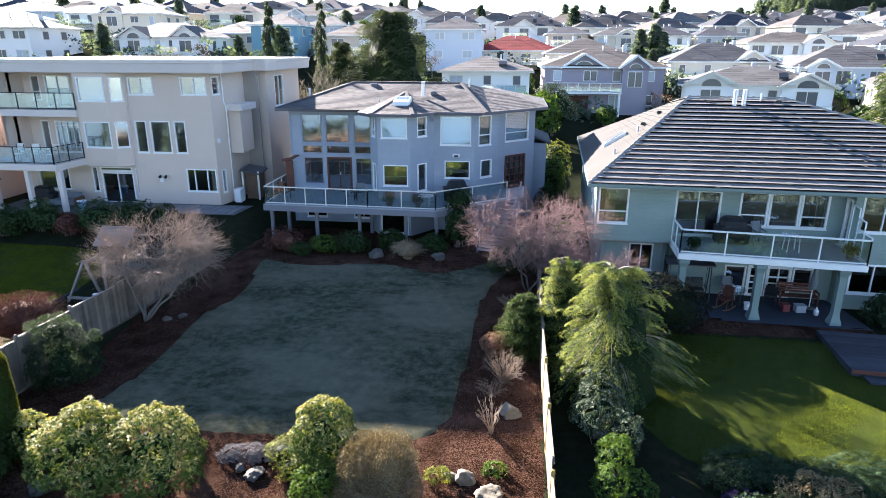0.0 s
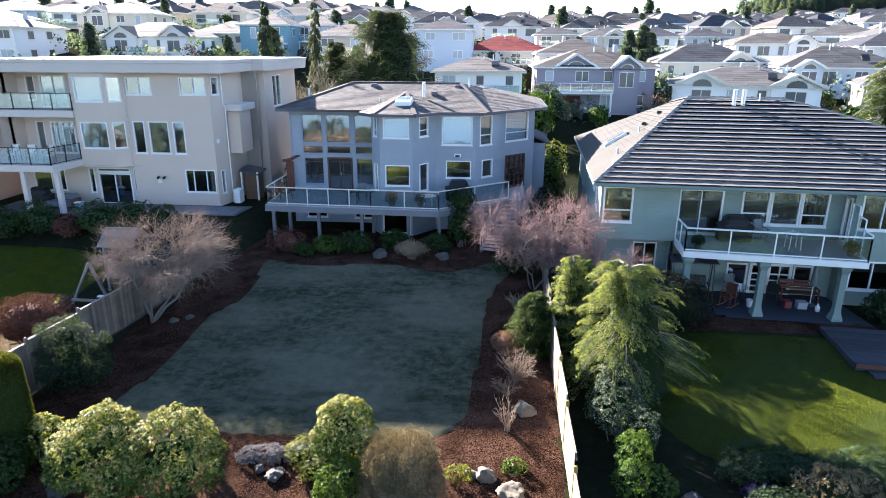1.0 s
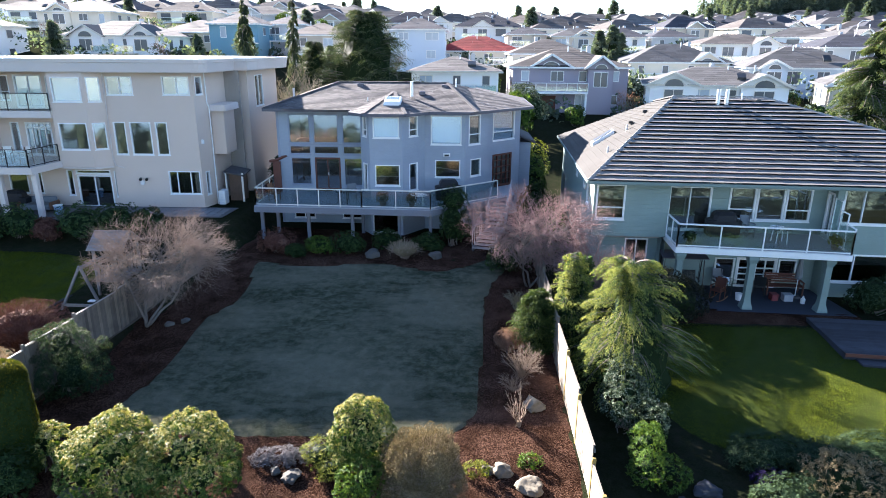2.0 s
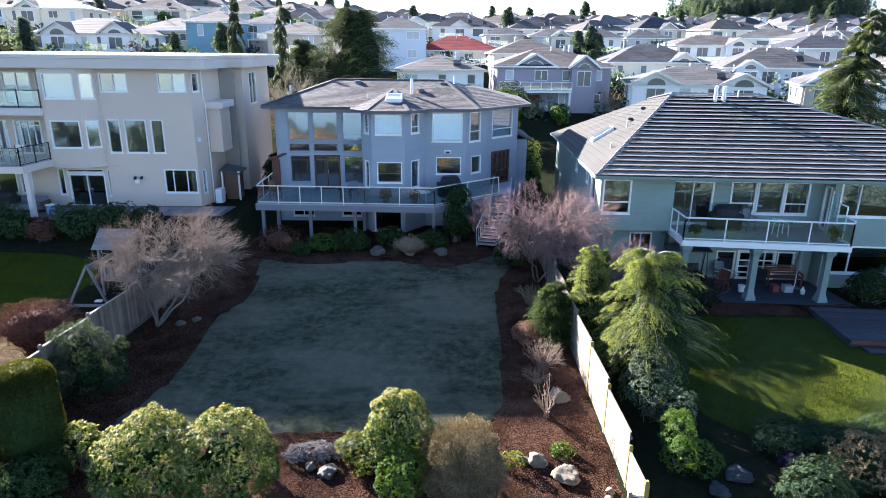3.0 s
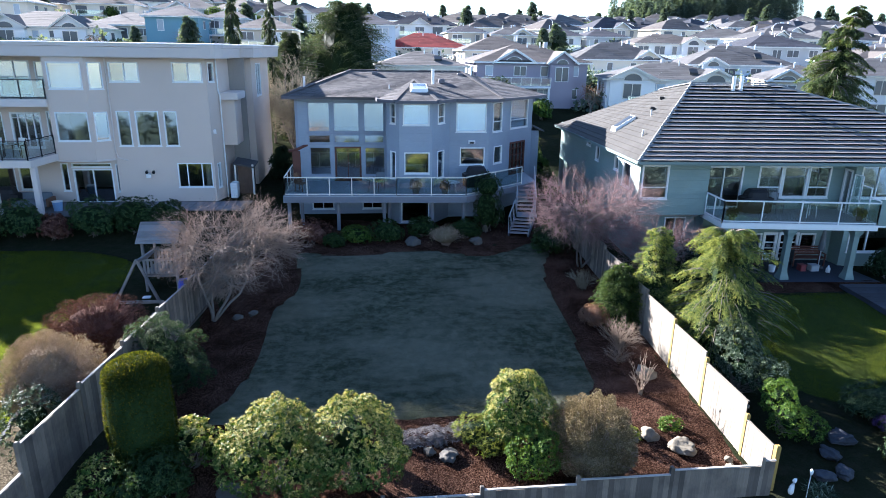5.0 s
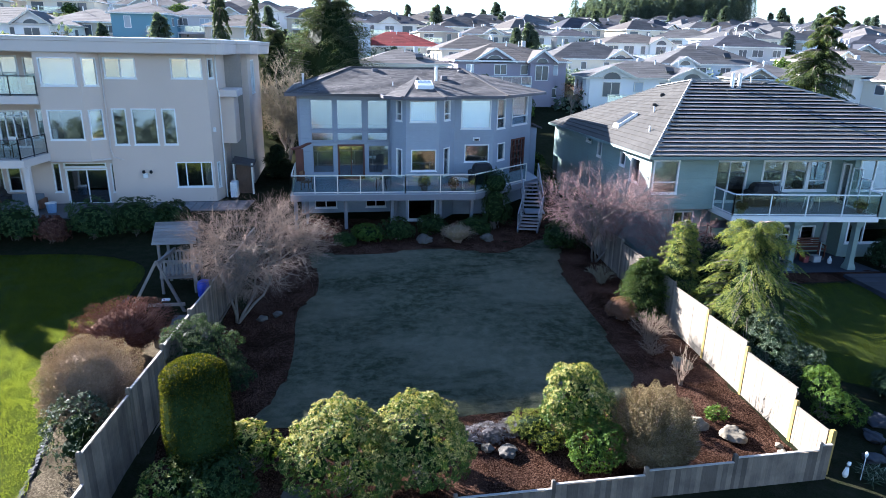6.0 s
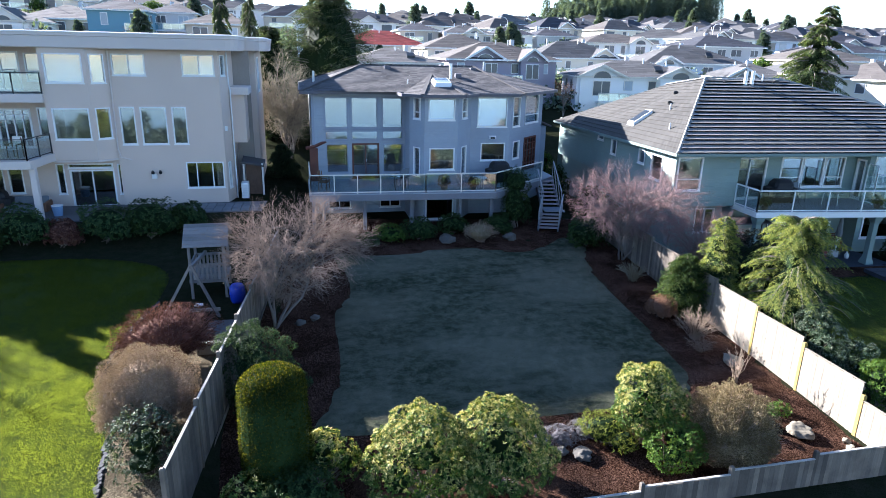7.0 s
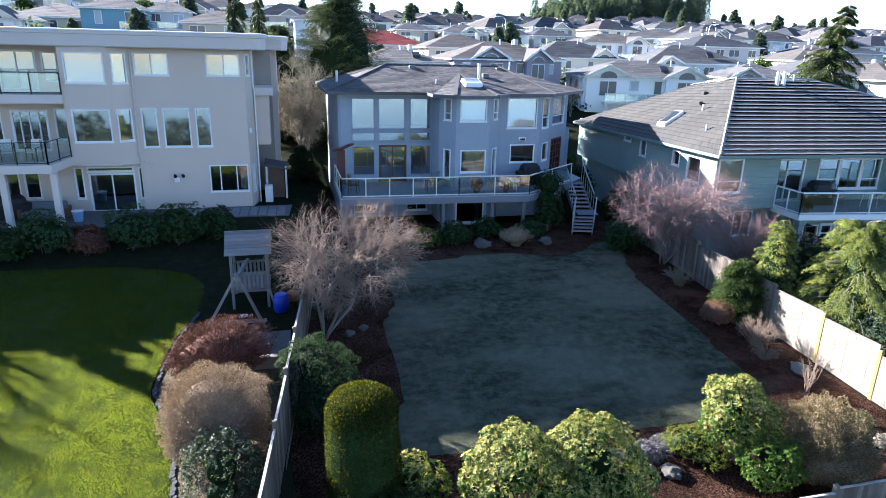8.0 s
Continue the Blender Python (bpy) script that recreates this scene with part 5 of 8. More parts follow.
def bare_tree(name, label, x, y, stems, centre, radii, seed, twig, bark, limbs=26, branches=9, twigs=5, r0=0.09, sweep=(0, 0, 0.2), spread=0.9, group=""):
    """A leafless tree: stems, limbs, branches and fine twigs that fill an uneven crown."""
    rng = np.random.default_rng(seed)
    b = thing(name, label, "tree", (x, y, ground_z(x, y)), 0, group)
    c, R = np.array(centre), np.array(radii)

    def grow(starts, ends, k, r_a, r_b, wob, arch):
        t = np.linspace(0, 1, k)[None, :, None]
        ln = np.linalg.norm(ends - starts, axis=1)[:, None, None]
        wobble = np.cumsum(rng.normal(size=(len(starts), k, 3)), 1) * wob * 1.7 * ln * np.sin(np.pi * t * 0.9 + 0.05)
        return starts[:, None] * (1 - t) + ends[:, None] * t + np.array([0, 0, 1]) * arch * ln * t * (1 - t) * 2 + wobble, np.linspace(r_a, r_b, k)[None].repeat(len(starts), 0)

    def pick(paths, n, lo, hi):
        i = rng.integers(0, len(paths), n)
        j = rng.uniform(lo, hi, n) * (paths.shape[1] - 1)
        a, f = j.astype(int), (j % 1)[:, None]
        a = np.minimum(a, paths.shape[1] - 2)
        return paths[i, a] * (1 - f) + paths[i, a + 1] * f, i

    ends = c + rng.normal(size=(stems, 3)) * R * 0.3 + np.array([0, 0, -R[2] * 0.25])
    trunk, tr = grow(rng.normal(size=(stems, 3)) * np.array([0.08, 0.08, 0]) + np.array([0, 0, -0.15]), ends, 9, r0, r0 * 0.3, 0.02, 0.1)
    g = Geo()
    for pth, rr in zip(trunk, tr):
        g.pipe(pth, list(rr), 7)
    part("trunk", g, bark, b, smooth=True)
    s1, _ = pick(trunk, limbs, 0.35, 1.0)
    dirs = unit(rng.normal(size=(limbs, 3)) * np.array([1, 1, 0.45]) + np.array([0, 0, 0.25]))
    e1 = c + dirs * R * rng.uniform(0.6, 0.95, (limbs, 1))
    limb, lr = grow(s1, e1, 8, r0 * 0.42, r0 * 0.1, 0.03, 0.15)
    for pth, rr in zip(limb, lr):
        part("limb", Geo().pipe(pth, list(rr), 5), bark, b, smooth=True)
    n2 = limbs * branches
    s2, i2 = pick(limb, n2, 0.25, 1.0)
    out = unit((s2 - c) / R + rng.normal(size=s2.shape) * 0.55 + np.array(sweep))
    e2 = s2 + out * R.mean() * rng.uniform(0.25, 0.55, (n2, 1)) * spread
    over = np.linalg.norm((e2 - c) / R, axis=1, keepdims=True)
    e2 = np.where(over > 1.1, c + (e2 - c) / over * 1.08, e2)
    br, brr = grow(s2, e2, 6, r0 * 0.15, r0 * 0.07, 0.03, 0.05)
    n3 = n2 * twigs
    s3, i3 = pick(br, n3, 0.2, 1.0)
    d3 = unit(out[i3] + rng.normal(size=s3.shape) * 0.6 + np.array(sweep))
    e3 = s3 + d3 * R.mean() * rng.uniform(0.08, 0.24, (n3, 1)) * spread
    tw, twr = grow(s3, e3, 6, r0 * 0.06, r0 * 0.032, 0.04, 0.0)
    tagged(part("twig_growth", strands("twig_growth", np.concatenate([br, tw]), np.concatenate([brr, twr])), TWIG[twig], b), kind="stuff")
    return b


def conifer(name, label, x, y, height, radius, seed, mat, limbs=90, fronds=10, leaflets=8, droop=0.35, shape=0.8, low=0.06, needle=0.16, lean=(0, 0), group="", z=None, thick=0.3, hang=0.7, width=0.3, dense_core=0.0, trunk_r=0.0, tiers=0):
    """A conifer: limbs by height on a tapered trunk, each with side sprays of drooping needles."""
    rng = np.random.default_rng(seed)
    b = thing(name, label, "tree", (x, y, ground_z(x, y) if z is None else z), rng.uniform(0, 360) if lean == (0, 0) else 0, group)
    tr = trunk_r or height * 0.016
    axis = lambda h: np.stack([lean[0] * h ** 3, lean[1] * h ** 3, h * height], -1)
    hs = np.linspace(0, 0.99, 8)
    part("trunk", Geo().pipe(axis(hs), list(np.linspace(tr, 0.015, 8)), 7), BARK, b, smooth=True)
    h = low + (0.985 - low) * (np.arange(limbs) + rng.random(limbs)) / limbs
    if tiers:
        h = np.clip((np.floor(h * tiers) + 0.5 + rng.normal(size=limbs) * 0.16) / tiers, low, 0.985)
    az = rng.uniform(0, 6.2832, limbs)
    prof = (1 - h) ** shape * np.minimum(1, 0.55 + (h - low) * 3.0)
    ln = radius * prof * rng.uniform(0.7, 1.15, limbs) + 0.05 * radius
    k = 7
    t = np.linspace(0, 1, k)
    out = np.stack([np.cos(az), np.sin(az), np.zeros(limbs)], -1)
    rise = np.array([0, 0, 1.0])
    path = axis(h)[:, None] + out[:, None] * (ln[:, None] * t)[:, :, None] + rise * (ln[:, None] * (0.25 * t - droop * 1.6 * t ** 2))[:, :, None]
    tagged(part("limb_growth", strands("limb_growth", path, (tr * 0.25 * (1 - 0.8 * t))[None]), BARK, b), kind="stuff")
    fs = np.linspace(0.2, 1.0, fronds)
    V = []
    for f in fs:
        j = f * (k - 1)
        a = min(int(j), k - 2)
        o = path[:, a] * (1 - (j - a)) + path[:, a + 1] * (j - a)
        way = unit(path[:, a + 1] - path[:, a])
        for s in (-1, 1):
            sidev = unit(np.cross(way, rise)) * s
            d = unit(way * 0.8 + sidev * rng.uniform(0.5, 1.1, (limbs, 1)) + rng.normal(size=way.shape) * 0.2 - rise * 0.15)
            fl = (ln * rng.uniform(0.22, 0.4, limbs) * (1.15 - 0.6 * f) + needle * 0.8)[:, None]
            for q in range(leaflets):
                u = (q + 0.5) / leaflets
                p = o + d * fl * u - rise * fl * hang * u * u + rng.normal(size=o.shape) * 0.02
                dd = unit(d + rng.normal(size=d.shape) * 0.45 - rise * hang * (0.3 + u))
                V.append(blades(p, dd, unit(rise + rng.normal(size=d.shape) * 0.5), needle * rng.uniform(0.7, 1.3, limbs), needle * width, thick))
    part("foliage", leaf_mesh("foliage", np.concatenate(V)), LEAF[mat], b)
    # near-black solid round the trunk, standing in for shade among the limbs
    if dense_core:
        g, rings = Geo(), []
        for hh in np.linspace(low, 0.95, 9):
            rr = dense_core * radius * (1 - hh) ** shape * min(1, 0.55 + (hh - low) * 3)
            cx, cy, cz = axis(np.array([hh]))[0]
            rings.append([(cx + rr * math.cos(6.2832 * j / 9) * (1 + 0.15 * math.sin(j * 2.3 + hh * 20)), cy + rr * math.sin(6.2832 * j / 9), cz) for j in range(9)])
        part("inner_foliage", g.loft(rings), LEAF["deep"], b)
    return b


def plume_conifer(name, label, x, y, height, radius, seed, mat, limbs=120, leaves=200, leaf=0.13, width=0.28, shape=0.55, droop=0.3, low=0.05, lean=(0, 0), z=None, dense_core=0.3, trunk_r=0.1, tiers=10, spread=0.16, tip=0.5, flat=0.55):
    """A cedar or fir: tiers of drooping feathered plumes on a tapered trunk."""
    rng = np.random.default_rng(seed)
    b = thing(name, label, "tree", (x, y, ground_z(x, y) if z is None else z))
    axis = lambda h: np.stack([lean[0] * h ** 3, lean[1] * h ** 3, h * height], -1)
    part("trunk", Geo().pipe(axis(np.linspace(0, 0.985, 8)), list(np.linspace(trunk_r, 0.015, 8)), 7), BARK, b, smooth=True)
    h = low + (0.97 - low) * (np.arange(limbs) + rng.random(limbs)) / limbs
    h = np.clip((np.floor(h * tiers) + 0.5 + rng.normal(size=limbs) * 0.22) / tiers, low, 0.98)
    az = rng.uniform(0, 6.2832, limbs)
    ln = radius * (1 - h) ** shape * np.minimum(1, 0.6 + (h - low) * 3.0) * rng.uniform(0.55, 1.15, limbs) + 0.06 * radius
    out = np.stack([np.cos(az), np.sin(az), np.zeros(limbs)], -1)
    up = np.array([0, 0, 1.0])
    along = lambda t: axis(h)[:, None] + out[:, None] * (ln[:, None] * t)[:, :, None] + up * (ln[:, None] * (0.3 * t - (droop + 0.3) * t ** 2.2))[:, :, None]
    tt = np.repeat(np.linspace(0, 1, 7)[None], limbs, 0)
    tagged(part("limb_growth", strands("limb_growth", along(tt), (trunk_r * 0.25 * (1 - 0.85 * np.linspace(0, 1, 7)))[None]), BARK, b), kind="stuff")
    m = leaves
    t = 0.08 + 0.92 * rng.random((limbs, m)) ** 0.7
    p = along(t)
    side = np.cross(out, up)[:, None]
    o = rng.normal(size=(limbs, m)) * spread * ln[:, None] * (np.sin(np.pi * np.clip(t, 0, 0.98)) * 0.9 + 0.25)
    p = p + side * o[..., None] - up * (np.abs(o) * flat + np.abs(rng.normal(size=(limbs, m))) * 0.05)[..., None]
    d = unit(out[:, None] * 0.75 + side * (np.sign(o) * 0.55)[..., None] + rng.normal(size=p.shape) * 0.28 - up * (0.1 + tip * t)[..., None])
    nn = unit(up + rng.normal(size=p.shape) * 0.45)
    k = leaf * rng.uniform(0.6, 1.3, limbs * m)
    V = blades(p.reshape(-1, 3), d.reshape(-1, 3), nn.reshape(-1, 3), k, k * width).reshape(-1, 4, 3)
    # golden tips; the share rises with height to paint a sunlit top
    gold = (t + 0.5 * h[:, None] + rng.normal(size=t.shape) * 0.12 + 0.35 * (rng.random(limbs)[:, None] - 0.6) > 1.0).ravel()
    if mat + "_tip" in LEAF:
        part("foliage_tip", leaf_mesh("foliage_tip", V[gold].reshape(-1, 3)), LEAF[mat + "_tip"], b, "golden branch tips, sunlight put into their colour")
        V = V[~gold]
    part("foliage", leaf_mesh("foliage", V.reshape(-1, 3)), LEAF[mat], b)
    # near-black solid behind the plumes, shade given by its colour
    if dense_core:
        rings = []
        for hh in np.linspace(low, 0.8, 9):
            rr = dense_core * radius * (1 - hh) ** shape * min(1, 0.6 + (hh - low) * 3)
            cx, cy, cz = (float(v) for v in axis(np.array([hh]))[0])
            rings.append([(cx + rr * math.cos(6.2832 * j / 9) * (1 + 0.15 * math.sin(j * 2.3 + hh * 20)), cy + rr * math.sin(6.2832 * j / 9), cz) for j in range(9)])
        part("inner_foliage", Geo().loft(rings), LEAF["deep"], b)
    return b


def cedar_mound(name, label, x, y, height, reach, seed, mat, limbs, sprays, leaves, clear):
    """A broad cedar: arching limbs in layers, each hung with feathered sprays; reach: to -x, to +x and along y; clear: keep off the fence below this."""
    rng = np.random.default_rng(seed)
    b = thing(name, label, "tree", (x, y, ground_z(x, y)))
    up = np.array([0, 0, 1.0])
    part("trunk", Geo().pipe([(0, 0, -0.1), (0.05, 0, 1.2), (-0.05, 0.05, 2.6), (-0.15, 0.05, height * 0.96)], [0.13, 0.11, 0.08, 0.02], 8), BARK_PALE, b, smooth=True)
    boughs = limbs // 4
    h = np.clip(np.repeat(0.16 + 0.82 * (np.arange(boughs) + rng.random(boughs)) / boughs, 4) + rng.normal(size=limbs) * 0.018, 0.1, 0.99)
    az = np.repeat(np.arange(boughs) * 2.4 + rng.normal(size=boughs) * 0.3, 4) + rng.normal(size=limbs) * 0.16
    out = np.stack([np.cos(az), np.sin(az), np.zeros(limbs)], -1)
    wide = np.hypot(np.where(out[:, 0] < 0, reach[0], reach[1]) * out[:, 0], reach[2] * out[:, 1])
    ln = wide * np.sqrt(np.clip(1.02 - ((h - 0.18) / 0.84) ** 2, 0.02, 1)) * (1 - 0.5 * h) * np.repeat(rng.uniform(0.68, 1.08, boughs), 4) * rng.uniform(0.7, 1.0, limbs) + 0.12
    base = np.stack([-0.15 * h, 0.05 * h, h * height], -1)
    limb = lambda t: base[:, None] + out[:, None] * (ln[:, None] * t)[..., None] + up * (ln[:, None] * ((0.34 + 0.5 * h[:, None] ** 3) * t - 0.5 * t ** 2.6))[..., None]
    line = np.repeat(np.linspace(0, 1, 7)[None], limbs, 0)
    tagged(part("limb_growth", strands("limb_growth", limb(line), (0.03 * (1 - 0.8 * np.linspace(0, 1, 7)))[None]), BARK, b), kind="stuff")
    # sprays hang from the limbs; a spray is one fan of short blades about a drooping rib
    t = np.clip((np.arange(sprays) + rng.uniform(0.1, 1.0, (limbs, sprays))) / sprays, 0.12, 1.0)
    root = limb(t)
    side = np.cross(out, up)[:, None] * np.where(np.arange(sprays) % 2 == 0, 1, -1)[None, :, None]
    way = unit(out[:, None] * 0.9 + side * rng.uniform(0.4, 1.5, (limbs, sprays, 1)) * (1.25 - t)[..., None] + rng.normal(size=root.shape) * 0.12)
    size = rng.uniform(0.3, 0.62, (limbs, sprays)) * (0.75 + 0.25 * (1 - h))[:, None]
    n = limbs * sprays
    root, way, size, t, hh = root.reshape(n, 1, 3), way.reshape(n, 1, 3), size.reshape(n, 1), t.reshape(n), np.repeat(h, sprays)
    u = rng.random((n, leaves)) ** 0.85
    rib = root + way * (size * u)[..., None] + up * (size * (0.16 * u - 0.7 * u ** 2))[..., None]
    across = unit(np.cross(way, up))
    o = rng.uniform(-1, 1, (n, leaves)) * 0.2 * size * np.sin(np.pi * np.clip(0.12 + 0.88 * u, 0, 0.97))
    p = rib + across * o[..., None] - up * (0.55 * np.abs(o) + np.abs(rng.normal(size=o.shape)) * 0.02)[..., None]
    d = unit(way * 0.8 + across * (np.sign(o) * 0.5)[..., None] - up * (0.1 + 0.35 * u)[..., None] + rng.normal(size=p.shape) * 0.28)
    k = (0.074 * rng.uniform(0.65, 1.3, n * leaves)) * np.repeat(0.7 + 0.5 * size.ravel(), leaves)
    V = blades(p.reshape(-1, 3), d.reshape(-1, 3), unit(up + rng.normal(size=p.shape) * 0.35).reshape(-1, 3), k, k * 0.23).reshape(-1, 4, 3)
    # golden tips, more of them high and towards -x: painted sunlight
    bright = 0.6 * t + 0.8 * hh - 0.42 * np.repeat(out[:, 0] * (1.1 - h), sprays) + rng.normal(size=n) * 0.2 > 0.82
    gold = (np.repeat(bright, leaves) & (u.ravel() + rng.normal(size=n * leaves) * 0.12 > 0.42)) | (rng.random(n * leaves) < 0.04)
    free = (V[:, :, 0].min(1) > clear[0]) | (V[:, :, 2].min(1) > clear[1])
    part("foliage_tip", leaf_mesh("foliage_tip", V[gold & free].reshape(-1, 3)), LEAF[mat + "_tip"], b, "golden branch tips, sunlight put into their colour")
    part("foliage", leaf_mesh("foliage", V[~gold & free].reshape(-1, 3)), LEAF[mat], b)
    # near-black solid inside the mound, so gaps between sprays look shaded
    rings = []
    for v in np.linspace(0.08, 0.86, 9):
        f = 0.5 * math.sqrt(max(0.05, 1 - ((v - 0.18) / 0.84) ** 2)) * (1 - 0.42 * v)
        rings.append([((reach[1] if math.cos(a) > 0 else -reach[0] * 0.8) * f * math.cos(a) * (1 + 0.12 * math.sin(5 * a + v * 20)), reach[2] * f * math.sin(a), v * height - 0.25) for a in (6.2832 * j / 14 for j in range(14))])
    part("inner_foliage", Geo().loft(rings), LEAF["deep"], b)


def clipped_column(x, y, h, r):
    """A clipped hedge column with a domed top."""
    rng = np.random.default_rng(77)
    b = thing("topiary", "clipped upright column of dense yellow-green hedge beside the fence", "hedge", (x, y, ground_z(x, y)))
    n = 26000
    u, a = rng.random(n), rng.uniform(0, 6.2832, n)
    prof = lambda v: r * np.where(v < 0.84, 0.9 + 0.1 * np.sin(np.clip(v / 0.84, 0, 1) * 2.9), np.clip(1 - ((v - 0.84) / 0.16) ** 3, 0, 1) ** 0.5 * 0.925)
    wob = 1 + 0.03 * np.sin(a * 3 + u * 5) + 0.02 * np.sin(a * 7 - u * 9)
    u = np.where(rng.random(n) < 0.25, 0.78 + 0.22 * np.sqrt(rng.random(n)), u)
    rad = prof(u) * wob * (1 - 0.05 * rng.random(n))
    p = np.stack([rad * np.cos(a), rad * np.sin(a), u * h], -1)
    nrm = unit(np.stack([np.cos(a), np.sin(a), np.where(u > 0.8, (u - 0.78) * 6, 0.1)], -1) + rng.normal(size=(n, 3)) * 0.4)
    d = unit(nrm * 0.6 + np.array([0, 0, 0.5]) + rng.normal(size=(n, 3)) * 0.6)
    part("foliage", leaf_mesh("foliage", blades(p, d, nrm, 0.055 * rng.uniform(0.6, 1.3, n), 0.022)), LEAF["hedge"], b)
    rings = [[(0.95 * float(prof(np.array(v))) * math.cos(6.2832 * j / 16), 0.95 * float(prof(np.array(v))) * math.sin(6.2832 * j / 16), v * h) for j in range(16)] for v in (0, 0.2, 0.4, 0.6, 0.78, 0.88, 0.95, 0.985)]
    part("inner_foliage", Geo().loft(rings), LEAF["rhodo_dark"], b)


def boulder(x, y, size, seed, label="rounded grey garden boulder half sunk in mulch", sink=0.25, flat=0.6, mat=None):
    rng = np.random.default_rng(seed)
    f = lump(rng)
    bm = bmesh.new()
    bmesh.ops.create_icosphere(bm, subdivisions=4, radius=1)
    sx, sy = rng.uniform(0.75, 1.2, 2)
    cuts = [(Vector(c), r) for c, r in zip(unit(rng.normal(size=(11, 3))), rng.uniform(0.55, 0.85, 11))]
    for v in bm.verts:
        d = np.array(v.co)
        for c, r in cuts:
            if v.co.dot(c) > r:
                v.co -= c * (v.co.dot(c) - r)
        k = float(0.5 + 0.5 * f(d[None] * 1.3)[0]) + 0.16 * noise.noise(v.co * 2.5) + 0.09 * noise.noise(v.co * 7)
        v.co = Vector((v.co.x * sx * k, v.co.y * sy * k, v.co.z * flat * k)) * size
    me = bpy.data.meshes.new("boulder")
    bm.to_mesh(me)
    bm.free()
    me.polygons.foreach_set("use_smooth", [True] * len(me.polygons))
    me.materials.append(mat or ROCK)
    ob = new("boulder", me)
    ob.matrix_basis = pose(x, y, ground_z(x, y) + size * flat * (1 - 2 * sink), 0, 0, rng.uniform(0, 360))
    return tagged(ob, label, "rock", "garden rocks")


BESIDE = [(4.6, 14.3, 0.42), (3.8, 13.7, 0.36), (3.65, 12.95, 0.34), (3.0, 12.85, 0.28)]


def garden_plants():
    rh = "round rhododendron with sunlit yellow-green leaves in the front bed"
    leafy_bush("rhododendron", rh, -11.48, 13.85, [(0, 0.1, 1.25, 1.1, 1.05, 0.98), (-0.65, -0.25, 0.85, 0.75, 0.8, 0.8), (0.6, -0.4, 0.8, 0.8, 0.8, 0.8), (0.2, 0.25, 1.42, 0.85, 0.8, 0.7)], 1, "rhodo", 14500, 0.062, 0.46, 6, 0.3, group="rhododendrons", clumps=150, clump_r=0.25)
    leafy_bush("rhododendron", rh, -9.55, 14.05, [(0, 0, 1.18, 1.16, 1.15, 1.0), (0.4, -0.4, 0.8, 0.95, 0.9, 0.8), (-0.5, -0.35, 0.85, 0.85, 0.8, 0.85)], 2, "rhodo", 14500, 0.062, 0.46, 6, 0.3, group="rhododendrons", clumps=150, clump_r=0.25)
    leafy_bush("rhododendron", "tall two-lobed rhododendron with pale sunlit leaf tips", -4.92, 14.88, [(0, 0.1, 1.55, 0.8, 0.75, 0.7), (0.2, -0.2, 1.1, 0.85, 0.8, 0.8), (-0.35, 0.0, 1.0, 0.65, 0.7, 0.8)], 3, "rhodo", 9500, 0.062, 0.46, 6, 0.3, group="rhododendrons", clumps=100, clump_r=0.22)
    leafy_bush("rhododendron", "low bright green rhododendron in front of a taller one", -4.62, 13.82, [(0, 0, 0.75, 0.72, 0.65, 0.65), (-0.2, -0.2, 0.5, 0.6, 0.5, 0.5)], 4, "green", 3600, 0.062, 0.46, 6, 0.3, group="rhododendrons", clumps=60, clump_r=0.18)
    leafy_bush("low_shrub", "low feathery yellow-green shrub at the lawn's edge", -6.05, 15.1, [(0, 0, 0.4, 0.75, 0.6, 0.45), (0.3, -0.5, 0.3, 0.5, 0.4, 0.35)], 5, "yellow", 700, 0.08, 0.25, 6, 0.6, low=-0.2)
    twiggy_bush("round_bush", "dense rounded brown bush with fine dry foliage", -3.15, 13.75, [(0, 0, 1.05, 1.08, 1.05, 1.05), (0, -0.2, 0.65, 1.0, 0.95, 0.7)], 6, "tan", "olive", 700, 52000, 0.045, 0.006)
    clipped_column(-14.9, 14.55, 3.42, 0.82)
    leafy_bush("dwarf_conifer", "rounded blue-green dwarf conifer by the fence", -15.68, 18.75, [(0, 0, 1.15, 1.12, 1.12, 1.25), (0.35, -0.35, 0.7, 1.12, 1.1, 0.85), (-0.2, 0.1, 1.72, 0.7, 0.7, 0.7)], 8, "blue", 10500, 0.06, 0.18, 9, 0.8, 0.6, clumps=120, clump_r=0.2)
    twiggy_bush("barberry_bush", "dense dark red-brown leafless bush behind the fence", -18.3, 20.4, [(0, 0, 0.95, 1.35, 1.2, 0.95), (-0.6, 0.1, 0.7, 1.0, 0.9, 0.75)], 9, "red", "red", 1000, 12000, 0.06, 0.010)
    twiggy_bush("spirea_bush", "rounded tan bush of fine dry twigs by the lawn", -18.3, 17.05, [(0, 0, 1.15, 1.12, 1.1, 1.15), (0, -0.1, 0.7, 1.1, 1.05, 0.75)], 10, "blush", "blush", 900, 46000, 0.04, 0.006, forks=6)
    leafy_bush("variegated_shrub", "grey-green shrub with pale leaf edges beside the fence", -17.95, 15.3, [(0, 0, 0.85, 0.8, 0.8, 0.85), (0.0, -0.3, 0.5, 0.75, 0.7, 0.55)], 11, "white", 1500, 0.07, 0.4, 6, 0.3, clumps=50, clump_r=0.2)
    leafy_bush("shrub", "leafy shrub with sunlit yellow painted on its upper leaves", -15.5, 13.55, [(0, 0, 0.7, 0.6, 0.55, 0.65), (-0.3, -0.5, 0.45, 0.45, 0.4, 0.45)], 12, "rhodo", 1100, 0.09, 0.45, 6, 0.3, clumps=35, clump_r=0.2)
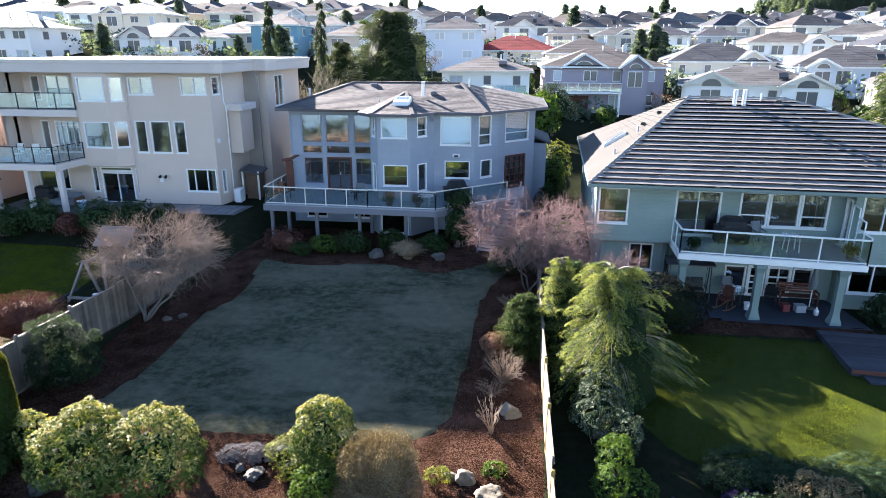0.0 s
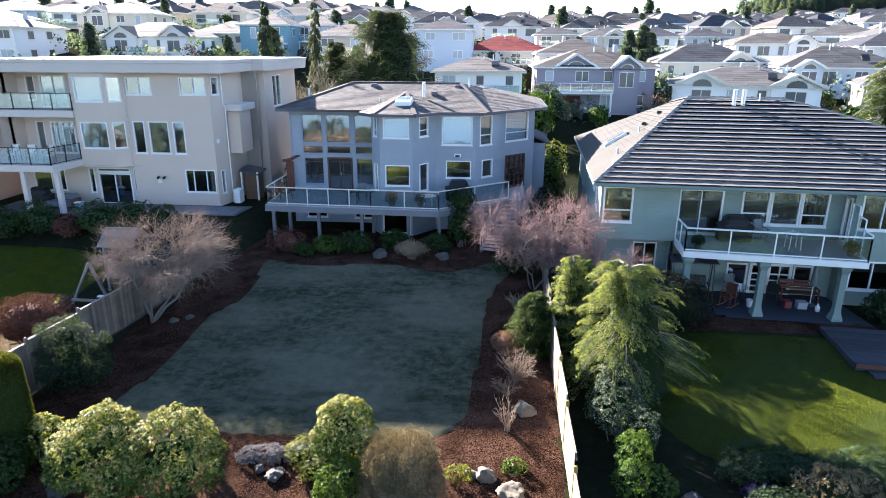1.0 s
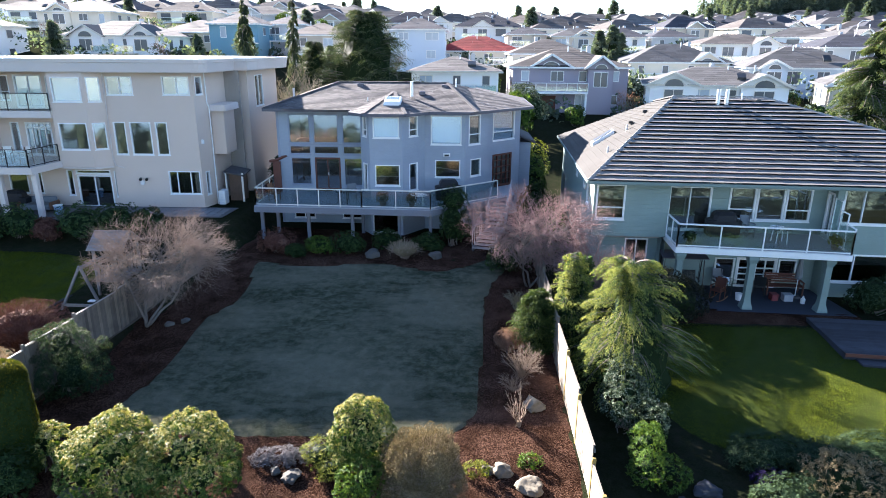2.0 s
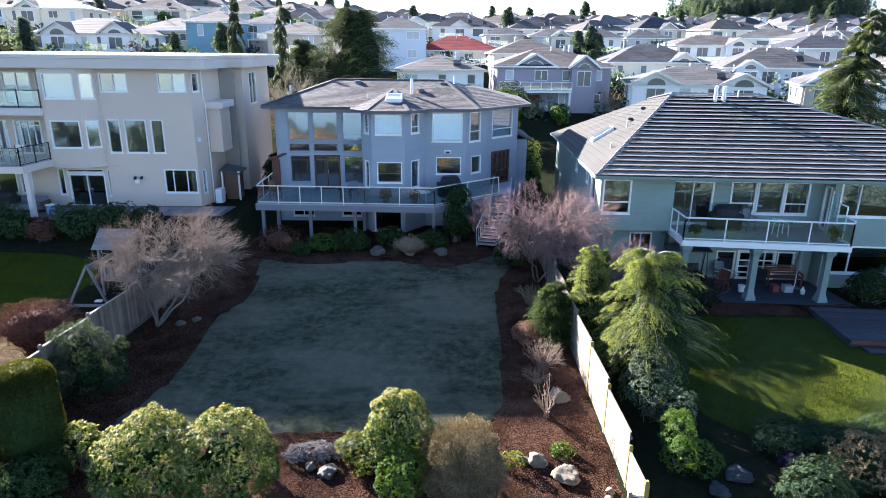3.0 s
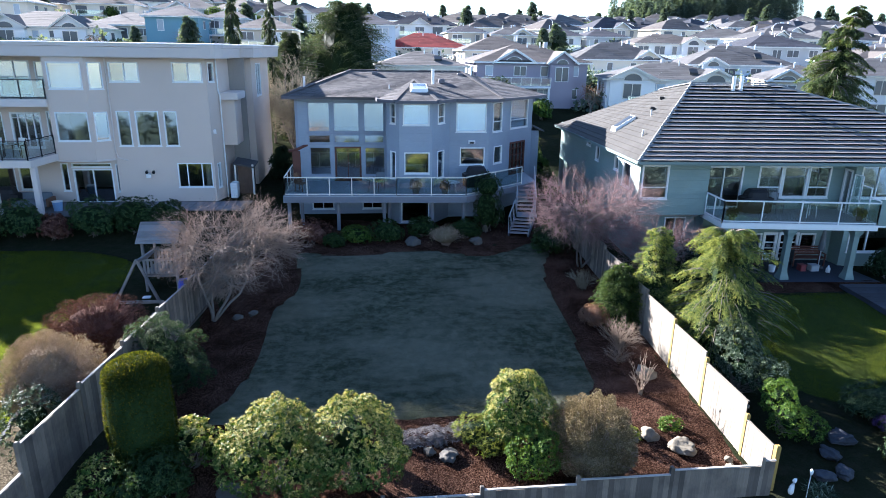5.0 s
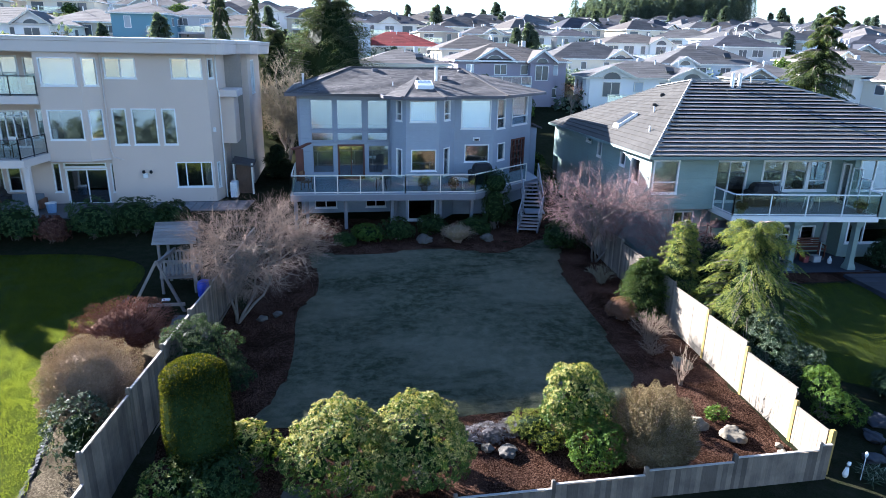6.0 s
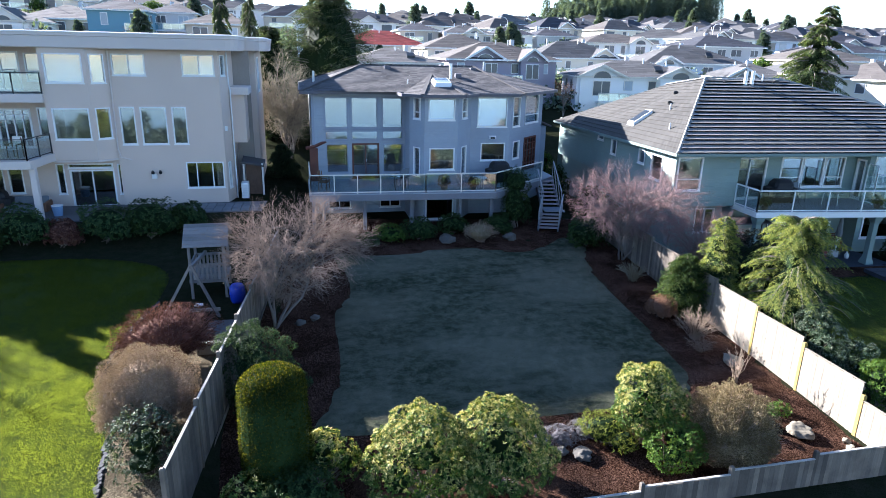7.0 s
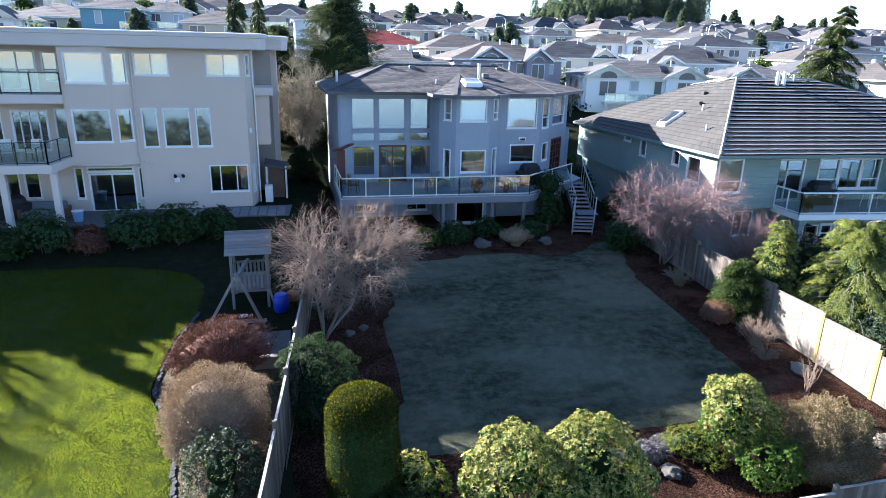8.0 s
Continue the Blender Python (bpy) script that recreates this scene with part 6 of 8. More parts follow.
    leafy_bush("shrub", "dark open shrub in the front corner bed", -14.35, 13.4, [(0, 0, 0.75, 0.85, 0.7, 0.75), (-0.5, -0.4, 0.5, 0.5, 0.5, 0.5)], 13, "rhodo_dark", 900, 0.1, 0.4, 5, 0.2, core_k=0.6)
    leafy_bush("shrub", "leafy shrub with painted sunlit upper leaves beside a dark open shrub", -13.85, 14.75, [(0, 0, 0.85, 0.65, 0.5, 0.6), (0.55, -0.1, 0.6, 0.4, 0.4, 0.5)], 14, "rhodo", 1100, 0.09, 0.45, 6, 0.3, clumps=35, clump_r=0.2)
    leafy_bush("heather_clump", "grey-violet heather clump among rocks", -7.25, 15.35, [(0, 0, 0.12, 0.55, 0.4, 0.3), (0.75, 0.15, 0.12, 0.45, 0.4, 0.28), (-0.65, -0.1, 0.1, 0.42, 0.38, 0.25)], 15, "grey", 700, 0.1, 0.2, 6, 1.0, low=-0.1, stem=False, core_k=0.5)
    leafy_bush("small_plant", "small yellow-green plant in lit mulch", -1.75, 14.9, [(0, 0, 0.22, 0.32, 0.26, 0.22), (0.2, -0.1, 0.3, 0.16, 0.15, 0.2)], 16, "yellow", 95, 0.1, 0.3, 5, 0.5, stem=False, core_k=0)
    leafy_bush("small_plant", "small green leafy plant in lit mulch", -0.1, 15.4, [(0, 0, 0.16, 0.32, 0.25, 0.2)], 17, "green", 46, 0.13, 0.3, 5, 0.5, stem=False, core_k=0)
    for i, (x, y, s) in enumerate([(-7.45, 14.8, 0.24), (-6.95, 14.6, 0.26), (-7.15, 15.2, 0.2), (-0.95, 15.0, 0.33), (-0.25, 14.4, 0.3), (0.25, 18.2, 0.36), (-6.85, 31.4, 0.45), (-3.6, 31.3, 0.42), (-12.6, 13.6, 0.42), (-14.3, 23.4, 0.24), (-13.8, 23.7, 0.2), (0.75, 13.55, 0.14), (0.85, 13.85, 0.12), (-1.35, 15.1, 0.2)]):
        # rocks of the sunny bed take the lightened copy
        if x > -1 and y < 19:
            boulder(x, y, s * 1.2, 100 + i, "tan angular garden rock in mulch, sunlight in its colour", mat=ROCK_LIT)
        else:
            boulder(x, y, s, 100 + i)
    for i, (x, y, s) in enumerate(BESIDE):
        # shade beyond the corner comes from the dark rock colour
        boulder(x, y, s, 140 + i, "boulder beyond the fence corner with shade in its blue-grey colour", 0.3, 0.6, ROCK_BLUE)
    leafy_bush("rust_bush", "small rounded rust-brown bush beside the lawn", -0.3, 21.9, [(0, 0, 0.45, 0.62, 0.6, 0.5)], 18, "rust", 900, 0.06, 0.3, 6, 0.4)
    twiggy_bush("dry_shrub", "tan leafless shrub in the fence-side bed", 0.0, 20.1, [(0, 0, 0.7, 0.8, 0.75, 0.62), (0.3, -0.4, 0.5, 0.6, 0.5, 0.5)], 19, "dry", None, 110, 0, r=0.0045, forks=14)
    twiggy_bush("dry_shrub", "tan leafless shrub in the fence-side bed", -0.35, 19.2, [(0, 0, 0.35, 0.6, 0.6, 0.35)], 20, "dry", None, 40, 0, r=0.0045, forks=12)
    twiggy_bush("rose_bush", "thin bare rose stems in the fence-side bed", -0.3, 17.2, [(0, 0, 0.85, 0.55, 0.5, 0.75)], 21, "dry", None, 15, 0, r=0.008, forks=9)
    twiggy_bush("dry_shrub", "small pale leafless shrub in dark mulch", 0.35, 25.4, [(0, 0, 0.5, 0.75, 0.7, 0.5)], 22, "straw", None, 50, 0, r=0.006, forks=9)
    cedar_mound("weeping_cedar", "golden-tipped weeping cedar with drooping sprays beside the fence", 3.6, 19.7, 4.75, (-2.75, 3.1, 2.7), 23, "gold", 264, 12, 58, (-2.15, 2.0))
    plume_conifer("golden_cypress", "young golden-tipped cypress behind the fence", 1.95, 21.9, 4.2, 1.05, 24, "gold", 230, 130, 0.09, 0.25, 0.4, 0.05, 0.05, (0, 0), None, 0.6, 0.06, 24, 0.2, 0.2, 0.4)
    conifer("dwarf_spruce", "dense dark green dwarf spruce at the fence", 0.75, 22.2, 2.4, 1.05, 25, "spruce", 220, 9, 7, 0.1, 0.5, 0.02, 0.1, hang=0.3, dense_core=0.6)
    conifer("slim_cypress", "slim dark upright cypress behind the fence", 2.5, 22.3, 3.9, 0.35, 26, "conifer", 110, 6, 5, -0.2, 0.4, 0.02, 0.1, hang=0.1, dense_core=0.5)
    leafy_bush("variegated_shrub", "silver-green shrub along the far side of the fence", 3.0, 17.3, [(0, 0.2, 1.15, 0.7, 0.9, 0.85), (-0.35, -0.6, 1.0, 0.5, 0.55, 0.6), (0.55, -0.9, 0.7, 0.6, 0.6, 0.65), (0.2, 0.9, 1.5, 0.5, 0.5, 0.6)], 27, "white", 3600, 0.07, 0.35, 6, 0.5, clumps=70, clump_r=0.2)
    leafy_bush("leafy_shrub", "leafy green shrub with yellowish tips by the fence", 3.1, 15.0, [(0, 0.2, 0.9, 0.5, 0.6, 0.65), (-0.15, -0.55, 0.65, 0.45, 0.5, 0.55), (0.5, -0.4, 0.4, 0.5, 0.5, 0.45)], 28, "green", 2200, 0.07, 0.4, 6, 0.2, clumps=50, clump_r=0.18)
    leafy_bush("dark_shrub", "dark green shrub in the deep shade of the fence", 5.9, 13.0, [(0, 0, 0.5, 0.8, 0.75, 0.6), (0.7, 0.8, 0.4, 0.65, 0.65, 0.5)], 29, "conifer_dark", 1100, 0.1, 0.4, 6, 0.2)
    leafy_bush("dark_shrub", "rounded evergreen beside the sage house patio, shade in its leaf colour", 6.55, 24.6, [(0, 0, 1.15, 1.6, 1.3, 1.35), (-1.4, 0.3, 1.0, 1.3, 1.2, 1.3)], 30, "black", 2600, 0.09, 0.4, 6, 0.2)
    leafy_bush("dark_shrub", "dark clipped evergreen below the sage house windows", 16.1, 26.3, [(0, 0, 0.8, 1.2, 1.0, 0.95), (1.6, 0, 0.75, 1.1, 0.9, 0.9)], 31, "conifer_dark", 1300, 0.09, 0.4, 6, 0.2)
    for i, (x, y, s) in enumerate([(6.6, 15.6, 1.0), (8.3, 15.4, 1.1), (9.9, 15.5, 1.2), (11.8, 15.0, 1.1), (7.6, 14.0, 0.9), (9.2, 13.6, 1.0)]):
        leafy_bush("juniper", "low spreading dark green juniper at the lawn's edge", x, y, [(0, 0, 0.35, 1.1 * s, 0.9 * s, 0.5), (0.6, 0.2, 0.3, 0.8 * s, 0.8 * s, 0.42)], 40 + i, "conifer_dark" if i != 3 else "conifer", 700, 0.16, 0.16, 6, 0.5, 1.2, "junipers", low=-0.1, stem=False)
    leafy_bush("maple_shrub", "rust and green feathery shrub catching sun", 8.0, 14.0, [(0, 0, 0.75, 0.95, 0.85, 0.75)], 50, "olive", 1600, 0.075, 0.3, 6, 0.3, clumps=40, clump_r=0.2)
    leafy_bush("violet_heather", "violet heather in deep shade", 6.4, 14.6, [(0, 0, 0.25, 0.6, 0.45, 0.35)], 51, "violet", 400, 0.06, 0.3, 6, 0.8, low=-0.1, stem=False)
    bare_tree("bare_tree", "spreading leafless tree with pale twigs beside the fence", -15.3, 23.3, 4, (0.9, 0.3, 3.0), (2.75, 2.5, 1.55), 60, "brown", BARK, 52, 12, 11, 0.06, (0.1, -0.05, 0.16), 1.15)
    bare_tree("bare_tree", "leafless tree with pinkish twigs by the fence", 0.9, 27.9, 3, (0.4, -0.3, 3.1), (3.3, 2.6, 1.6), 61, "pink", BARK, 54, 11, 11, 0.054, (0.05, 0, 0.14), 1.1)
    bare_tree("bare_tree", "low leafless shrub tree with pink twigs behind the fence", 3.6, 26.0, 4, (0.3, 0, 2.1), (2.3, 1.6, 1.15), 62, "pink", BARK, 54, 12, 12, 0.046, (0, 0, 0.4))
    # bed under the deck
    shrubs = [(-12.2, 31.9, "red", 1.0, "rounded dark brown shrub in front of the deck"), (-9.85, 31.8, "green", 0.75, "bright green leafy shrub in front of the deck"), (-8.3, 31.9, "rhodo_dark", 0.95, "dull green shrub in front of the deck"), (-6.3, 32.7, "rhodo_dark", 0.85, "dark green shrub under the deck edge"), (-11.0, 31.3, "rhodo_dark", 0.55, "low dark shrub in front of the deck"), (-4.0, 32.3, "rhodo_dark", 0.8, "dark green shrub under the deck edge")]
    for i, (x, y, m, s, lab) in enumerate(shrubs):
        leafy_bush("shrub", lab, x, y, [(0, 0, 0.55 * s, 0.95 * s, 0.7 * s, 0.65 * s), (0.4 * s, -0.2, 0.45 * s, 0.6 * s, 0.5 * s, 0.5 * s)], 70 + i, m, 500, 0.1, 0.4, 6, 0.3, group="deck shrubs")
    twiggy_bush("dry_shrub", "tan twiggy shrub in front of the deck", -5.2, 31.2, [(0, 0, 0.5, 0.9, 0.6, 0.55)], 77, "tan", "tan", 260, 900, 0.05, 0.007)
    leafy_bush("climber", "dark evergreen climber grown up over the deck rail", -2.75, 33.2, [(0, 0, 1.3, 0.75, 0.7, 1.35), (0.1, 0.2, 2.5, 0.8, 0.7, 0.75), (0.3, 0.4, 0.8, 0.8, 0.7, 0.8)], 78, "rhodo_dark", 1300, 0.09, 0.35, 6, 0.3)
    leafy_bush("shrub", "dark evergreen shrub at the foot of the pink tree", 0.1, 30.0, [(0, 0, 0.6, 1.1, 1.0, 0.75), (0.6, 1.2, 0.6, 0.9, 0.8, 0.7)], 79, "rhodo_dark", 800, 0.1, 0.4, 6, 0.2)
    # bank below the taupe house
    for i, (x, y, m, s) in enumerate([(-26.6, 32.4, "conifer", 1.15), (-28.6, 31.8, "rhodo_dark", 1.2), (-23.1, 32.4, "conifer", 1.2), (-21.2, 32.6, "rhodo_dark", 1.25), (-19.6, 32.9, "rhodo_dark", 0.9), (-30.8, 31.8, "conifer", 1.0), (-24.9, 32.2, "red", 0.8)]):
        leafy_bush("bank_shrub", "rounded evergreen shrub on the bank below the terrace", x, y, [(0, 0, 0.7 * s, 1.0 * s, 0.85 * s, 0.8 * s), (0.5 * s, -0.3, 0.55 * s, 0.7 * s, 0.6 * s, 0.6 * s)], 90 + i, m, 700, 0.12, 0.4, 6, 0.25, group="bank shrubs")
    # between and behind the houses
    bare_tree("bare_tree", "tall straw-coloured leafless tree between the houses", -14.9, 50.5, 6, (0.2, 0, 4.6), (2.6, 2.3, 3.5), 110, "straw", BARK, 70, 11, 9, 0.1, (0, 0, 0.5))
    conifer("side_yard_shrub", "dark evergreen in the narrow side yard", -15.2, 44.5, 2.2, 1.0, 111, "conifer_dark", 90, 8, 6, 0.1, 0.5, 0.02, 0.16, dense_core=0.6)
    for i, (x, y, s, m) in enumerate([(3.0, 47.5, 1.3, "green"), (2.4, 40.0, 1.0, "rhodo_dark"), (3.0, 36.0, 1.1, "rhodo_dark"), (2.6, 43.5, 1.2, "green"), (3.4, 50.5, 1.6, "yellow"), (2.9, 33.5, 1.0, "green")]):
        leafy_bush("side_shrub", "evergreen shrub between the two houses", x, y, [(0, 0, 0.9 * s, 0.85 * s, 0.9 * s, 1.0 * s), (0.2, 0.4, 1.5 * s, 0.6 * s, 0.6 * s, 0.6 * s)], 120 + i, m, 450, 0.14, 0.4, 6, 0.25, group="side shrubs")


garden_plants()


def grass_blades(name, label, inside, box, count, seed, mat, length, width):
    """Standing grass blades over a lawn, leaning every way."""
    rng = np.random.default_rng(seed)
    x, y = rng.uniform(box[0], box[1], count), rng.uniform(box[2], box[3], count)
    ways, turns = rng.normal(size=(12, 2)) * np.repeat((0.5, 1.3, 3.4), 4)[:, None], rng.uniform(0, 6.28, 12)
    tuft = np.clip((np.sin(np.stack([x, y], -1) @ ways.T + turns) * np.repeat((0.5, 0.4, 0.3), 4)).sum(-1) * 0.7, -1, 1)
    pts = [Vector(p) for p in inside]
    hit = np.zeros(count, bool)
    for p, q in zip(pts, pts[1:] + pts[:1]):
        if p.y != q.y:
            hit ^= ((p.y > y) != (q.y > y)) & (x < (q.x - p.x) * (y - p.y) / (q.y - p.y) + p.x)
    keep = hit & (rng.random(count) < 0.75 + 0.35 * tuft)
    x, y, tuft = x[keep], y[keep], tuft[keep]
    z = np.array([ground_z(a, b) + 0.035 for a, b in zip(x, y)])
    p = np.stack([x, y, z], -1)
    d = unit(rng.normal(size=p.shape) * np.array([0.55, 0.55, 0.15]) + np.array([0, 0, 0.9]))
    v = blades(p, d, unit(rng.normal(size=p.shape) + np.array([0.01, 0, 0])), length * rng.uniform(0.5, 1.3, len(p)) * (1 + 0.3 * tuft), width)
    g = part(name, leaf_mesh(name, v), LEAF[mat], None)
    tagged(g, label, "grass", "", "stuff")


LEAF["lush"] = leaf_mat("grass_blade_lush", (0.064, 0.09, 0.024), (0.10, 0.13, 0.03), (0.135, 0.16, 0.036), 0.6, 0.88, 0.0)
LEAF["worn"] = leaf_mat("grass_blade_worn", (0.025, 0.036, 0.021), (0.062, 0.078, 0.045), (0.13, 0.12, 0.085), 0.7, 0.3)
grass_blades("lush_grass", "lush green grass blades of the lawn below the taupe house", curve_through(LEFT_EDGE, 4), (-30, -18.8, 10.5, 31), 600000, 400, "lush", 0.046, 0.010)
grass_blades("side_grass", "green grass blades of the lawn below the sage house", curve_through(RIGHT_EDGE, 4), (4, 24, 14, 25), 320000, 401, "lush", 0.046, 0.010)
grass_blades("worn_grass", "short worn grass blades of the shaded lawn", curve_through(LAWN_EDGE, 4), (-14.2, 0.4, 16, 31.5), 90000, 402, "worn", 0.035, 0.009)


def big_trees():
    conifer("fir_tree", "large dense dark green conifer behind the houses", -11.2, 60.0, 12.6, 5.5, 130, "fir", 360, 13, 11, 0.05, 0.5, 0.02, 0.18, hang=0.35, width=0.26, dense_core=0.72)
    conifer("fir_tree", "smaller dark conifer beside a large one", -16.3, 61.5, 9.7, 3.2, 131, "fir", 240, 11, 9, 0.1, 0.6, 0.02, 0.17, hang=0.35, width=0.26, dense_core=0.65)
    plume_conifer("weeping_cypress", "tall thin drooping cypress behind the flat roof", -19.3, 50.5, 13.4, 1.35, 132, "fir", 90, 110, 0.3, 0.22, 0.6, 1.3, 0.1, (0.35, 0), None, 0.2, 0.15, 22, 0.14, 1.6, 1.2)
    plume_conifer("weeping_cypress", "tall thin drooping cypress behind the flat roof", -17.9, 60.0, 14.2, 1.2, 133, "fir", 80, 100, 0.3, 0.22, 0.6, 1.3, 0.1, (0.2, 0), None, 0.2, 0.14, 20, 0.14, 1.6, 1.2)
    plume_conifer("deodar_cedar", "tall graceful cedar with a nodding tip beyond the tiled roof", 26.3, 46.5, 13.8, 5.0, 134, "deodar", 320, 300, 0.2, 0.2, 0.85, 0.22, 0.06, (1.1, 0), -0.2, 0.3, 0.2, 17, 0.1, 0.7, 0.8)
    conifer("side_conifer", "pointed dark conifer beside the neighbouring house", -34.35, 35.4, 7.5, 1.4, 136, "conifer_dark", 150, 8, 7, 0.1, 0.8, 0.03, 0.17, hang=0.3, dense_core=0.6, group="side conifers")
    # added out of view, only to narrow the lit patch of the lush lawn
    conifer("side_conifer", "unseen shorter conifer added to widen the shadow on the lawn", -33.3, 35.7, 6.3, 1.15, 138, "conifer_dark", 120, 8, 7, 0.1, 0.8, 0.03, 0.17, hang=0.3, dense_core=0.6, group="side conifers")
    bare_tree("side_tree", "leafless upright tree beside the neighbouring house", -38.8, 34.6, 4, (0.2, 0, 5.4), (3.0, 1.8, 2.8), 137, "grey", BARK, 60, 8, 4, 0.22, (0, 0, 0.9), 1.0)
    leafy_bush("flowering_tree", "small round tree with pale blossom by the purple house", 4.0, 66.0, [(0, 0, 3.2, 1.9, 1.8, 1.8), (0.8, 0, 2.6, 1.6, 1.5, 1.6)], 135, "white", 1500, 0.16, 0.4, 6, 0.2, category="tree")


big_trees()


# ---- fences and garden things ----
def board_run(fence, a, b, tops, bottom, material, cap_m=None, board=0.143, thick=0.02, face=1, cap=True, gap=0.0014):
    """A panel of upright boards from a to b, level at the top, with rails behind and a cap on top."""
    a, b = Vector((*a, 0)), Vector((*b, 0))
    d = (b - a).normalized()
    nrm = Vector((d.y, -d.x, 0)) * face
    n = max(1, round((b - a).length / board))
    w = (b - a).length / n
    for i in range(n):
        p, q = a + d * (w * i + gap), a + d * (w * (i + 1) - gap)
        lift = random.uniform(-0.012, 0.012)
        o = nrm * random.uniform(0.0, 0.006)
        g = Geo().loft([[v + o + s * nrm * thick + Vector((0, 0, z)) for v, s in ((p, 1), (q, 1), (q, 0), (p, 0))] for z in (bottom(p.x, p.y), tops + lift)])
        part("board", g, material, fence)
    for z in (tops - 0.15, bottom(a.x, a.y) * 0.5 + bottom(b.x, b.y) * 0.5 + 0.3):
        part("rail", Geo().beam(a - nrm * 0.03 + Vector((0, 0, z)), b - nrm * 0.03 + Vector((0, 0, z)), 0.04, 0.09), material, fence)
    if cap:
        part("cap_rail", Geo().beam(a + nrm * 0.005 + Vector((0, 0, tops + 0.03)), b + nrm * 0.005 + Vector((0, 0, tops + 0.03)), 0.06, 0.025), cap_m or material, fence)


def post(fence, x, y, z0, z1, material, w=0.1):
    g = Geo().loft([[(x - k, y - k, z), (x + k, y - k, z), (x + k, y + k, z), (x - k, y + k, z)] for k, z in ((w / 2, z0), (w / 2, z1 - 0.03), (w / 2 - 0.02, z1))])
    part("post", g, material, fence)


def fences():
    low = lambda x, y: ground_z(x, y) + 0.02
    f = thing("board_fence", "pale sunlit board fence with stepped panels and yellowish posts", "fence", (0, 0, 0))
    ys = [12.75, 14.07, 16.45, 18.72, 21.1, 23.5, 25.9, 28.3, 30.7, 33.1]
    tops = [-0.06, 0.46, 0.77, 0.95, 1.1, 1.22, 1.36, 1.5, 1.65]
    ghost = lambda x, y: ground_z(1.1, y) + 0.02
    for y0, y1, t in zip(ys, ys[1:], tops):
        x0, x1 = 1.36 + max(0, y0 - 22) * 0.03, 1.36 + max(0, y1 - 22) * 0.03
        board_run(f, (x0, y1 - 0.05), (x0, y0 + 0.05), t, ghost, FENCE_SUN if y0 < 22 else FENCE_GREY, gap=0.0018)
        post(f, x0 + 0.012, y1, ground_z(1.1, y1) - 0.1, t + 0.2, NEW_WOOD if y1 < 20 else FENCE_GREY, 0.11)
    post(f, 1.36, 12.66, -1.6, 0.08, NEW_WOOD, 0.12)
    g = thing("board_fence", "weathered grey board fence with a capping rail along the front", "fence", (0, 0, 0))
    xs = [1.3, 0.92, -1.5, -3.93, -6.36, -8.8, -11.2, -13.65, -16.9]
    for x0, x1 in zip(xs, xs[1:]):
        t = -0.33 + 0.053 * (x1 + 0.3)
        t = max(t, -0.85)
        board_run(g, (x1 + 0.05, 12.5), (x0 - 0.05, 12.5), t, lambda x, y: ground_z(x, 12.3) - 0.25, FENCE_GREY, CAP_PALE)
        post(g, x1, 12.53, -1.9, t + 0.12, FENCE_GREY)
    k = thing("board_fence", "weathered grey board fence between the two lawns", "fence", (0, 0, 0))
    ys = [10.7, 13.0, 15.55, 17.9, 20.3, 22.7, 25.1, 27.5, 29.6]
    for i, (y0, y1) in enumerate(zip(ys, ys[1:])):
        t = 0.89 + 0.036 * (y0 - 13.0) if y0 > 12 else 0.2
        a, b = Vector((left_line(y0) + 0.06, y0, ground_z(left_line(y0) + 0.5, y0) + 0.09)), Vector((left_line(y1) + 0.06, y1, ground_z(left_line(y1) + 0.5, y1) + 0.09))
        part("gravel_board", Geo().beam(a, b, 0.04, 0.22), FENCE_GREY, k)
        board_run(k, (left_line(y0 + 0.05), y0 + 0.05), (left_line(y1 - 0.05), y1 - 0.05), t, lambda x, y: ground_z(x + 0.5, y) + 0.02, FENCE_GREY, CAP_PALE, face=1)
        post(k, left_line(y0), y0, -1.2, t + 0.13, FENCE_GREY)


fences()


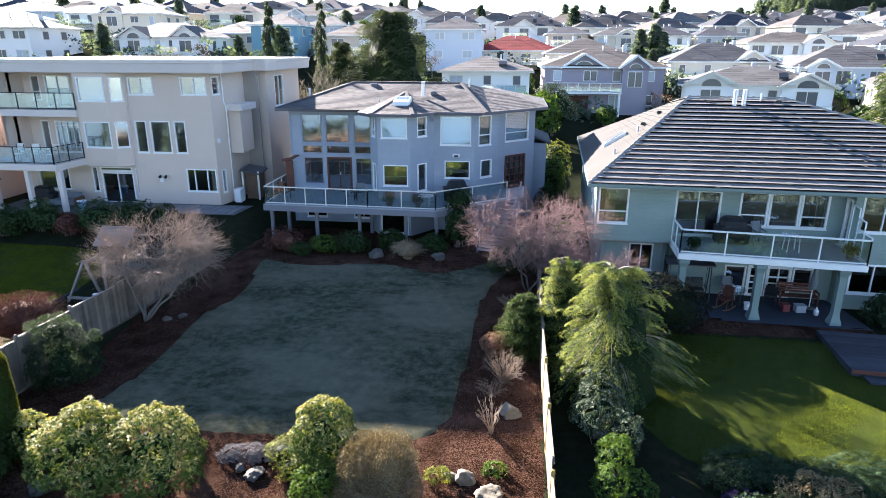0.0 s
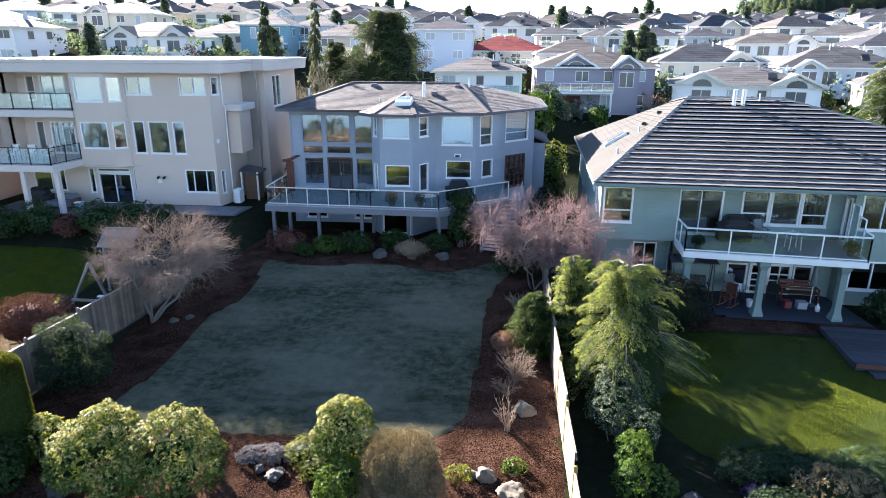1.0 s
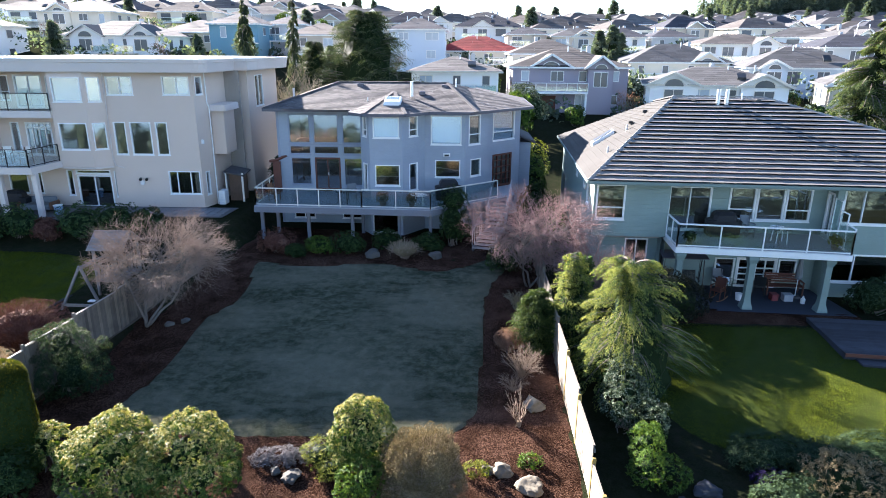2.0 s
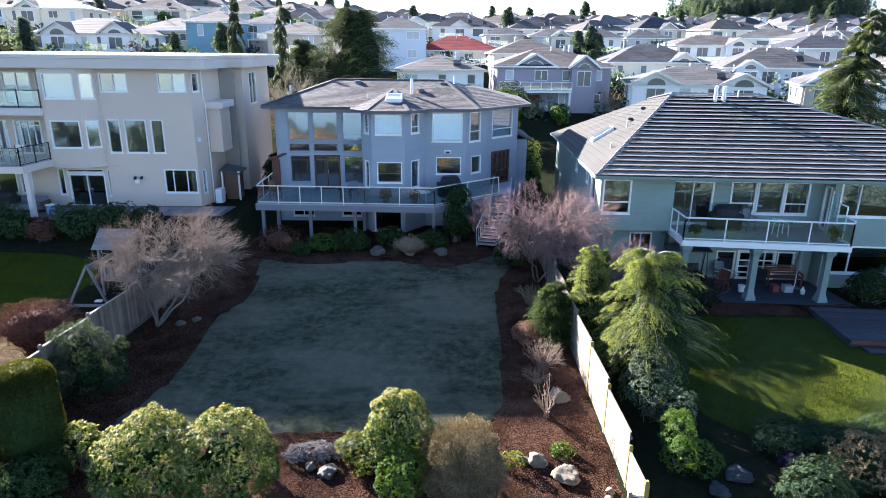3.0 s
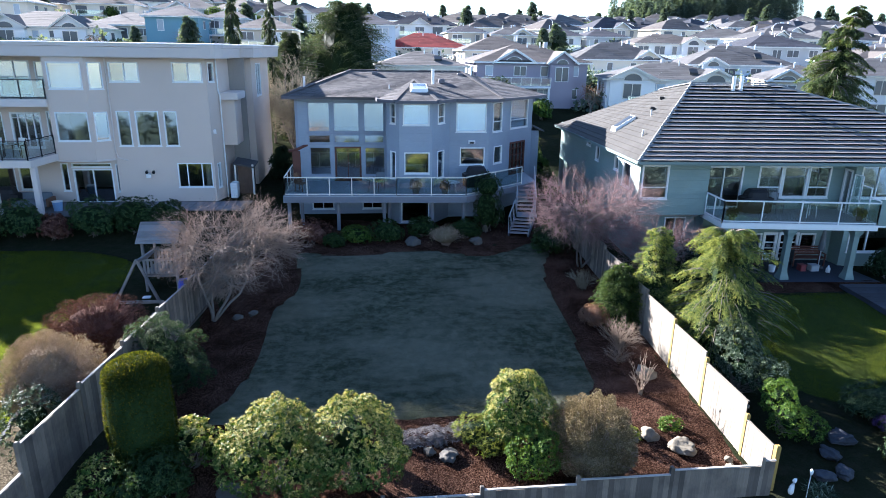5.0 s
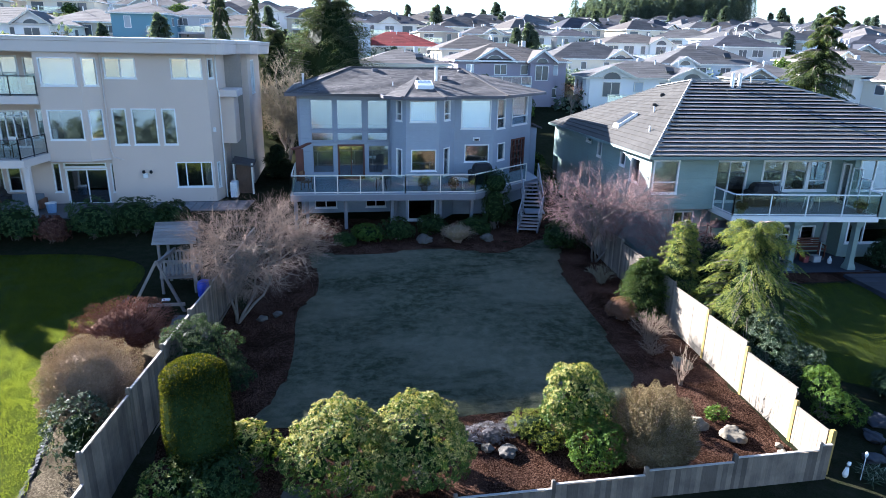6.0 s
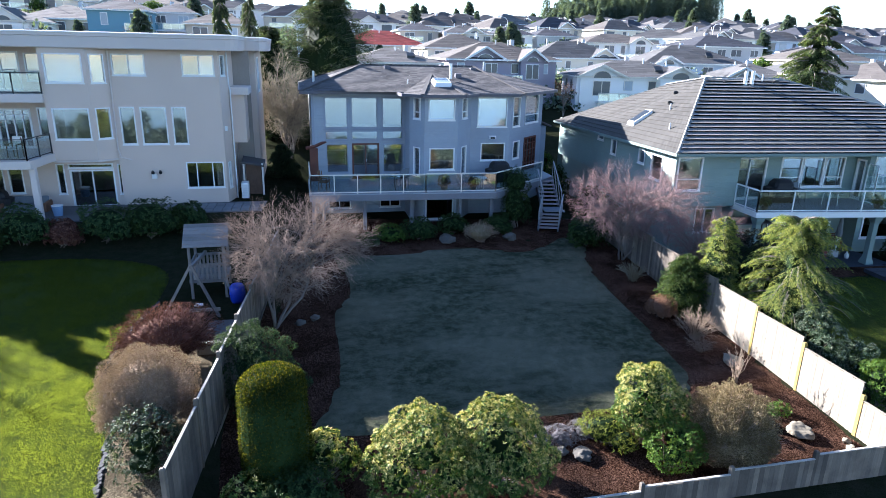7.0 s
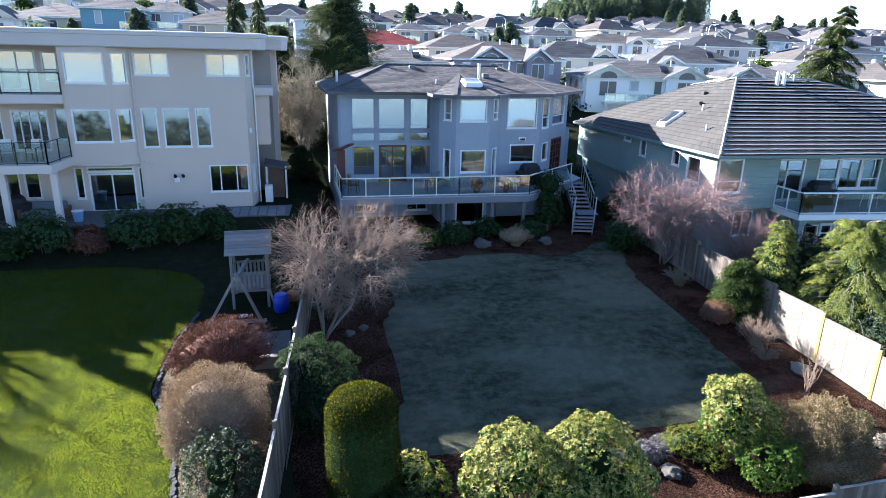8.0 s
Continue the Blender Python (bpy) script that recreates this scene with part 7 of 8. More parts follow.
def play_tower():
    t = thing("play_tower", "weathered timber play tower with a shingled roof and swing frame", "play set", (0, 0, 0))
    gz = -0.25
    xs, ys = (-18.35, -17.1), (25.5, 26.9)
    for x in xs:
        for y in ys:
            part("leg", Geo().box(x - 0.05, x + 0.05, y - 0.05, y + 0.05, gz, 2.1, 0.01), OLD_WOOD, t)
    for i in range(9):
        y = ys[0] + (ys[1] - ys[0]) * i / 9
        part("floor_plank", Geo().box(xs[0] - 0.08, xs[1] + 0.08, y + 0.005, y + 0.15, 0.62, 0.66), OLD_WOOD, t)
    for y in ys:
        part("guard_rail", Geo().box(xs[0], xs[1], y - 0.03, y + 0.03, 1.2, 1.29), OLD_WOOD, t)
        part("guard_rail", Geo().box(xs[0] - 0.08, xs[1] + 0.08, y - 0.04, y + 0.04, 0.52, 0.62), OLD_WOOD, t)
        for i in range(8):
            x = xs[0] + 0.1 + i * 0.15
            part("slat", Geo().box(x, x + 0.09, y - 0.055, y - 0.031, 0.66, 1.27 + 0.03 * math.sin(i * 0.45)), OLD_WOOD, t)
    for x in xs:
        part("guard_rail", Geo().box(x - 0.03, x + 0.03, ys[0], ys[1], 1.2, 1.29), OLD_WOOD, t)
    for s in (0, 1):
        y0, z0, y1, z1 = (25.3, 2.0, 26.2, 2.68) if s == 0 else (27.1, 2.0, 26.2, 2.68)
        for i in range(7):
            a, b = i / 7, (i + 1) / 7 + 0.02
            part("roof_board", Geo().slab([(xs[0] - 0.2, lerp(y0, y1, a), lerp(z0, z1, a) + 0.02), (xs[1] + 0.2, lerp(y0, y1, a), lerp(z0, z1, a) + 0.02), (xs[1] + 0.2, lerp(y0, y1, b), lerp(z0, z1, b)), (xs[0] - 0.2, lerp(y0, y1, b), lerp(z0, z1, b))], 0.02), OLD_WOOD, t)
    part("swing_beam", Geo().beam((-18.05, 23.85, 1.7), (-17.75, 25.55, 1.75), 0.1, 0.12), OLD_WOOD, t)
    part("leg", Geo().beam((-18.05, 23.9, 1.78), (-19.25, 24.0, gz - 0.1), 0.09, 0.09), OLD_WOOD, t)
    part("leg", Geo().beam((-18.05, 23.9, 1.78), (-17.15, 23.75, gz - 0.1), 0.09, 0.09), OLD_WOOD, t)
    part("cross_brace", Geo().beam((-19.15, 23.95, 0.02), (-17.15, 23.72, 0.1), 0.05, 0.12), OLD_WOOD, t)
    part("ladder", Geo().beam((-17.05, 25.4, 0.6), (-16.75, 24.8, gz), 0.06, 0.08), OLD_WOOD, t)
    part("swing_seat", Geo().box(-18.1, -17.8, 24.1, 24.3, 0.1, 0.15, 0.02), WHITE, t)


play_tower()


def garden_things():
    b = thing("plastic_barrel", "bright blue plastic barrel by the fence", "barrel", (-16.65, 25.0, ground_z(-16.65, 25.0)))
    blue = surface("plastic_blue", (0.02, 0.05, 0.45), 0.4, 20, 0.1, 1, 0.03)
    part("drum", Geo().pipe([(0, 0, 0), (0, 0, 0.1), (0, 0, 0.35), (0, 0, 0.6), (0, 0, 0.66)], [0.24, 0.28, 0.3, 0.28, 0.22], 12), blue, b, smooth=True)
    part("lid", Geo().pipe([(0, 0, 0.66), (0, 0, 0.7)], [0.24, 0.22], 12), blue, b)
    orange = surface("clay_orange", (0.35, 0.10, 0.03), 0.8, 20, 0.15, 1, 0.1)
    p = thing("clay_pot", "orange clay pot beside the barrel", "pot", (-16.2, 25.9, ground_z(-16.6, 25.9)))
    part("pot", Geo().pipe([(0, 0, 0), (0, 0, 0.3), (0, 0, 0.34), (0, 0, 0.36)], [0.16, 0.22, 0.25, 0.2], 12), orange, p, smooth=True)
    # low timber step and boxes beside the fence
    s = thing("garden_step", "weathered timber step with a paved pad by the fence", "step", (0, 0, 0))
    part("pad", Geo().box(-17.5, -16.35, 21.6, 23.4, -0.4, -0.2, 0.02), CONCRETE, s)
    part("plank", Geo().box(-17.6, -16.5, 20.9, 21.15, -0.4, 0.05, 0.015), OLD_WOOD, s)
    # white garden ornaments outside the fence corner
    o = thing("garden_stake", "white flower-shaped ornament on a thin garden stake", "ornament", (2.08, 12.22, ground_z(2.08, 12.22)))
    part("stake", Geo().tube((0, 0, -0.05), (0, 0, 0.72), 0.012, 0.01, 6), PALE_METAL, o)
    part("flower", Geo().pipe([(0, 0, 0.66), (0, 0, 0.7), (0, 0, 0.78), (0, 0, 0.84)], [0.015, 0.035, 0.045, 0.012], 8), WHITE, o, "white bell-shaped flower", smooth=True)
    o = thing("stone_ornament", "small white stone ornament on the ground", "ornament", (1.78, 12.42, ground_z(1.78, 12.42)), 20)
    part("body", Geo().pipe([(0, 0, 0), (0, 0, 0.08), (0.02, 0, 0.2), (0.05, 0, 0.3)], [0.05, 0.075, 0.06, 0.03], 9), WHITE, o, smooth=True)
    part("top", Geo().pipe([(0.04, 0, 0.29), (0.06, 0, 0.35), (0.1, 0, 0.4), (0.16, 0, 0.4)], [0.04, 0.055, 0.045, 0.012], 8), WHITE, o, smooth=True)
    leafy_bush("pale_grass_clump", "pale green strap-leaved clump outside the fence corner", 2.35, 12.1, [(0, 0, 0.12, 0.3, 0.28, 0.14)], 210, "white", 60, 0.26, 0.1, 6, 1.2, low=0.0, stem=False, core_k=0)
    # stone edging of the lush lawn
    e = thing("lawn_edging", "row of small grey edging stones along the lawn", "edging", (0, 0, 0))
    pts = [Vector(q) for q in LEFT_EDGE[:7]]
    rng = np.random.default_rng(5)
    for i in range(90):
        u = i / 90 * 5.99
        a = min(int(u), 5)
        q = pts[a].lerp(pts[a + 1], u - a)
        x, y, k = q.x + 0.08 + rng.uniform(-0.04, 0.04), q.y, rng.uniform(0.05, 0.09)
        z = ground_z(x, y)
        g = Geo().loft([[(x + k * m * math.cos(t_ * 1.0472 + i), y + k * m * 1.5 * math.sin(t_ * 1.0472 + i), z + zz * (0.6 + 5 * k)) for t_ in range(6)] for m, zz in ((1, -0.05), (1.05, 0.02), (0.75, 0.05))])
        part("stone", g, ROCK_BLUE, e)
    # timber platform beside the sage house lawn
    d = thing("timber_platform", "dark weathered timber platform at the lawn's edge", "platform", (0, 0, 0))
    A, B, C, D = Vector((12.75, 25.3, -0.5)), Vector((12.5, 21.9, -0.5)), Vector((18.5, 21.2, -0.5)), Vector((18.8, 24.8, -0.5))
    for i in range(24):
        p0, p1 = A.lerp(B, (i + 0.03) / 24), A.lerp(B, (i + 0.97) / 24)
        q0, q1 = D.lerp(C, (i + 0.03) / 24), D.lerp(C, (i + 0.97) / 24)
        part("plank", Geo().slab([p1, q1, q0, p0], 0.035), DARK_DECK, d)
    part("frame", Geo().slab([B + Vector((0, 0.02, -0.04)), C + Vector((0, 0.02, -0.04)), D + Vector((0, 0, -0.04)), A + Vector((0, 0, -0.04))], 0.3), DARK_DECK, d)
    part("step", Geo().slab([B + Vector((0.4, -0.55, -0.2)), C + Vector((0, -0.55, -0.2)), C + Vector((0, -0.03, -0.2)), B + Vector((0.4, -0.03, -0.2))], 0.2), DARK_DECK, d)
    part("edge_board", Geo().beam(B + Vector((0, -0.03, -0.06)), C + Vector((0, -0.03, -0.06)), 0.04, 0.14), RED_WOOD, d)


garden_things()


def kettle_grill(x, y, z, turn, label):
    """A gas grill under a dark fitted cover: rounded hood, shoulders and side shelves."""
    g = thing("grill", label, "grill", (x, y, z), turn)
    black = surface("cover_black", (0.012, 0.013, 0.016), 0.6, 14, 0.3, 2, 0.4)
    ring = lambda w, d, zz: [(w * sx * (1 if abs(sy) < 0.8 else 0.85), d * sy, zz) for sx, sy in ((-1, -0.7), (-0.8, -1), (0.8, -1), (1, -0.7), (1, 0.7), (0.8, 1), (-0.8, 1), (-1, 0.7))]
    part("cover", Geo().loft([ring(0.72, 0.36, 0.06), ring(0.74, 0.38, 0.5), ring(0.78, 0.38, 0.78), ring(0.55, 0.36, 0.84), ring(0.5, 0.34, 1.05), ring(0.38, 0.22, 1.2)]), black, g)
    for sx in (-0.55, 0.55):
        part("wheel", Geo().tube((sx - 0.03, 0.25, 0.08), (sx + 0.03, 0.25, 0.08), 0.08, 0.08, 10), DARK_METAL, g)
        part("foot", Geo().box(sx - 0.03, sx + 0.03, -0.3, -0.24, 0, 0.1), DARK_METAL, g)


def chair(name, label, x, y, z, turn, frame_m, seat_m, group=""):
    c = thing(name, label, "chair", (x, y, z), turn, group)
    for sx in (-0.25, 0.25):
        for sy in (-0.22, 0.22):
            part("leg", Geo().beam((sx, sy, 0), (sx * 0.95, sy * 0.9, 0.62 if sy < 0 else 0.95), 0.035, 0.035), frame_m, c)
        part("armrest", Geo().beam((sx, -0.26, 0.63), (sx, 0.22, 0.65), 0.05, 0.03), frame_m, c)
    part("seat", Geo().box(-0.25, 0.25, -0.24, 0.24, 0.4, 0.45, 0.02), seat_m, c)
    part("backrest", Geo().slab([(-0.24, 0.2, 0.5), (0.24, 0.2, 0.5), (0.24, 0.3, 0.98), (-0.24, 0.3, 0.98)], 0.03), seat_m, c)
    return c


def table(name, label, x, y, z, r, h, top_m, leg_m, turn=0):
    t = thing(name, label, "table", (x, y, z), turn)
    part("tabletop", Geo().pipe([(0, 0, h - 0.03), (0, 0, h - 0.005), (0, 0, h)], [r, r, r - 0.01], 20), top_m, t)
    for i in range(4):
        a = 0.785 + i * 1.5708
        part("leg", Geo().beam((r * 0.7 * math.cos(a), r * 0.7 * math.sin(a), 0), (r * 0.6 * math.cos(a), r * 0.6 * math.sin(a), h - 0.03), 0.035, 0.035), leg_m, t)
    return t


def pot_plant(x, y, z, s, mat, label, seed):
    clay = POT
    b = leafy_bush("pot_plant", label, x, y, [(0, 0, 0.42 * s, 0.28 * s, 0.28 * s, 0.28 * s)], seed, mat, 110, 0.08, 0.4, 6, 0.4, stem=False, category="pot plant", core_k=0.6)
    b.matrix_basis = pose(x, y, z)
    part("pot", Geo().pipe([(0, 0, 0), (0, 0, 0.2 * s), (0, 0, 0.24 * s)], [0.12 * s, 0.18 * s, 0.2 * s], 12), clay, b, smooth=True)


POT = surface("pot_glazed", (0.16, 0.14, 0.13), 0.5, 20, 0.15, 1, 0.05)


def deck_things():
    z = 2.15
    kettle_grill(-3.0, 35.4, z, 10, "covered black gas grill on the glazed deck")
    kettle_grill(10.0, 28.6, 2.16, -5, "covered black gas grill on the balcony")
    teak = surface("teak", (0.20, 0.10, 0.05), 0.6, 12, 0.2, 1.5, 0.1, stretch=(4, 4, 0.5))
    grey = surface("mesh_grey", (0.15, 0.17, 0.19), 0.6, 30, 0.1, 2, 0.1)
    chair("garden_chair", "brown timber chair at the end of the deck", -12.9, 34.6, z, 70, teak, teak)
    t = thing("pergola_post", "red-brown timber screen post with a curved top on the deck", "screen", (-13.25, 36.9, z))
    part("board", Geo().box(-0.3, 0.15, -0.06, 0.06, 0, 1.85, 0.01), RED_WOOD, t)
    part("top_beam", Geo().pipe([(-0.5, 0, 1.85), (0, 0, 1.95), (0.4, -0.1, 2.15), (0.62, -0.15, 2.2)], [0.09, 0.1, 0.09, 0.05], 6), RED_WOOD, t)
    table("side_table", "small white table by the deck rail", -4.6, 33.9, z, 0.45, 0.6, WHITE, WHITE)
    chair("garden_chair", "grey mesh chair on the deck", -8.6, 35.2, z, 200, grey, grey)
    table("glass_table", "round glass garden table on the deck", -8.9, 34.3, z, 0.55, 0.7, GLASS, DARK_METAL)
    pot_plant(-6.6, 33.7, z, 1.2, "tan", "dry plant in a pot on the deck", 200)
    pot_plant(-5.0, 33.6, z, 1.0, "tan", "dry plant in a pot on the deck", 201)
    chair("balcony_chair", "pale grey chair beside the grill on the balcony", 11.1, 28.5, 2.16, 15, grey, grey)
    table("balcony_table", "round glass table on the balcony", 12.2, 27.6, 2.16, 0.5, 0.7, GLASS, WHITE)
    pot_plant(8.0, 27.1, 2.16, 0.9, "rhodo_dark", "dark green plant in a pot on the balcony", 202)
    pot_plant(14.2, 26.7, 2.16, 0.9, "yellow", "yellow-green plant in a pot on the balcony", 203)
    # patio below
    p = -0.62
    table("patio_table", "round metal table on the covered patio", 10.35, 28.2, p, 0.5, 0.72, GLASS, DARK_METAL)
    rock = chair("rocking_chair", "red-brown rocking chair with pale rockers on the covered patio", 9.75, 27.5, p + 0.05, -50, RED_WOOD, RED_WOOD)
    for sx in (-0.25, 0.25):
        part("rocker", Geo().pipe([(sx, -0.48, 0.05), (sx, -0.25, -0.01), (sx, 0.0, -0.03), (sx, 0.25, -0.01), (sx, 0.5, 0.06)], [0.022] * 5, 6), teak, rock, "pale curved rocker")
    bk = thing("bucket", "white plastic bucket beside the patio table", "bucket", (10.75, 27.5, p))
    part("pail", Geo().pipe([(0, 0, 0), (0, 0, 0.3)], [0.13, 0.16], 12), WHITE, bk)
    part("rim", Geo().pipe([(0, 0, 0.3), (0, 0, 0.325)], [0.175, 0.175], 12), WHITE, bk)
    chair("patio_chair", "dark metal chair on the covered patio", 12.0, 28.3, p, 160, DARK_METAL, DARK_METAL, "patio chairs")
    chair("patio_chair", "pale grey mesh chair on the covered patio", 10.3, 28.85, p, 10, grey, grey, "patio chairs")
    b = thing("garden_bench", "red-brown timber bench against the patio wall", "bench", (13.2, 28.4, p), -4)
    for i in range(4):
        part("seat_slat", Geo().box(-0.85, 0.85, -0.25 + i * 0.12, -0.15 + i * 0.12, 0.42, 0.45, 0.005), RED_WOOD, b)
        part("back_slat", Geo().box(-0.85, 0.85, 0.26, 0.29, 0.5 + i * 0.12, 0.59 + i * 0.12), RED_WOOD, b)
    for sx in (-0.8, 0.8):
        part("leg", Geo().box(sx - 0.03, sx + 0.03, -0.25, -0.18, 0, 0.62, 0.005), RED_WOOD, b)
        part("leg", Geo().box(sx - 0.03, sx + 0.03, 0.22, 0.29, 0, 0.98, 0.005), RED_WOOD, b)
        part("armrest", Geo().box(sx - 0.04, sx + 0.04, -0.26, 0.28, 0.62, 0.66, 0.005), RED_WOOD, b)
    red = surface("crate_red", (0.20, 0.04, 0.045), 0.5, 20, 0.15, 1, 0.05)
    for x, y, w, m, lab in ((12.4, 27.6, 0.3, red, "red plastic crate on the patio"), (13.0, 27.55, 0.42, DECKING, "pale storage box on the patio")):
        c = thing("storage_box", lab, "box", (x, y, p))
        part("box", Geo().box(-w / 2, w / 2, -0.18, 0.18, 0, 0.28, 0.02), m, c)
        part("lid", Geo().box(-w / 2 - 0.015, w / 2 + 0.015, -0.195, 0.195, 0.281, 0.32, 0.01), m, c)
    j = thing("plastic_jug", "white plastic jug standing on the patio", "jug", (13.55, 27.2, p))
    part("body", Geo().pipe([(0, 0, 0), (0, 0, 0.2), (0, 0, 0.28), (0, 0, 0.33)], [0.1, 0.11, 0.05, 0.035], 10), WHITE, j, smooth=True)
    part("cap", Geo().tube((0, 0, 0.33), (0, 0, 0.36), 0.04, 0.04, 8), PALE_METAL, j)
    u = thing("folded_umbrella", "folded grey patio umbrella", "umbrella", (13.6, 28.0, p))
    part("pole", Geo().tube((0, 0, 0), (0, 0, 2.3), 0.025, 0.025, 8), PALE_METAL, u)
    part("canopy", Geo().pipe([(0, 0, 0.9), (0, 0, 1.0), (0, 0, 1.6), (0, 0, 2.25)], [0.12, 0.17, 0.12, 0.03], 9), grey, u)
    part("base", Geo().pipe([(0, 0, 0), (0, 0, 0.06)], [0.25, 0.2], 12), CONCRETE, u)
    sw = thing("porch_swing", "dark metal porch swing with a patterned cushion and canopy", "swing", (8.3, 28.45, p), -4)
    print_cloth = chips_mat("cushion_patterned", (0.02, 0.022, 0.022), (0.07, 0.075, 0.07), (0.20, 0.19, 0.165))
    for sx in (-0.95, 0.95):
        for sy in (-0.4, 0.4):
            part("leg", Geo().beam((sx, sy, 0), (sx, sy * 0.35, 1.85), 0.045, 0.045), DARK_METAL, sw)
        part("foot_bar", Geo().beam((sx, -0.45, 0.03), (sx, 0.45, 0.03), 0.045, 0.045), DARK_METAL, sw)
        part("hanger", Geo().beam((sx * 0.85, 0, 1.8), (sx * 0.85, 0, 0.62), 0.02, 0.02), DARK_METAL, sw)
        part("armrest", Geo().beam((sx * 0.85, -0.28, 0.66), (sx * 0.85, 0.22, 0.7), 0.05, 0.03), DARK_METAL, sw)
    part("top_bar", Geo().beam((-1.0, 0, 1.83), (1.0, 0, 1.83), 0.05, 0.05), DARK_METAL, sw)
    part("canopy", Geo().slab([(-1.05, -0.55, 1.86), (1.05, -0.55, 1.86), (1.05, 0.5, 1.95), (-1.05, 0.5, 1.95)], 0.04), DARK_TRIM, sw)
    part("seat", Geo().box(-0.78, 0.78, -0.28, 0.24, 0.42, 0.5, 0.02), DARK_METAL, sw)
    part("seat_cushion", Geo().box(-0.75, 0.75, -0.27, 0.2, 0.501, 0.6, 0.04), print_cloth, sw)
    part("back_cushion", Geo().slab([(-0.75, 0.17, 0.62), (0.75, 0.17, 0.62), (0.75, 0.32, 1.02), (-0.75, 0.32, 1.02)], 0.09), print_cloth, sw)
    # taupe house: terrace furniture, shed, heat pump
    wicker = surface("wicker_brown", (0.16, 0.08, 0.045), 0.8, 40, 0.25, 2, 0.3)
    for x, turn in ((-28.6, 20), (-27.5, -15), (-29.7, 0)):
        chair("balcony_chair", "brown wicker chair with pale cushion on the balcony", x, 35.4, 3.93, turn, wicker, CREAM, "balcony chairs")
    s = thing("sofa", "grey cushioned outdoor sofa on the terrace", "sofa", (-27.6, 35.8, 1.03), 0)
    part("seat", Geo().box(-0.9, 0.9, -0.4, 0.4, 0.15, 0.45, 0.05), grey, s)
    part("backrest", Geo().box(-0.9, 0.9, 0.41, 0.55, 0.15, 0.8, 0.04), grey, s)
    for sx in (-0.98, 0.98):
        part("armrest", Geo().box(sx - 0.075, sx + 0.075, -0.4, 0.5, 0.15, 0.6, 0.03), wicker, s)
    bk = thing("bucket", "pale blue bucket on the terrace", "bucket", (-26.0, 35.2, 1.03))
    part("pail", Geo().pipe([(0, 0, 0), (0, 0, 0.5)], [0.2, 0.26], 12), surface("plastic_pale_blue", (0.25, 0.38, 0.55), 0.5, 20, 0.1, 1, 0.03), bk)
    part("rim", Geo().pipe([(0, 0, 0.5), (0, 0, 0.53)], [0.28, 0.28], 12), WHITE, bk)
    kettle_grill(-29.0, 36.0, 1.03, 0, "covered dark grill on the shaded terrace")
    hp = thing("heat_pump", "white outdoor heat pump unit at the house corner", "heat pump", (-17.2, 38.1, 1.0))
    part("case", Geo().box(-0.2, 0.2, -0.3, 0.4, 0.08, 0.95, 0.03), WHITE, hp)
    for i in range(7):
        part("louvre", Geo().box(-0.17, 0.17, -0.325, -0.301, 0.2 + i * 0.1, 0.24 + i * 0.1), PALE_METAL, hp)
    for sy in (-0.2, 0.3):
        part("foot", Geo().box(-0.18, 0.18, sy - 0.03, sy + 0.03, 0, 0.08), DARK_METAL, hp)
    SHED_WOOD = fence_mat("shed_brown_boards", (0.17, 0.105, 0.07), (0.10, 0.065, 0.045))
    sh = thing("lean_to_shed", "small timber lean-to shed with a shingle roof", "shed", (0, 0, 0))
    part("wall", Geo().box(-17.2, -16.35, 39.3, 40.3, 0.95, 2.75), SHED_WOOD, sh)
    part("roof", Geo().slab([(-17.4, 38.95, 2.95), (-16.15, 38.95, 2.72), (-16.15, 40.5, 2.85), (-17.4, 40.5, 3.08)], 0.09), SHINGLE, sh)
    for x in (-17.3, -16.25):
        part("post", Geo().box(x - 0.05, x + 0.05, 39.0, 39.1, 0.95, 2.85), CREAM, sh)


deck_things()


# ---- the hillside town ----
PANE_FAR = surface("far_pane", (0.05, 0.065, 0.085), 0.3, 10, 0.2, 0.5, 0.0, spec=0.8)
PANE_PALE = surface("far_pane_pale", (0.38, 0.45, 0.52), 0.3, 10, 0.15, 0.5, 0.0, spec=0.8)
TOWN_WALL = {k: surface("town_wall_" + k, c, 0.8, 20, 0.05, 0.3, 0.05) for k, c in {
    "white": (0.82, 0.82, 0.80), "cream": (0.72, 0.66, 0.55), "grey": (0.55, 0.56, 0.57), "violet": (0.31, 0.28, 0.33), "sky": (0.52, 0.61, 0.70), "teal": (0.16, 0.32, 0.40), "beige": (0.52, 0.46, 0.38), "pink": (0.58, 0.46, 0.40)}.items()}
TOWN_ROOF = {k: roof_mat("town_roof_" + k, tuple(shade(c, s) for s in (0.6, 0.85, 1.1)), 3.0) for k, c in {
    "grey": (0.098, 0.098, 0.10), "brown": (0.112, 0.101, 0.094), "slate": (0.05, 0.054, 0.068), "red": (0.28, 0.045, 0.04), "pale": (0.16, 0.15, 0.142)}.items()}


def hip_roof(g, x0, x1, y0, y1, e, r, over=0.5, inset=None):
    x0, x1, y0, y1 = x0 - over, x1 + over, y0 - over, y1 + over
    m = inset if inset is not None else min((y1 - y0) / 2, (x1 - x0) * 0.45)
    ym = (y0 + y1) / 2
    a, b, c, d, p, q = (x0, y0, e), (x1, y0, e), (x1, y1, e), (x0, y1, e), (x0 + m, ym, r), (x1 - m, ym, r)
    n = 9
    for ea, eb, ta, tb in ((a, b, p, q), (b, c, q, q), (c, d, q, p), (d, a, p, p)):
        courses(g, ea, eb, ta, tb, n, 0.012, 2.5)
    g.poly(a, d, c, b)
    return g


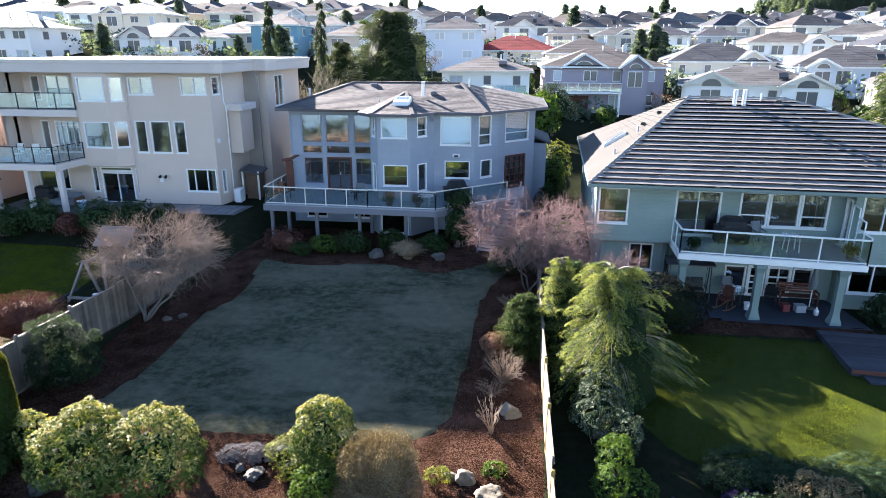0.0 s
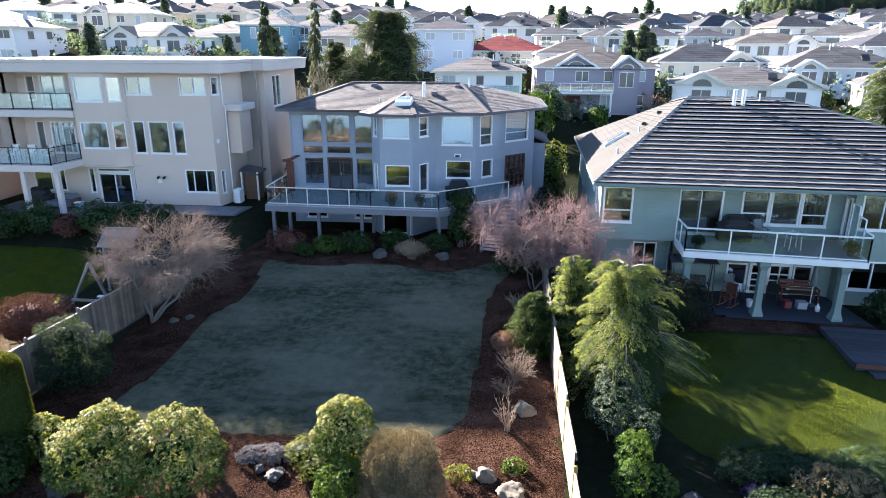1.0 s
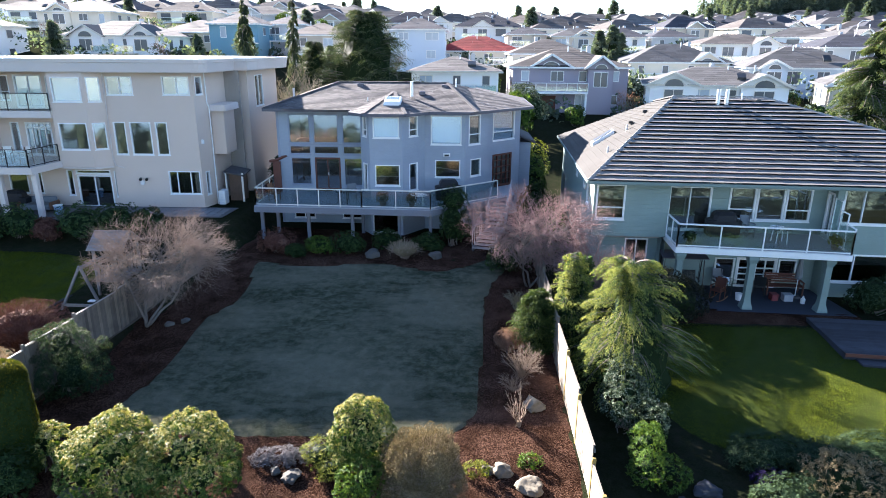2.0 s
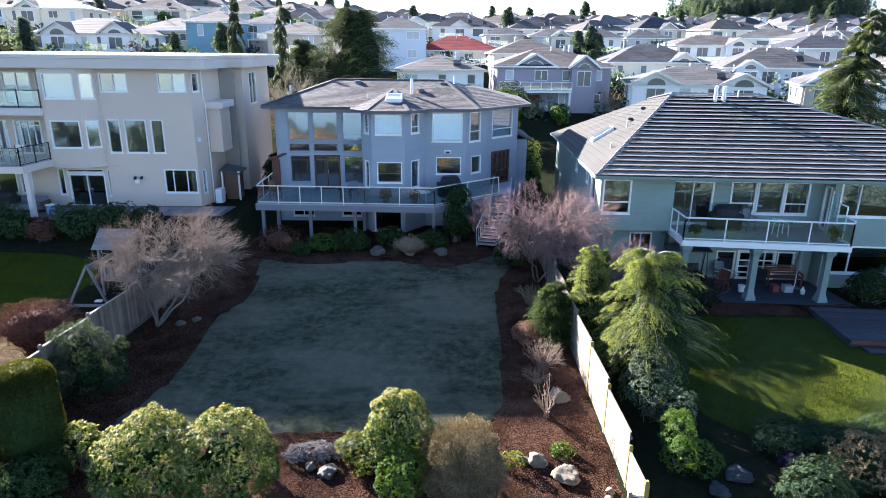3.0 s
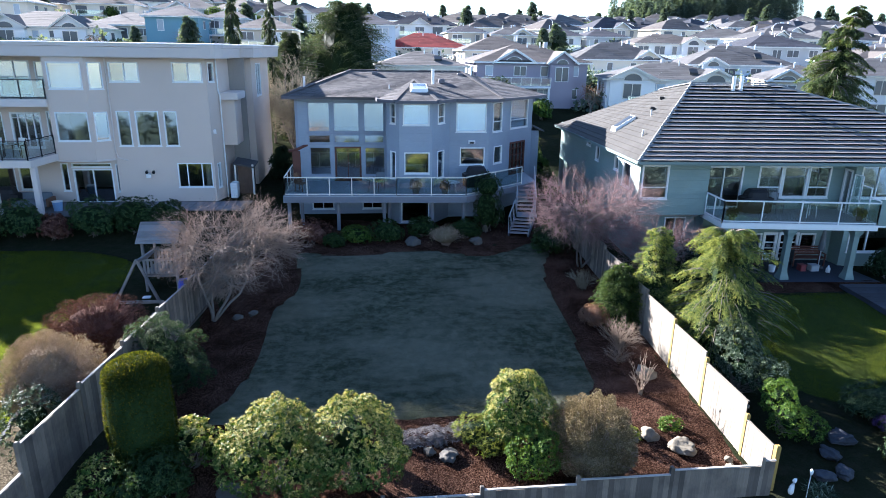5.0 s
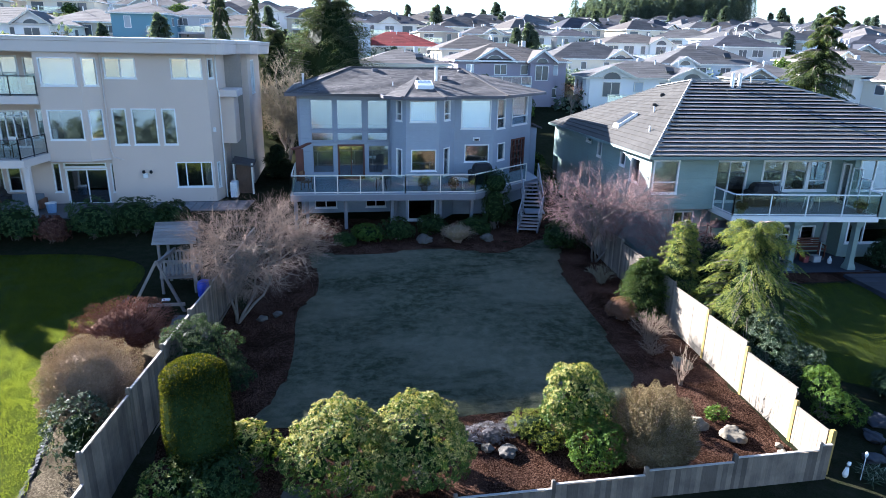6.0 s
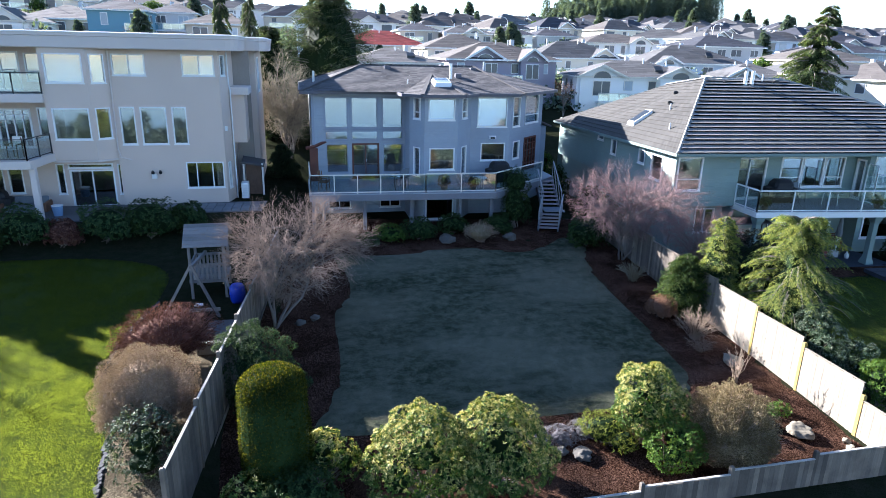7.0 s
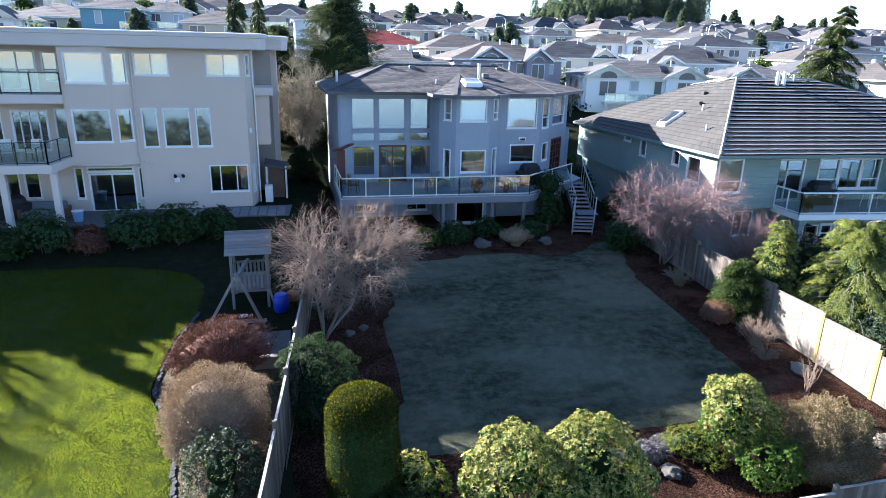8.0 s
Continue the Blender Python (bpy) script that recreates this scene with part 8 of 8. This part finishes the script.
def gable(house, x, w, y, depth, e, rise, roof_m, wall_m, trim_m, arch=True):
    """A front gable: wall triangle, two roof slopes, pale barge boards and an arched window."""
    over = 0.45
    g = Geo()
    L, Rr, top = (x - w / 2 - over, e - 0.12), (x + w / 2 + over, e - 0.12), (x, e + rise + 0.1)
    for s in (L, Rr):
        g.slab([(s[0], y - over, s[1]), (top[0], y - over, top[1]), (top[0], y + depth, top[1]), (s[0], y + depth, s[1])] if s is L else [(top[0], y - over, top[1]), (s[0], y - over, s[1]), (s[0], y + depth, s[1]), (top[0], y + depth, top[1])], 0.1)
    part("gable_roof", g, roof_m, house)
    part("gable_wall", Geo().loft([[(x - w / 2, yy, e - 0.3), (x + w / 2, yy, e - 0.3), (x + w / 2, yy, e), (x, yy, e + rise), (x - w / 2, yy, e)] for yy in (y, y + 0.3)]), wall_m, house)
    for s in (L, Rr):
        part("barge_board", Geo().beam((s[0], y - over - 0.02, s[1] - 0.08), (top[0], y - over - 0.02, top[1] - 0.08), 0.06, 0.24), trim_m, house)
    if arch and not house.get("plain"):
        r = min(1.0, w * 0.22)
        pts = [(x + r * math.cos(a), e - 0.2 + r * 0.75 * math.sin(a)) for a in [math.pi * i / 8 for i in range(9)]]
        win = part("window", Geo().loft([[(px * 1.0 + (px - x) * 0.12, yy, pz + 0.06) for px, pz in pts] for yy in (y - 0.06, y)]), trim_m, house)
        part("pane", Geo().loft([[(px, yy, pz) for px, pz in pts] for yy in (y - 0.09, y - 0.05)]), PANE_FAR, win)


def far_window(house, x, w, y, z0, z1, trim, pane, side=None):
    """A framed window standing a little proud of a far wall; side: +1 or -1 for a side wall at x."""
    if side:
        win = part("window", Geo().box(*sorted((x, x + side * 0.06)), y - w / 2 - 0.08, y + w / 2 + 0.08, z0 - 0.08, z1 + 0.08), trim, house)
        part("pane", Geo().box(*sorted((x + side * 0.03, x + side * 0.09)), y - w / 2, y + w / 2, z0, z1), pane, win)
    else:
        win = part("window", Geo().box(x - w / 2 - 0.08, x + w / 2 + 0.08, y - 0.06, y, z0 - 0.08, z1 + 0.08), trim, house)
        part("pane", Geo().box(x - w / 2, x + w / 2, y - 0.09, y - 0.03, z0, z1), pane, win)
        if w > 1.3:
            part("mullion", Geo().box(x - 0.04, x + 0.04, y - 0.11, y - 0.03, z0, z1), trim, win)


def far_house(label, w, d, eave, ridge, wall, roof, at, turn=0.0, gables=(), balcony=None, garage=None, seed=0, skylight=False, chimney=True, group="hillside houses", name="house", inset=None, base=-3.0, simple=False):
    """A house of the hillside: its origin at the middle of its front, at ground level."""
    rng = random.Random(seed)
    h = thing(name, label, "house", at, turn, group)
    if simple:
        h["plain"] = 1
    wm, rm, trim = TOWN_WALL[wall], TOWN_ROOF[roof], WHITE if wall != "white" else CREAM
    part("wall", Geo().box(-w / 2, w / 2, 0, d, base, eave, 0.0), wm, h)
    rf = part("roof", hip_roof(Geo(), -w / 2, w / 2, 0, d, eave, ridge, 0.5, inset), rm, h)
    part("fascia", Geo().box(-w / 2 - 0.52, w / 2 + 0.52, -0.52, d + 0.52, eave - 0.2, eave - 0.02), trim, h)
    n = max(2, int(w / (3.4 if simple else 3.0)))
    floors = [eave - 2.3] + ([eave - 5.0] if eave > 4.6 else [])
    for fz in floors:
        for i in range(n):
            x = -w / 2 + (i + 0.5) * w / n + rng.uniform(-0.3, 0.3)
            if garage and fz < eave - 3 and abs(x - garage[0]) < garage[1] / 2 + 0.8:
                continue
            ww = rng.choice((0.8, 1.4, 1.9))
            if simple:
                part("window", Geo().box(x - ww * 0.6, x + ww * 0.6, -0.06, 0, fz + 0.25, fz + 1.8), PANE_PALE if rng.random() < 0.3 else PANE_FAR, h)
                continue
            far_window(h, x, ww, 0, fz + rng.choice((0.2, 0.7)), fz + 1.75, trim, PANE_PALE if rng.random() < 0.3 else PANE_FAR)
        for s in () if simple else (-1, 1):
            far_window(h, s * w / 2, 1.1, d * 0.3, fz + 0.6, fz + 1.7, trim, PANE_FAR, s)
            far_window(h, s * w / 2, 1.1, d * 0.65, fz + 0.6, fz + 1.7, trim, PANE_FAR, s)
    for gx, gw, rise, out in gables:
        if out:
            part("bay", Geo().box(gx - gw / 2 + 0.05, gx + gw / 2 - 0.05, -out, -0.01, base, eave - 0.25), wm, h)
            far_window(h, gx, min(1.9, gw * 0.5), -out, eave - 2.2, eave - 0.6, trim, PANE_FAR)
        gable(h, gx, gw, -out, d * 0.45, eave, rise, rm, wm, trim)
    if balcony:
        bx, bw, bz = balcony
        b = part("balcony", Geo().box(bx - bw / 2, bx + bw / 2, -2.0, -0.01, bz - 0.2, bz), trim, h)
        part("top_rail", Geo().box(bx - bw / 2, bx + bw / 2, -2.0, -1.93, bz + 0.98, bz + 1.05), trim, b)
        for i in () if simple else range(int(bw / 1.2) + 1):
            px = bx - bw / 2 + 0.03 + i * (bw - 0.06) / max(1, int(bw / 1.2))
            part("post", Geo().box(px - 0.03, px + 0.03, -1.99, -1.93, bz, bz + 1.0), trim, b)
        part("pane", Geo().box(bx - bw / 2 + 0.05, bx + bw / 2 - 0.05, -1.97, -1.955, bz + 0.12, bz + 0.95), RAIL_GLASS, b).visible_shadow = False
        for s in () if simple else (-1, 1):
            part("column", Geo().box(bx + s * (bw / 2 - 0.2) - 0.12, bx + s * (bw / 2 - 0.2) + 0.12, -1.95, -1.7, base, bz - 0.2), trim, b)
    if garage:
        part("garage_door", Geo().box(garage[0] - garage[1] / 2, garage[0] + garage[1] / 2, -0.07, -0.002, 0.0, 2.2), RED_WOOD if wall == "violet" else trim, h)
    if chimney:
        cx = rng.uniform(-0.25, 0.25) * w
        part("chimney", Geo().box(cx - 0.25, cx + 0.25, d * 0.6, d * 0.6 + 0.5, eave, ridge + 0.35, 0.04), TOWN_WALL["grey"], rf)
    if skylight:
        part("skylight", Geo().slab([(w * 0.15, d * 0.1, lerp(eave, ridge, 0.3) + 0.25), (w * 0.15 + 0.9, d * 0.1, lerp(eave, ridge, 0.3) + 0.25), (w * 0.15 + 0.9, d * 0.1 + 0.9, lerp(eave, ridge, 0.5) + 0.3), (w * 0.15, d * 0.1 + 0.9, lerp(eave, ridge, 0.5) + 0.3)], 0.25), DARK_METAL, rf)
    for k in range(0 if simple else 2):
        vx = rng.uniform(-0.3, 0.3) * w
        part("vent_pipe", Geo().tube((vx, d * 0.4, lerp(eave, ridge, 0.7)), (vx, d * 0.4, ridge + 0.25), 0.08, 0.08, 6), PALE_METAL, rf)
    return h


def near_town():
    def put(label, x0, x1, y, eave, ridge, ground, wall, roof, **k):
        far_house(label, x1 - x0, k.pop("depth", 11.0), eave - ground, ridge - ground, wall, roof, ((x0 + x1) / 2, y, ground), **k)
    put("violet-grey two-storey house with twin gables and a balcony", 3.6, 17.2, 77.5, 8.55, 10.6, 3.0, "violet", "brown", gables=((-2.3, 4.6, 1.35, 0.0), (3.4, 3.0, 1.2, 0.9)), balcony=(-2.4, 8.5, 2.75), garage=(-3.4, 3.6), seed=1)
    put("white single-gabled house with arched windows and pale roof trim", 18.2, 32.8, 72.0, 6.9, 8.7, 2.3, "white", "grey", gables=((-4.4, 5.2, 1.2, 0.5), (4.8, 4.8, 1.15, 0.5)), balcony=(1.0, 12.0, 1.7), seed=2, skylight=True, turn=-14)
    put("pale blue house with a wide grey hip roof and skylight", 36.0, 50.5, 88.0, 8.4, 11.0, 4.4, "sky", "grey", gables=((-4.2, 3.4, 0.9, 0.8),), seed=3, skylight=True, turn=-10)
    put("cream house with a long balcony and a grey hip roof", 22.7, 37.4, 99.0, 8.8, 11.4, 5.0, "cream", "grey", gables=((4.0, 4.6, 1.4, 0.0),), balcony=(-2.5, 8.0, 1.2), seed=4)
    put("large white house with arched windows below a tiled roof", 40.0, 55.0, 119.0, 11.6, 13.4, 7.0, "white", "brown", gables=((3.5, 4.5, 1.2, 0.6),), balcony=(0, 13.0, 1.6), seed=5)
    put("long grey-roofed pale house", 26.0, 33.0, 130.0, 12.9, 14.8, 8.5, "white", "slate", balcony=(0, 6, 1.7), seed=6)
    put("long grey-roofed pale house", 34.5, 43.0, 131.0, 12.9, 14.6, 8.5, "grey", "slate", balcony=(0, 7, 1.7), seed=7)
    put("cream house with a bright red hip roof", -7.0, 7.4, 112.0, 10.2, 12.6, 7.2, "cream", "red", balcony=(3.5, 5, 0.9), seed=8)
    put("small white house with a low grey roof and balcony", -8.2, 1.8, 75.0, 8.05, 9.6, 3.0, "white", "pale", balcony=(2.2, 5.0, 2.6), seed=9, skylight=True, depth=9)
    put("cream house mostly hidden behind a brown hip roof", 5.0, 16.0, 98.0, 9.9, 12.0, 6.0, "cream", "brown", seed=10)
    put("tall house with balconies under a grey roof", 6.6, 14.5, 135.0, 13.4, 15.0, 8.5, "beige", "slate", balcony=(-1.5, 4, 2.6), seed=11)
    put("tall pale house with a gable under a grey roof", 15.5, 25.5, 133.0, 13.0, 14.8, 8.8, "cream", "grey", gables=((1.0, 4.0, 1.1, 0.4),), balcony=(3.0, 5, 1.6), seed=12)
    put("white house with two grey gables on the hillside", -64.0, -48.5, 100.0, 12.1, 14.4, 9.0, "white", "grey", gables=((-3.5, 5.0, 1.5, 0.8), (4.8, 4.5, 1.6, 0.4)), balcony=(1.0, 6.5, 0.6), seed=13)
    put("beige house with a broad brown hip roof", -53.5, -43.3, 111.0, 12.9, 15.0, 9.6, "beige", "pale", seed=14)
    put("teal house with a dark blue-black roof", -42.8, -35.0, 105.0, 14.1, 15.9, 9.8, "teal", "slate", balcony=(2.6, 2.5, 1.4), seed=15, chimney=False)
    put("grey-blue house with a dark slate roof", -36.0, -29.5, 113.0, 14.3, 15.9, 10.4, "grey", "slate", balcony=(0, 5.0, 1.2), seed=16)
    put("pale blue house with a broad chimney beside the big conifer", -13.9, -5.2, 104.0, 13.4, 15.2, 8.4, "sky", "slate", seed=17)
    put("beige house with a balcony above the flat roof", -29.0, -20.5, 100.0, 12.4, 14.2, 8.6, "beige", "brown", balcony=(0, 6.0, 1.0), seed=18)
    put("green-grey gabled house beyond the tiled roof", 38.6, 47.0, 73.0, 6.9, 8.6, 2.6, "beige", "grey", seed=19, gables=((-2.0, 4.0, 1.2, 0.2),), turn=-20)
    put("orange-brown timbered neighbouring house", -50.0, -32.9, 37.0, 7.2, 10.6, 0.8, "pink", "brown", seed=20, depth=11.5, inset=8.6)
    for i, (x, y) in enumerate(((52, 70), (64, 84), (58, 101), (70, 118), (60, 66), (78, 96), (-78, 92), (-72, 118), (-92, 108))):
        put("pale house with a grey hip roof on the slope", x - 6.5, x + 6.5, y, ground_z(x, y) + 5.2, ground_z(x, y) + 7.2, ground_z(x, y), ("white", "cream", "grey")[i % 3], ("grey", "brown", "slate")[i % 3], seed=30 + i, gables=((-2.5, 4.0, 1.2, 0.4),) if i % 2 else (), turn=(i * 37) % 30 - 15)


near_town()


def far_town():
    rng = random.Random(11)
    kinds = []
    specs = [("white", "grey", "white house with a grey hip roof on the hillside"), ("cream", "brown", "cream house with a brown hip roof on the hillside"), ("beige", "slate", "beige house with a slate-dark roof on the hillside"), ("sky", "grey", "pale blue house with a grey roof on the hillside"), ("white", "slate", "white house with a dark roof on the hillside"), ("pink", "pale", "pinkish house with a pale roof on the hillside"), ("grey", "grey", "grey house with a grey roof on the hillside"), ("white", "brown", "white house with a brown roof on the hillside")]
    for i, (wall, roof, label) in enumerate(specs):
        w = (11.5, 13.0, 12.0, 14.0, 12.5, 11.0, 13.5, 12.0)[i]
        kinds.append((w, far_house(label, w, 10.0, 4.4, 6.5 + 0.3 * (i % 3), wall, roof, (-400 + 30 * i, 900, 0), seed=50 + i, simple=True, gables=((2.4 - i * 0.6, 4.2, 1.3, 0.5),) if i % 2 == 0 else (), balcony=(-2.0, 5.5, 1.9) if i % 3 else None, base=-4.0, chimney=i in (1, 4), skylight=i % 3 == 1)))
    used = set()
    for r, y0 in enumerate((126, 139, 153, 167, 182, 198, 215, 234, 256, 282, 312)):
        lo, hi = -0.95 * y0 - 10, 1.25 * y0 + 10
        x = lo + rng.uniform(0, 8)
        while x < hi:
            y = y0 + rng.uniform(-3.5, 3.5)
            blocked = (y0 < 150 and (-18 < x < 60 or -70 < x < -22)) or (y0 < 140 and x < 62)
            wood = math.hypot((x - 152) / 45, (y - 318) / 36) < 1
            if not blocked and not wood:
                k = rng.randrange(len(kinds))
                w, src = kinds[k]
                m = pose(x, y, ground_z(x, y) - 0.4 + rng.uniform(-0.4, 0.6), 0, 0, rng.choice((0, 0, 8, 12, -12, 20, -25)))
                if k not in used:
                    used.add(k)
                    src.matrix_basis = m
                else:
                    copy_thing(src, m)
            x += rng.uniform(14.5, 19.0) + (y0 - 128) * 0.012
    return kinds


far_town()


def town_trees():
    rng = random.Random(5)
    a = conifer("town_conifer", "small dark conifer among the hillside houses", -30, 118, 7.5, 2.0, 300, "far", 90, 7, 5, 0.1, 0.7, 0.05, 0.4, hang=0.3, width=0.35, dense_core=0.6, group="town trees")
    b = leafy_bush("town_tree", "round leafy tree among the hillside houses", 58, 92, [(0, 0, 2.6, 1.9, 1.8, 1.9), (0.9, 0.2, 2.0, 1.4, 1.3, 1.4)], 301, "green", 500, 0.3, 0.5, 5, 0.2, category="tree", group="town trees")
    c = bare_tree("town_tree", "small leafless tree among the hillside houses", 15.5, 70.5, 2, (0, 0, 2.6), (1.7, 1.7, 1.4), 302, "rust", BARK, 16, 7, 5, 0.07, group="town trees")
    for x, y, s in ((-20, 88, 0.75), (-33, 92, 0.95), (-42, 98, 0.6), (20.5, 112, 0.9), (23, 113, 1.0), (25, 116, 0.8), (21, 104, 0.6), (-2, 99, 0.6), (-23, 135, 0.9), (70, 108, 1.0), (-60, 92, 0.8)):
        copy_thing(a, pose(x, y, ground_z(x, y) - 0.2, 0, 0, rng.uniform(0, 360)) @ Matrix.Scale(s, 4))
    for i in range(46):
        y = rng.uniform(135, 320)
        x = rng.uniform(-0.9, 1.2) * y
        copy_thing(a, pose(x, y, ground_z(x, y), 0, 0, rng.uniform(0, 360)) @ Matrix.Scale(rng.uniform(0.8, 1.5), 4))
    for x, y, s in ((196, 290, 1.3), (206, 296, 1.7), (214, 292, 1.2), (236, 300, 1.5), (243, 296, 1.2), (262, 305, 1.6), (58, 300, 1.3), (63, 296, 1.7), (68, 302, 1.2)):
        copy_thing(a, pose(x, y, ground_z(x, y), 0, 0, rng.uniform(0, 360)) @ Matrix.Scale(s, 4))
    for i in range(24):
        y = rng.uniform(85, 230)
        x = rng.uniform(-0.9, 1.2) * y
        if not (y < 140 and (-70 < x < 60)):
            copy_thing(b, pose(x, y, ground_z(x, y), 0, 0, rng.uniform(0, 360)) @ Matrix.Scale(rng.uniform(0.7, 1.2), 4))
    for x, y, s in ((20, 76, 0.9), (-35, 97, 1.1), (33, 71, 0.9), (-45, 92, 1.0), (75, 105, 1.3), (-68, 104, 1.2), (-12, 97, 0.9)):
        copy_thing(c, pose(x, y, ground_z(x, y), 0, 0, rng.uniform(0, 360)) @ Matrix.Scale(s, 4))
    for x, y, s in ((2.5, 63, 1.2), (10, 70.5, 0.6), (36, 77, 0.7), (-6, 66, 1.0), (34.0, 66.0, 0.8), (1, 88, 0.9)):
        copy_thing(b, pose(x, y, ground_z(x, y) - 0.4, 0, 0, rng.uniform(0, 360)) @ Matrix.Scale(s, 4))
    # the wood on the hilltop, and the belt of trees on the slope down to the sea
    gen = np.random.default_rng(9)
    V, spots = [], [(gen.uniform(114, 190), gen.uniform(292, 345)) for _ in range(430)] + [(gen.uniform(92, 120), gen.uniform(292, 310)) for _ in range(22)]
    spots += [(gen.uniform(-75, 60), gen.uniform(-52, -36)) for _ in range(190)]
    for x, y in spots:
        h, r = (gen.uniform(9, 15) + 4.0 * (x > 145), gen.uniform(2.0, 3.4)) if x > 114 else ((gen.uniform(7.5, 11.0) - 2.5 * (x > -22), gen.uniform(2.2, 3.4)) if y < 0 else (gen.uniform(5, 7.5), gen.uniform(1.6, 2.4)))
        z = ground_z(x, y)
        n = 700
        u = gen.random(n) ** 0.8
        az = gen.uniform(0, 6.2832, n)
        rad = r * (1.05 - u) ** 0.8 * gen.uniform(0.6, 1.15, n) * (1 + 0.25 * np.sin(u * 31 + az * 2))
        p = np.stack([x + rad * np.cos(az), y + rad * np.sin(az), z + 0.5 + u * h], -1)
        d = unit(np.stack([np.cos(az), np.sin(az), -0.4 + gen.normal(size=n) * 0.3], -1))
        V.append(blades(p, d, unit(gen.normal(size=(n, 3)) + np.array([0, 0, 1.0])), gen.uniform(0.5, 1.0, n), 0.35))
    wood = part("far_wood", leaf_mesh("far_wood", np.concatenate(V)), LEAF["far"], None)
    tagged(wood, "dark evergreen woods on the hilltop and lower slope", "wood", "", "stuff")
    # shrubs and small trees in the gardens of the hillside
    V = []
    for _ in range(1100):
        y = gen.uniform(66, 300)
        x = gen.uniform(-0.95, 1.25) * y
        r, n = gen.uniform(0.5, 1.7), 70
        d = unit(gen.normal(size=(n, 3)) * np.array([1, 1, 0.8]) + np.array([0, 0, 0.4]))
        p = np.array([x, y, ground_z(x, y) + r * 0.5]) + d * r * gen.uniform(0.7, 1.1, (n, 1)) * np.array([1.2, 1, gen.uniform(0.8, 1.9)])
        V.append(blades(p, unit(d + gen.normal(size=(n, 3)) * 0.6), d, gen.uniform(0.4, 0.8, n), 0.4))
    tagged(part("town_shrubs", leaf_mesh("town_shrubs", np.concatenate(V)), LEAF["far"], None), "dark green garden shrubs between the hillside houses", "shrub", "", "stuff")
    # street lamps
    lamp = thing("street_lamp", "tall grey street lamp with a curved arm", "street lamp", (23.4, 117.0, ground_z(23.4, 117.0)), 0, "street lamps")
    part("pole", Geo().pipe([(0, 0, 0), (0, 0, 6.8), (-0.1, 0, 7.4), (-0.5, 0, 7.8), (-1.4, 0, 7.9)], [0.1, 0.07, 0.06, 0.05, 0.045], 8), PALE_METAL, lamp)
    part("lamp_head", Geo().box(-2.0, -1.35, -0.14, 0.14, 7.82, 7.96, 0.03), PALE_METAL, lamp)
    copy_thing(lamp, pose(66, 118, ground_z(66, 118), 0, 0, 180))


town_trees()
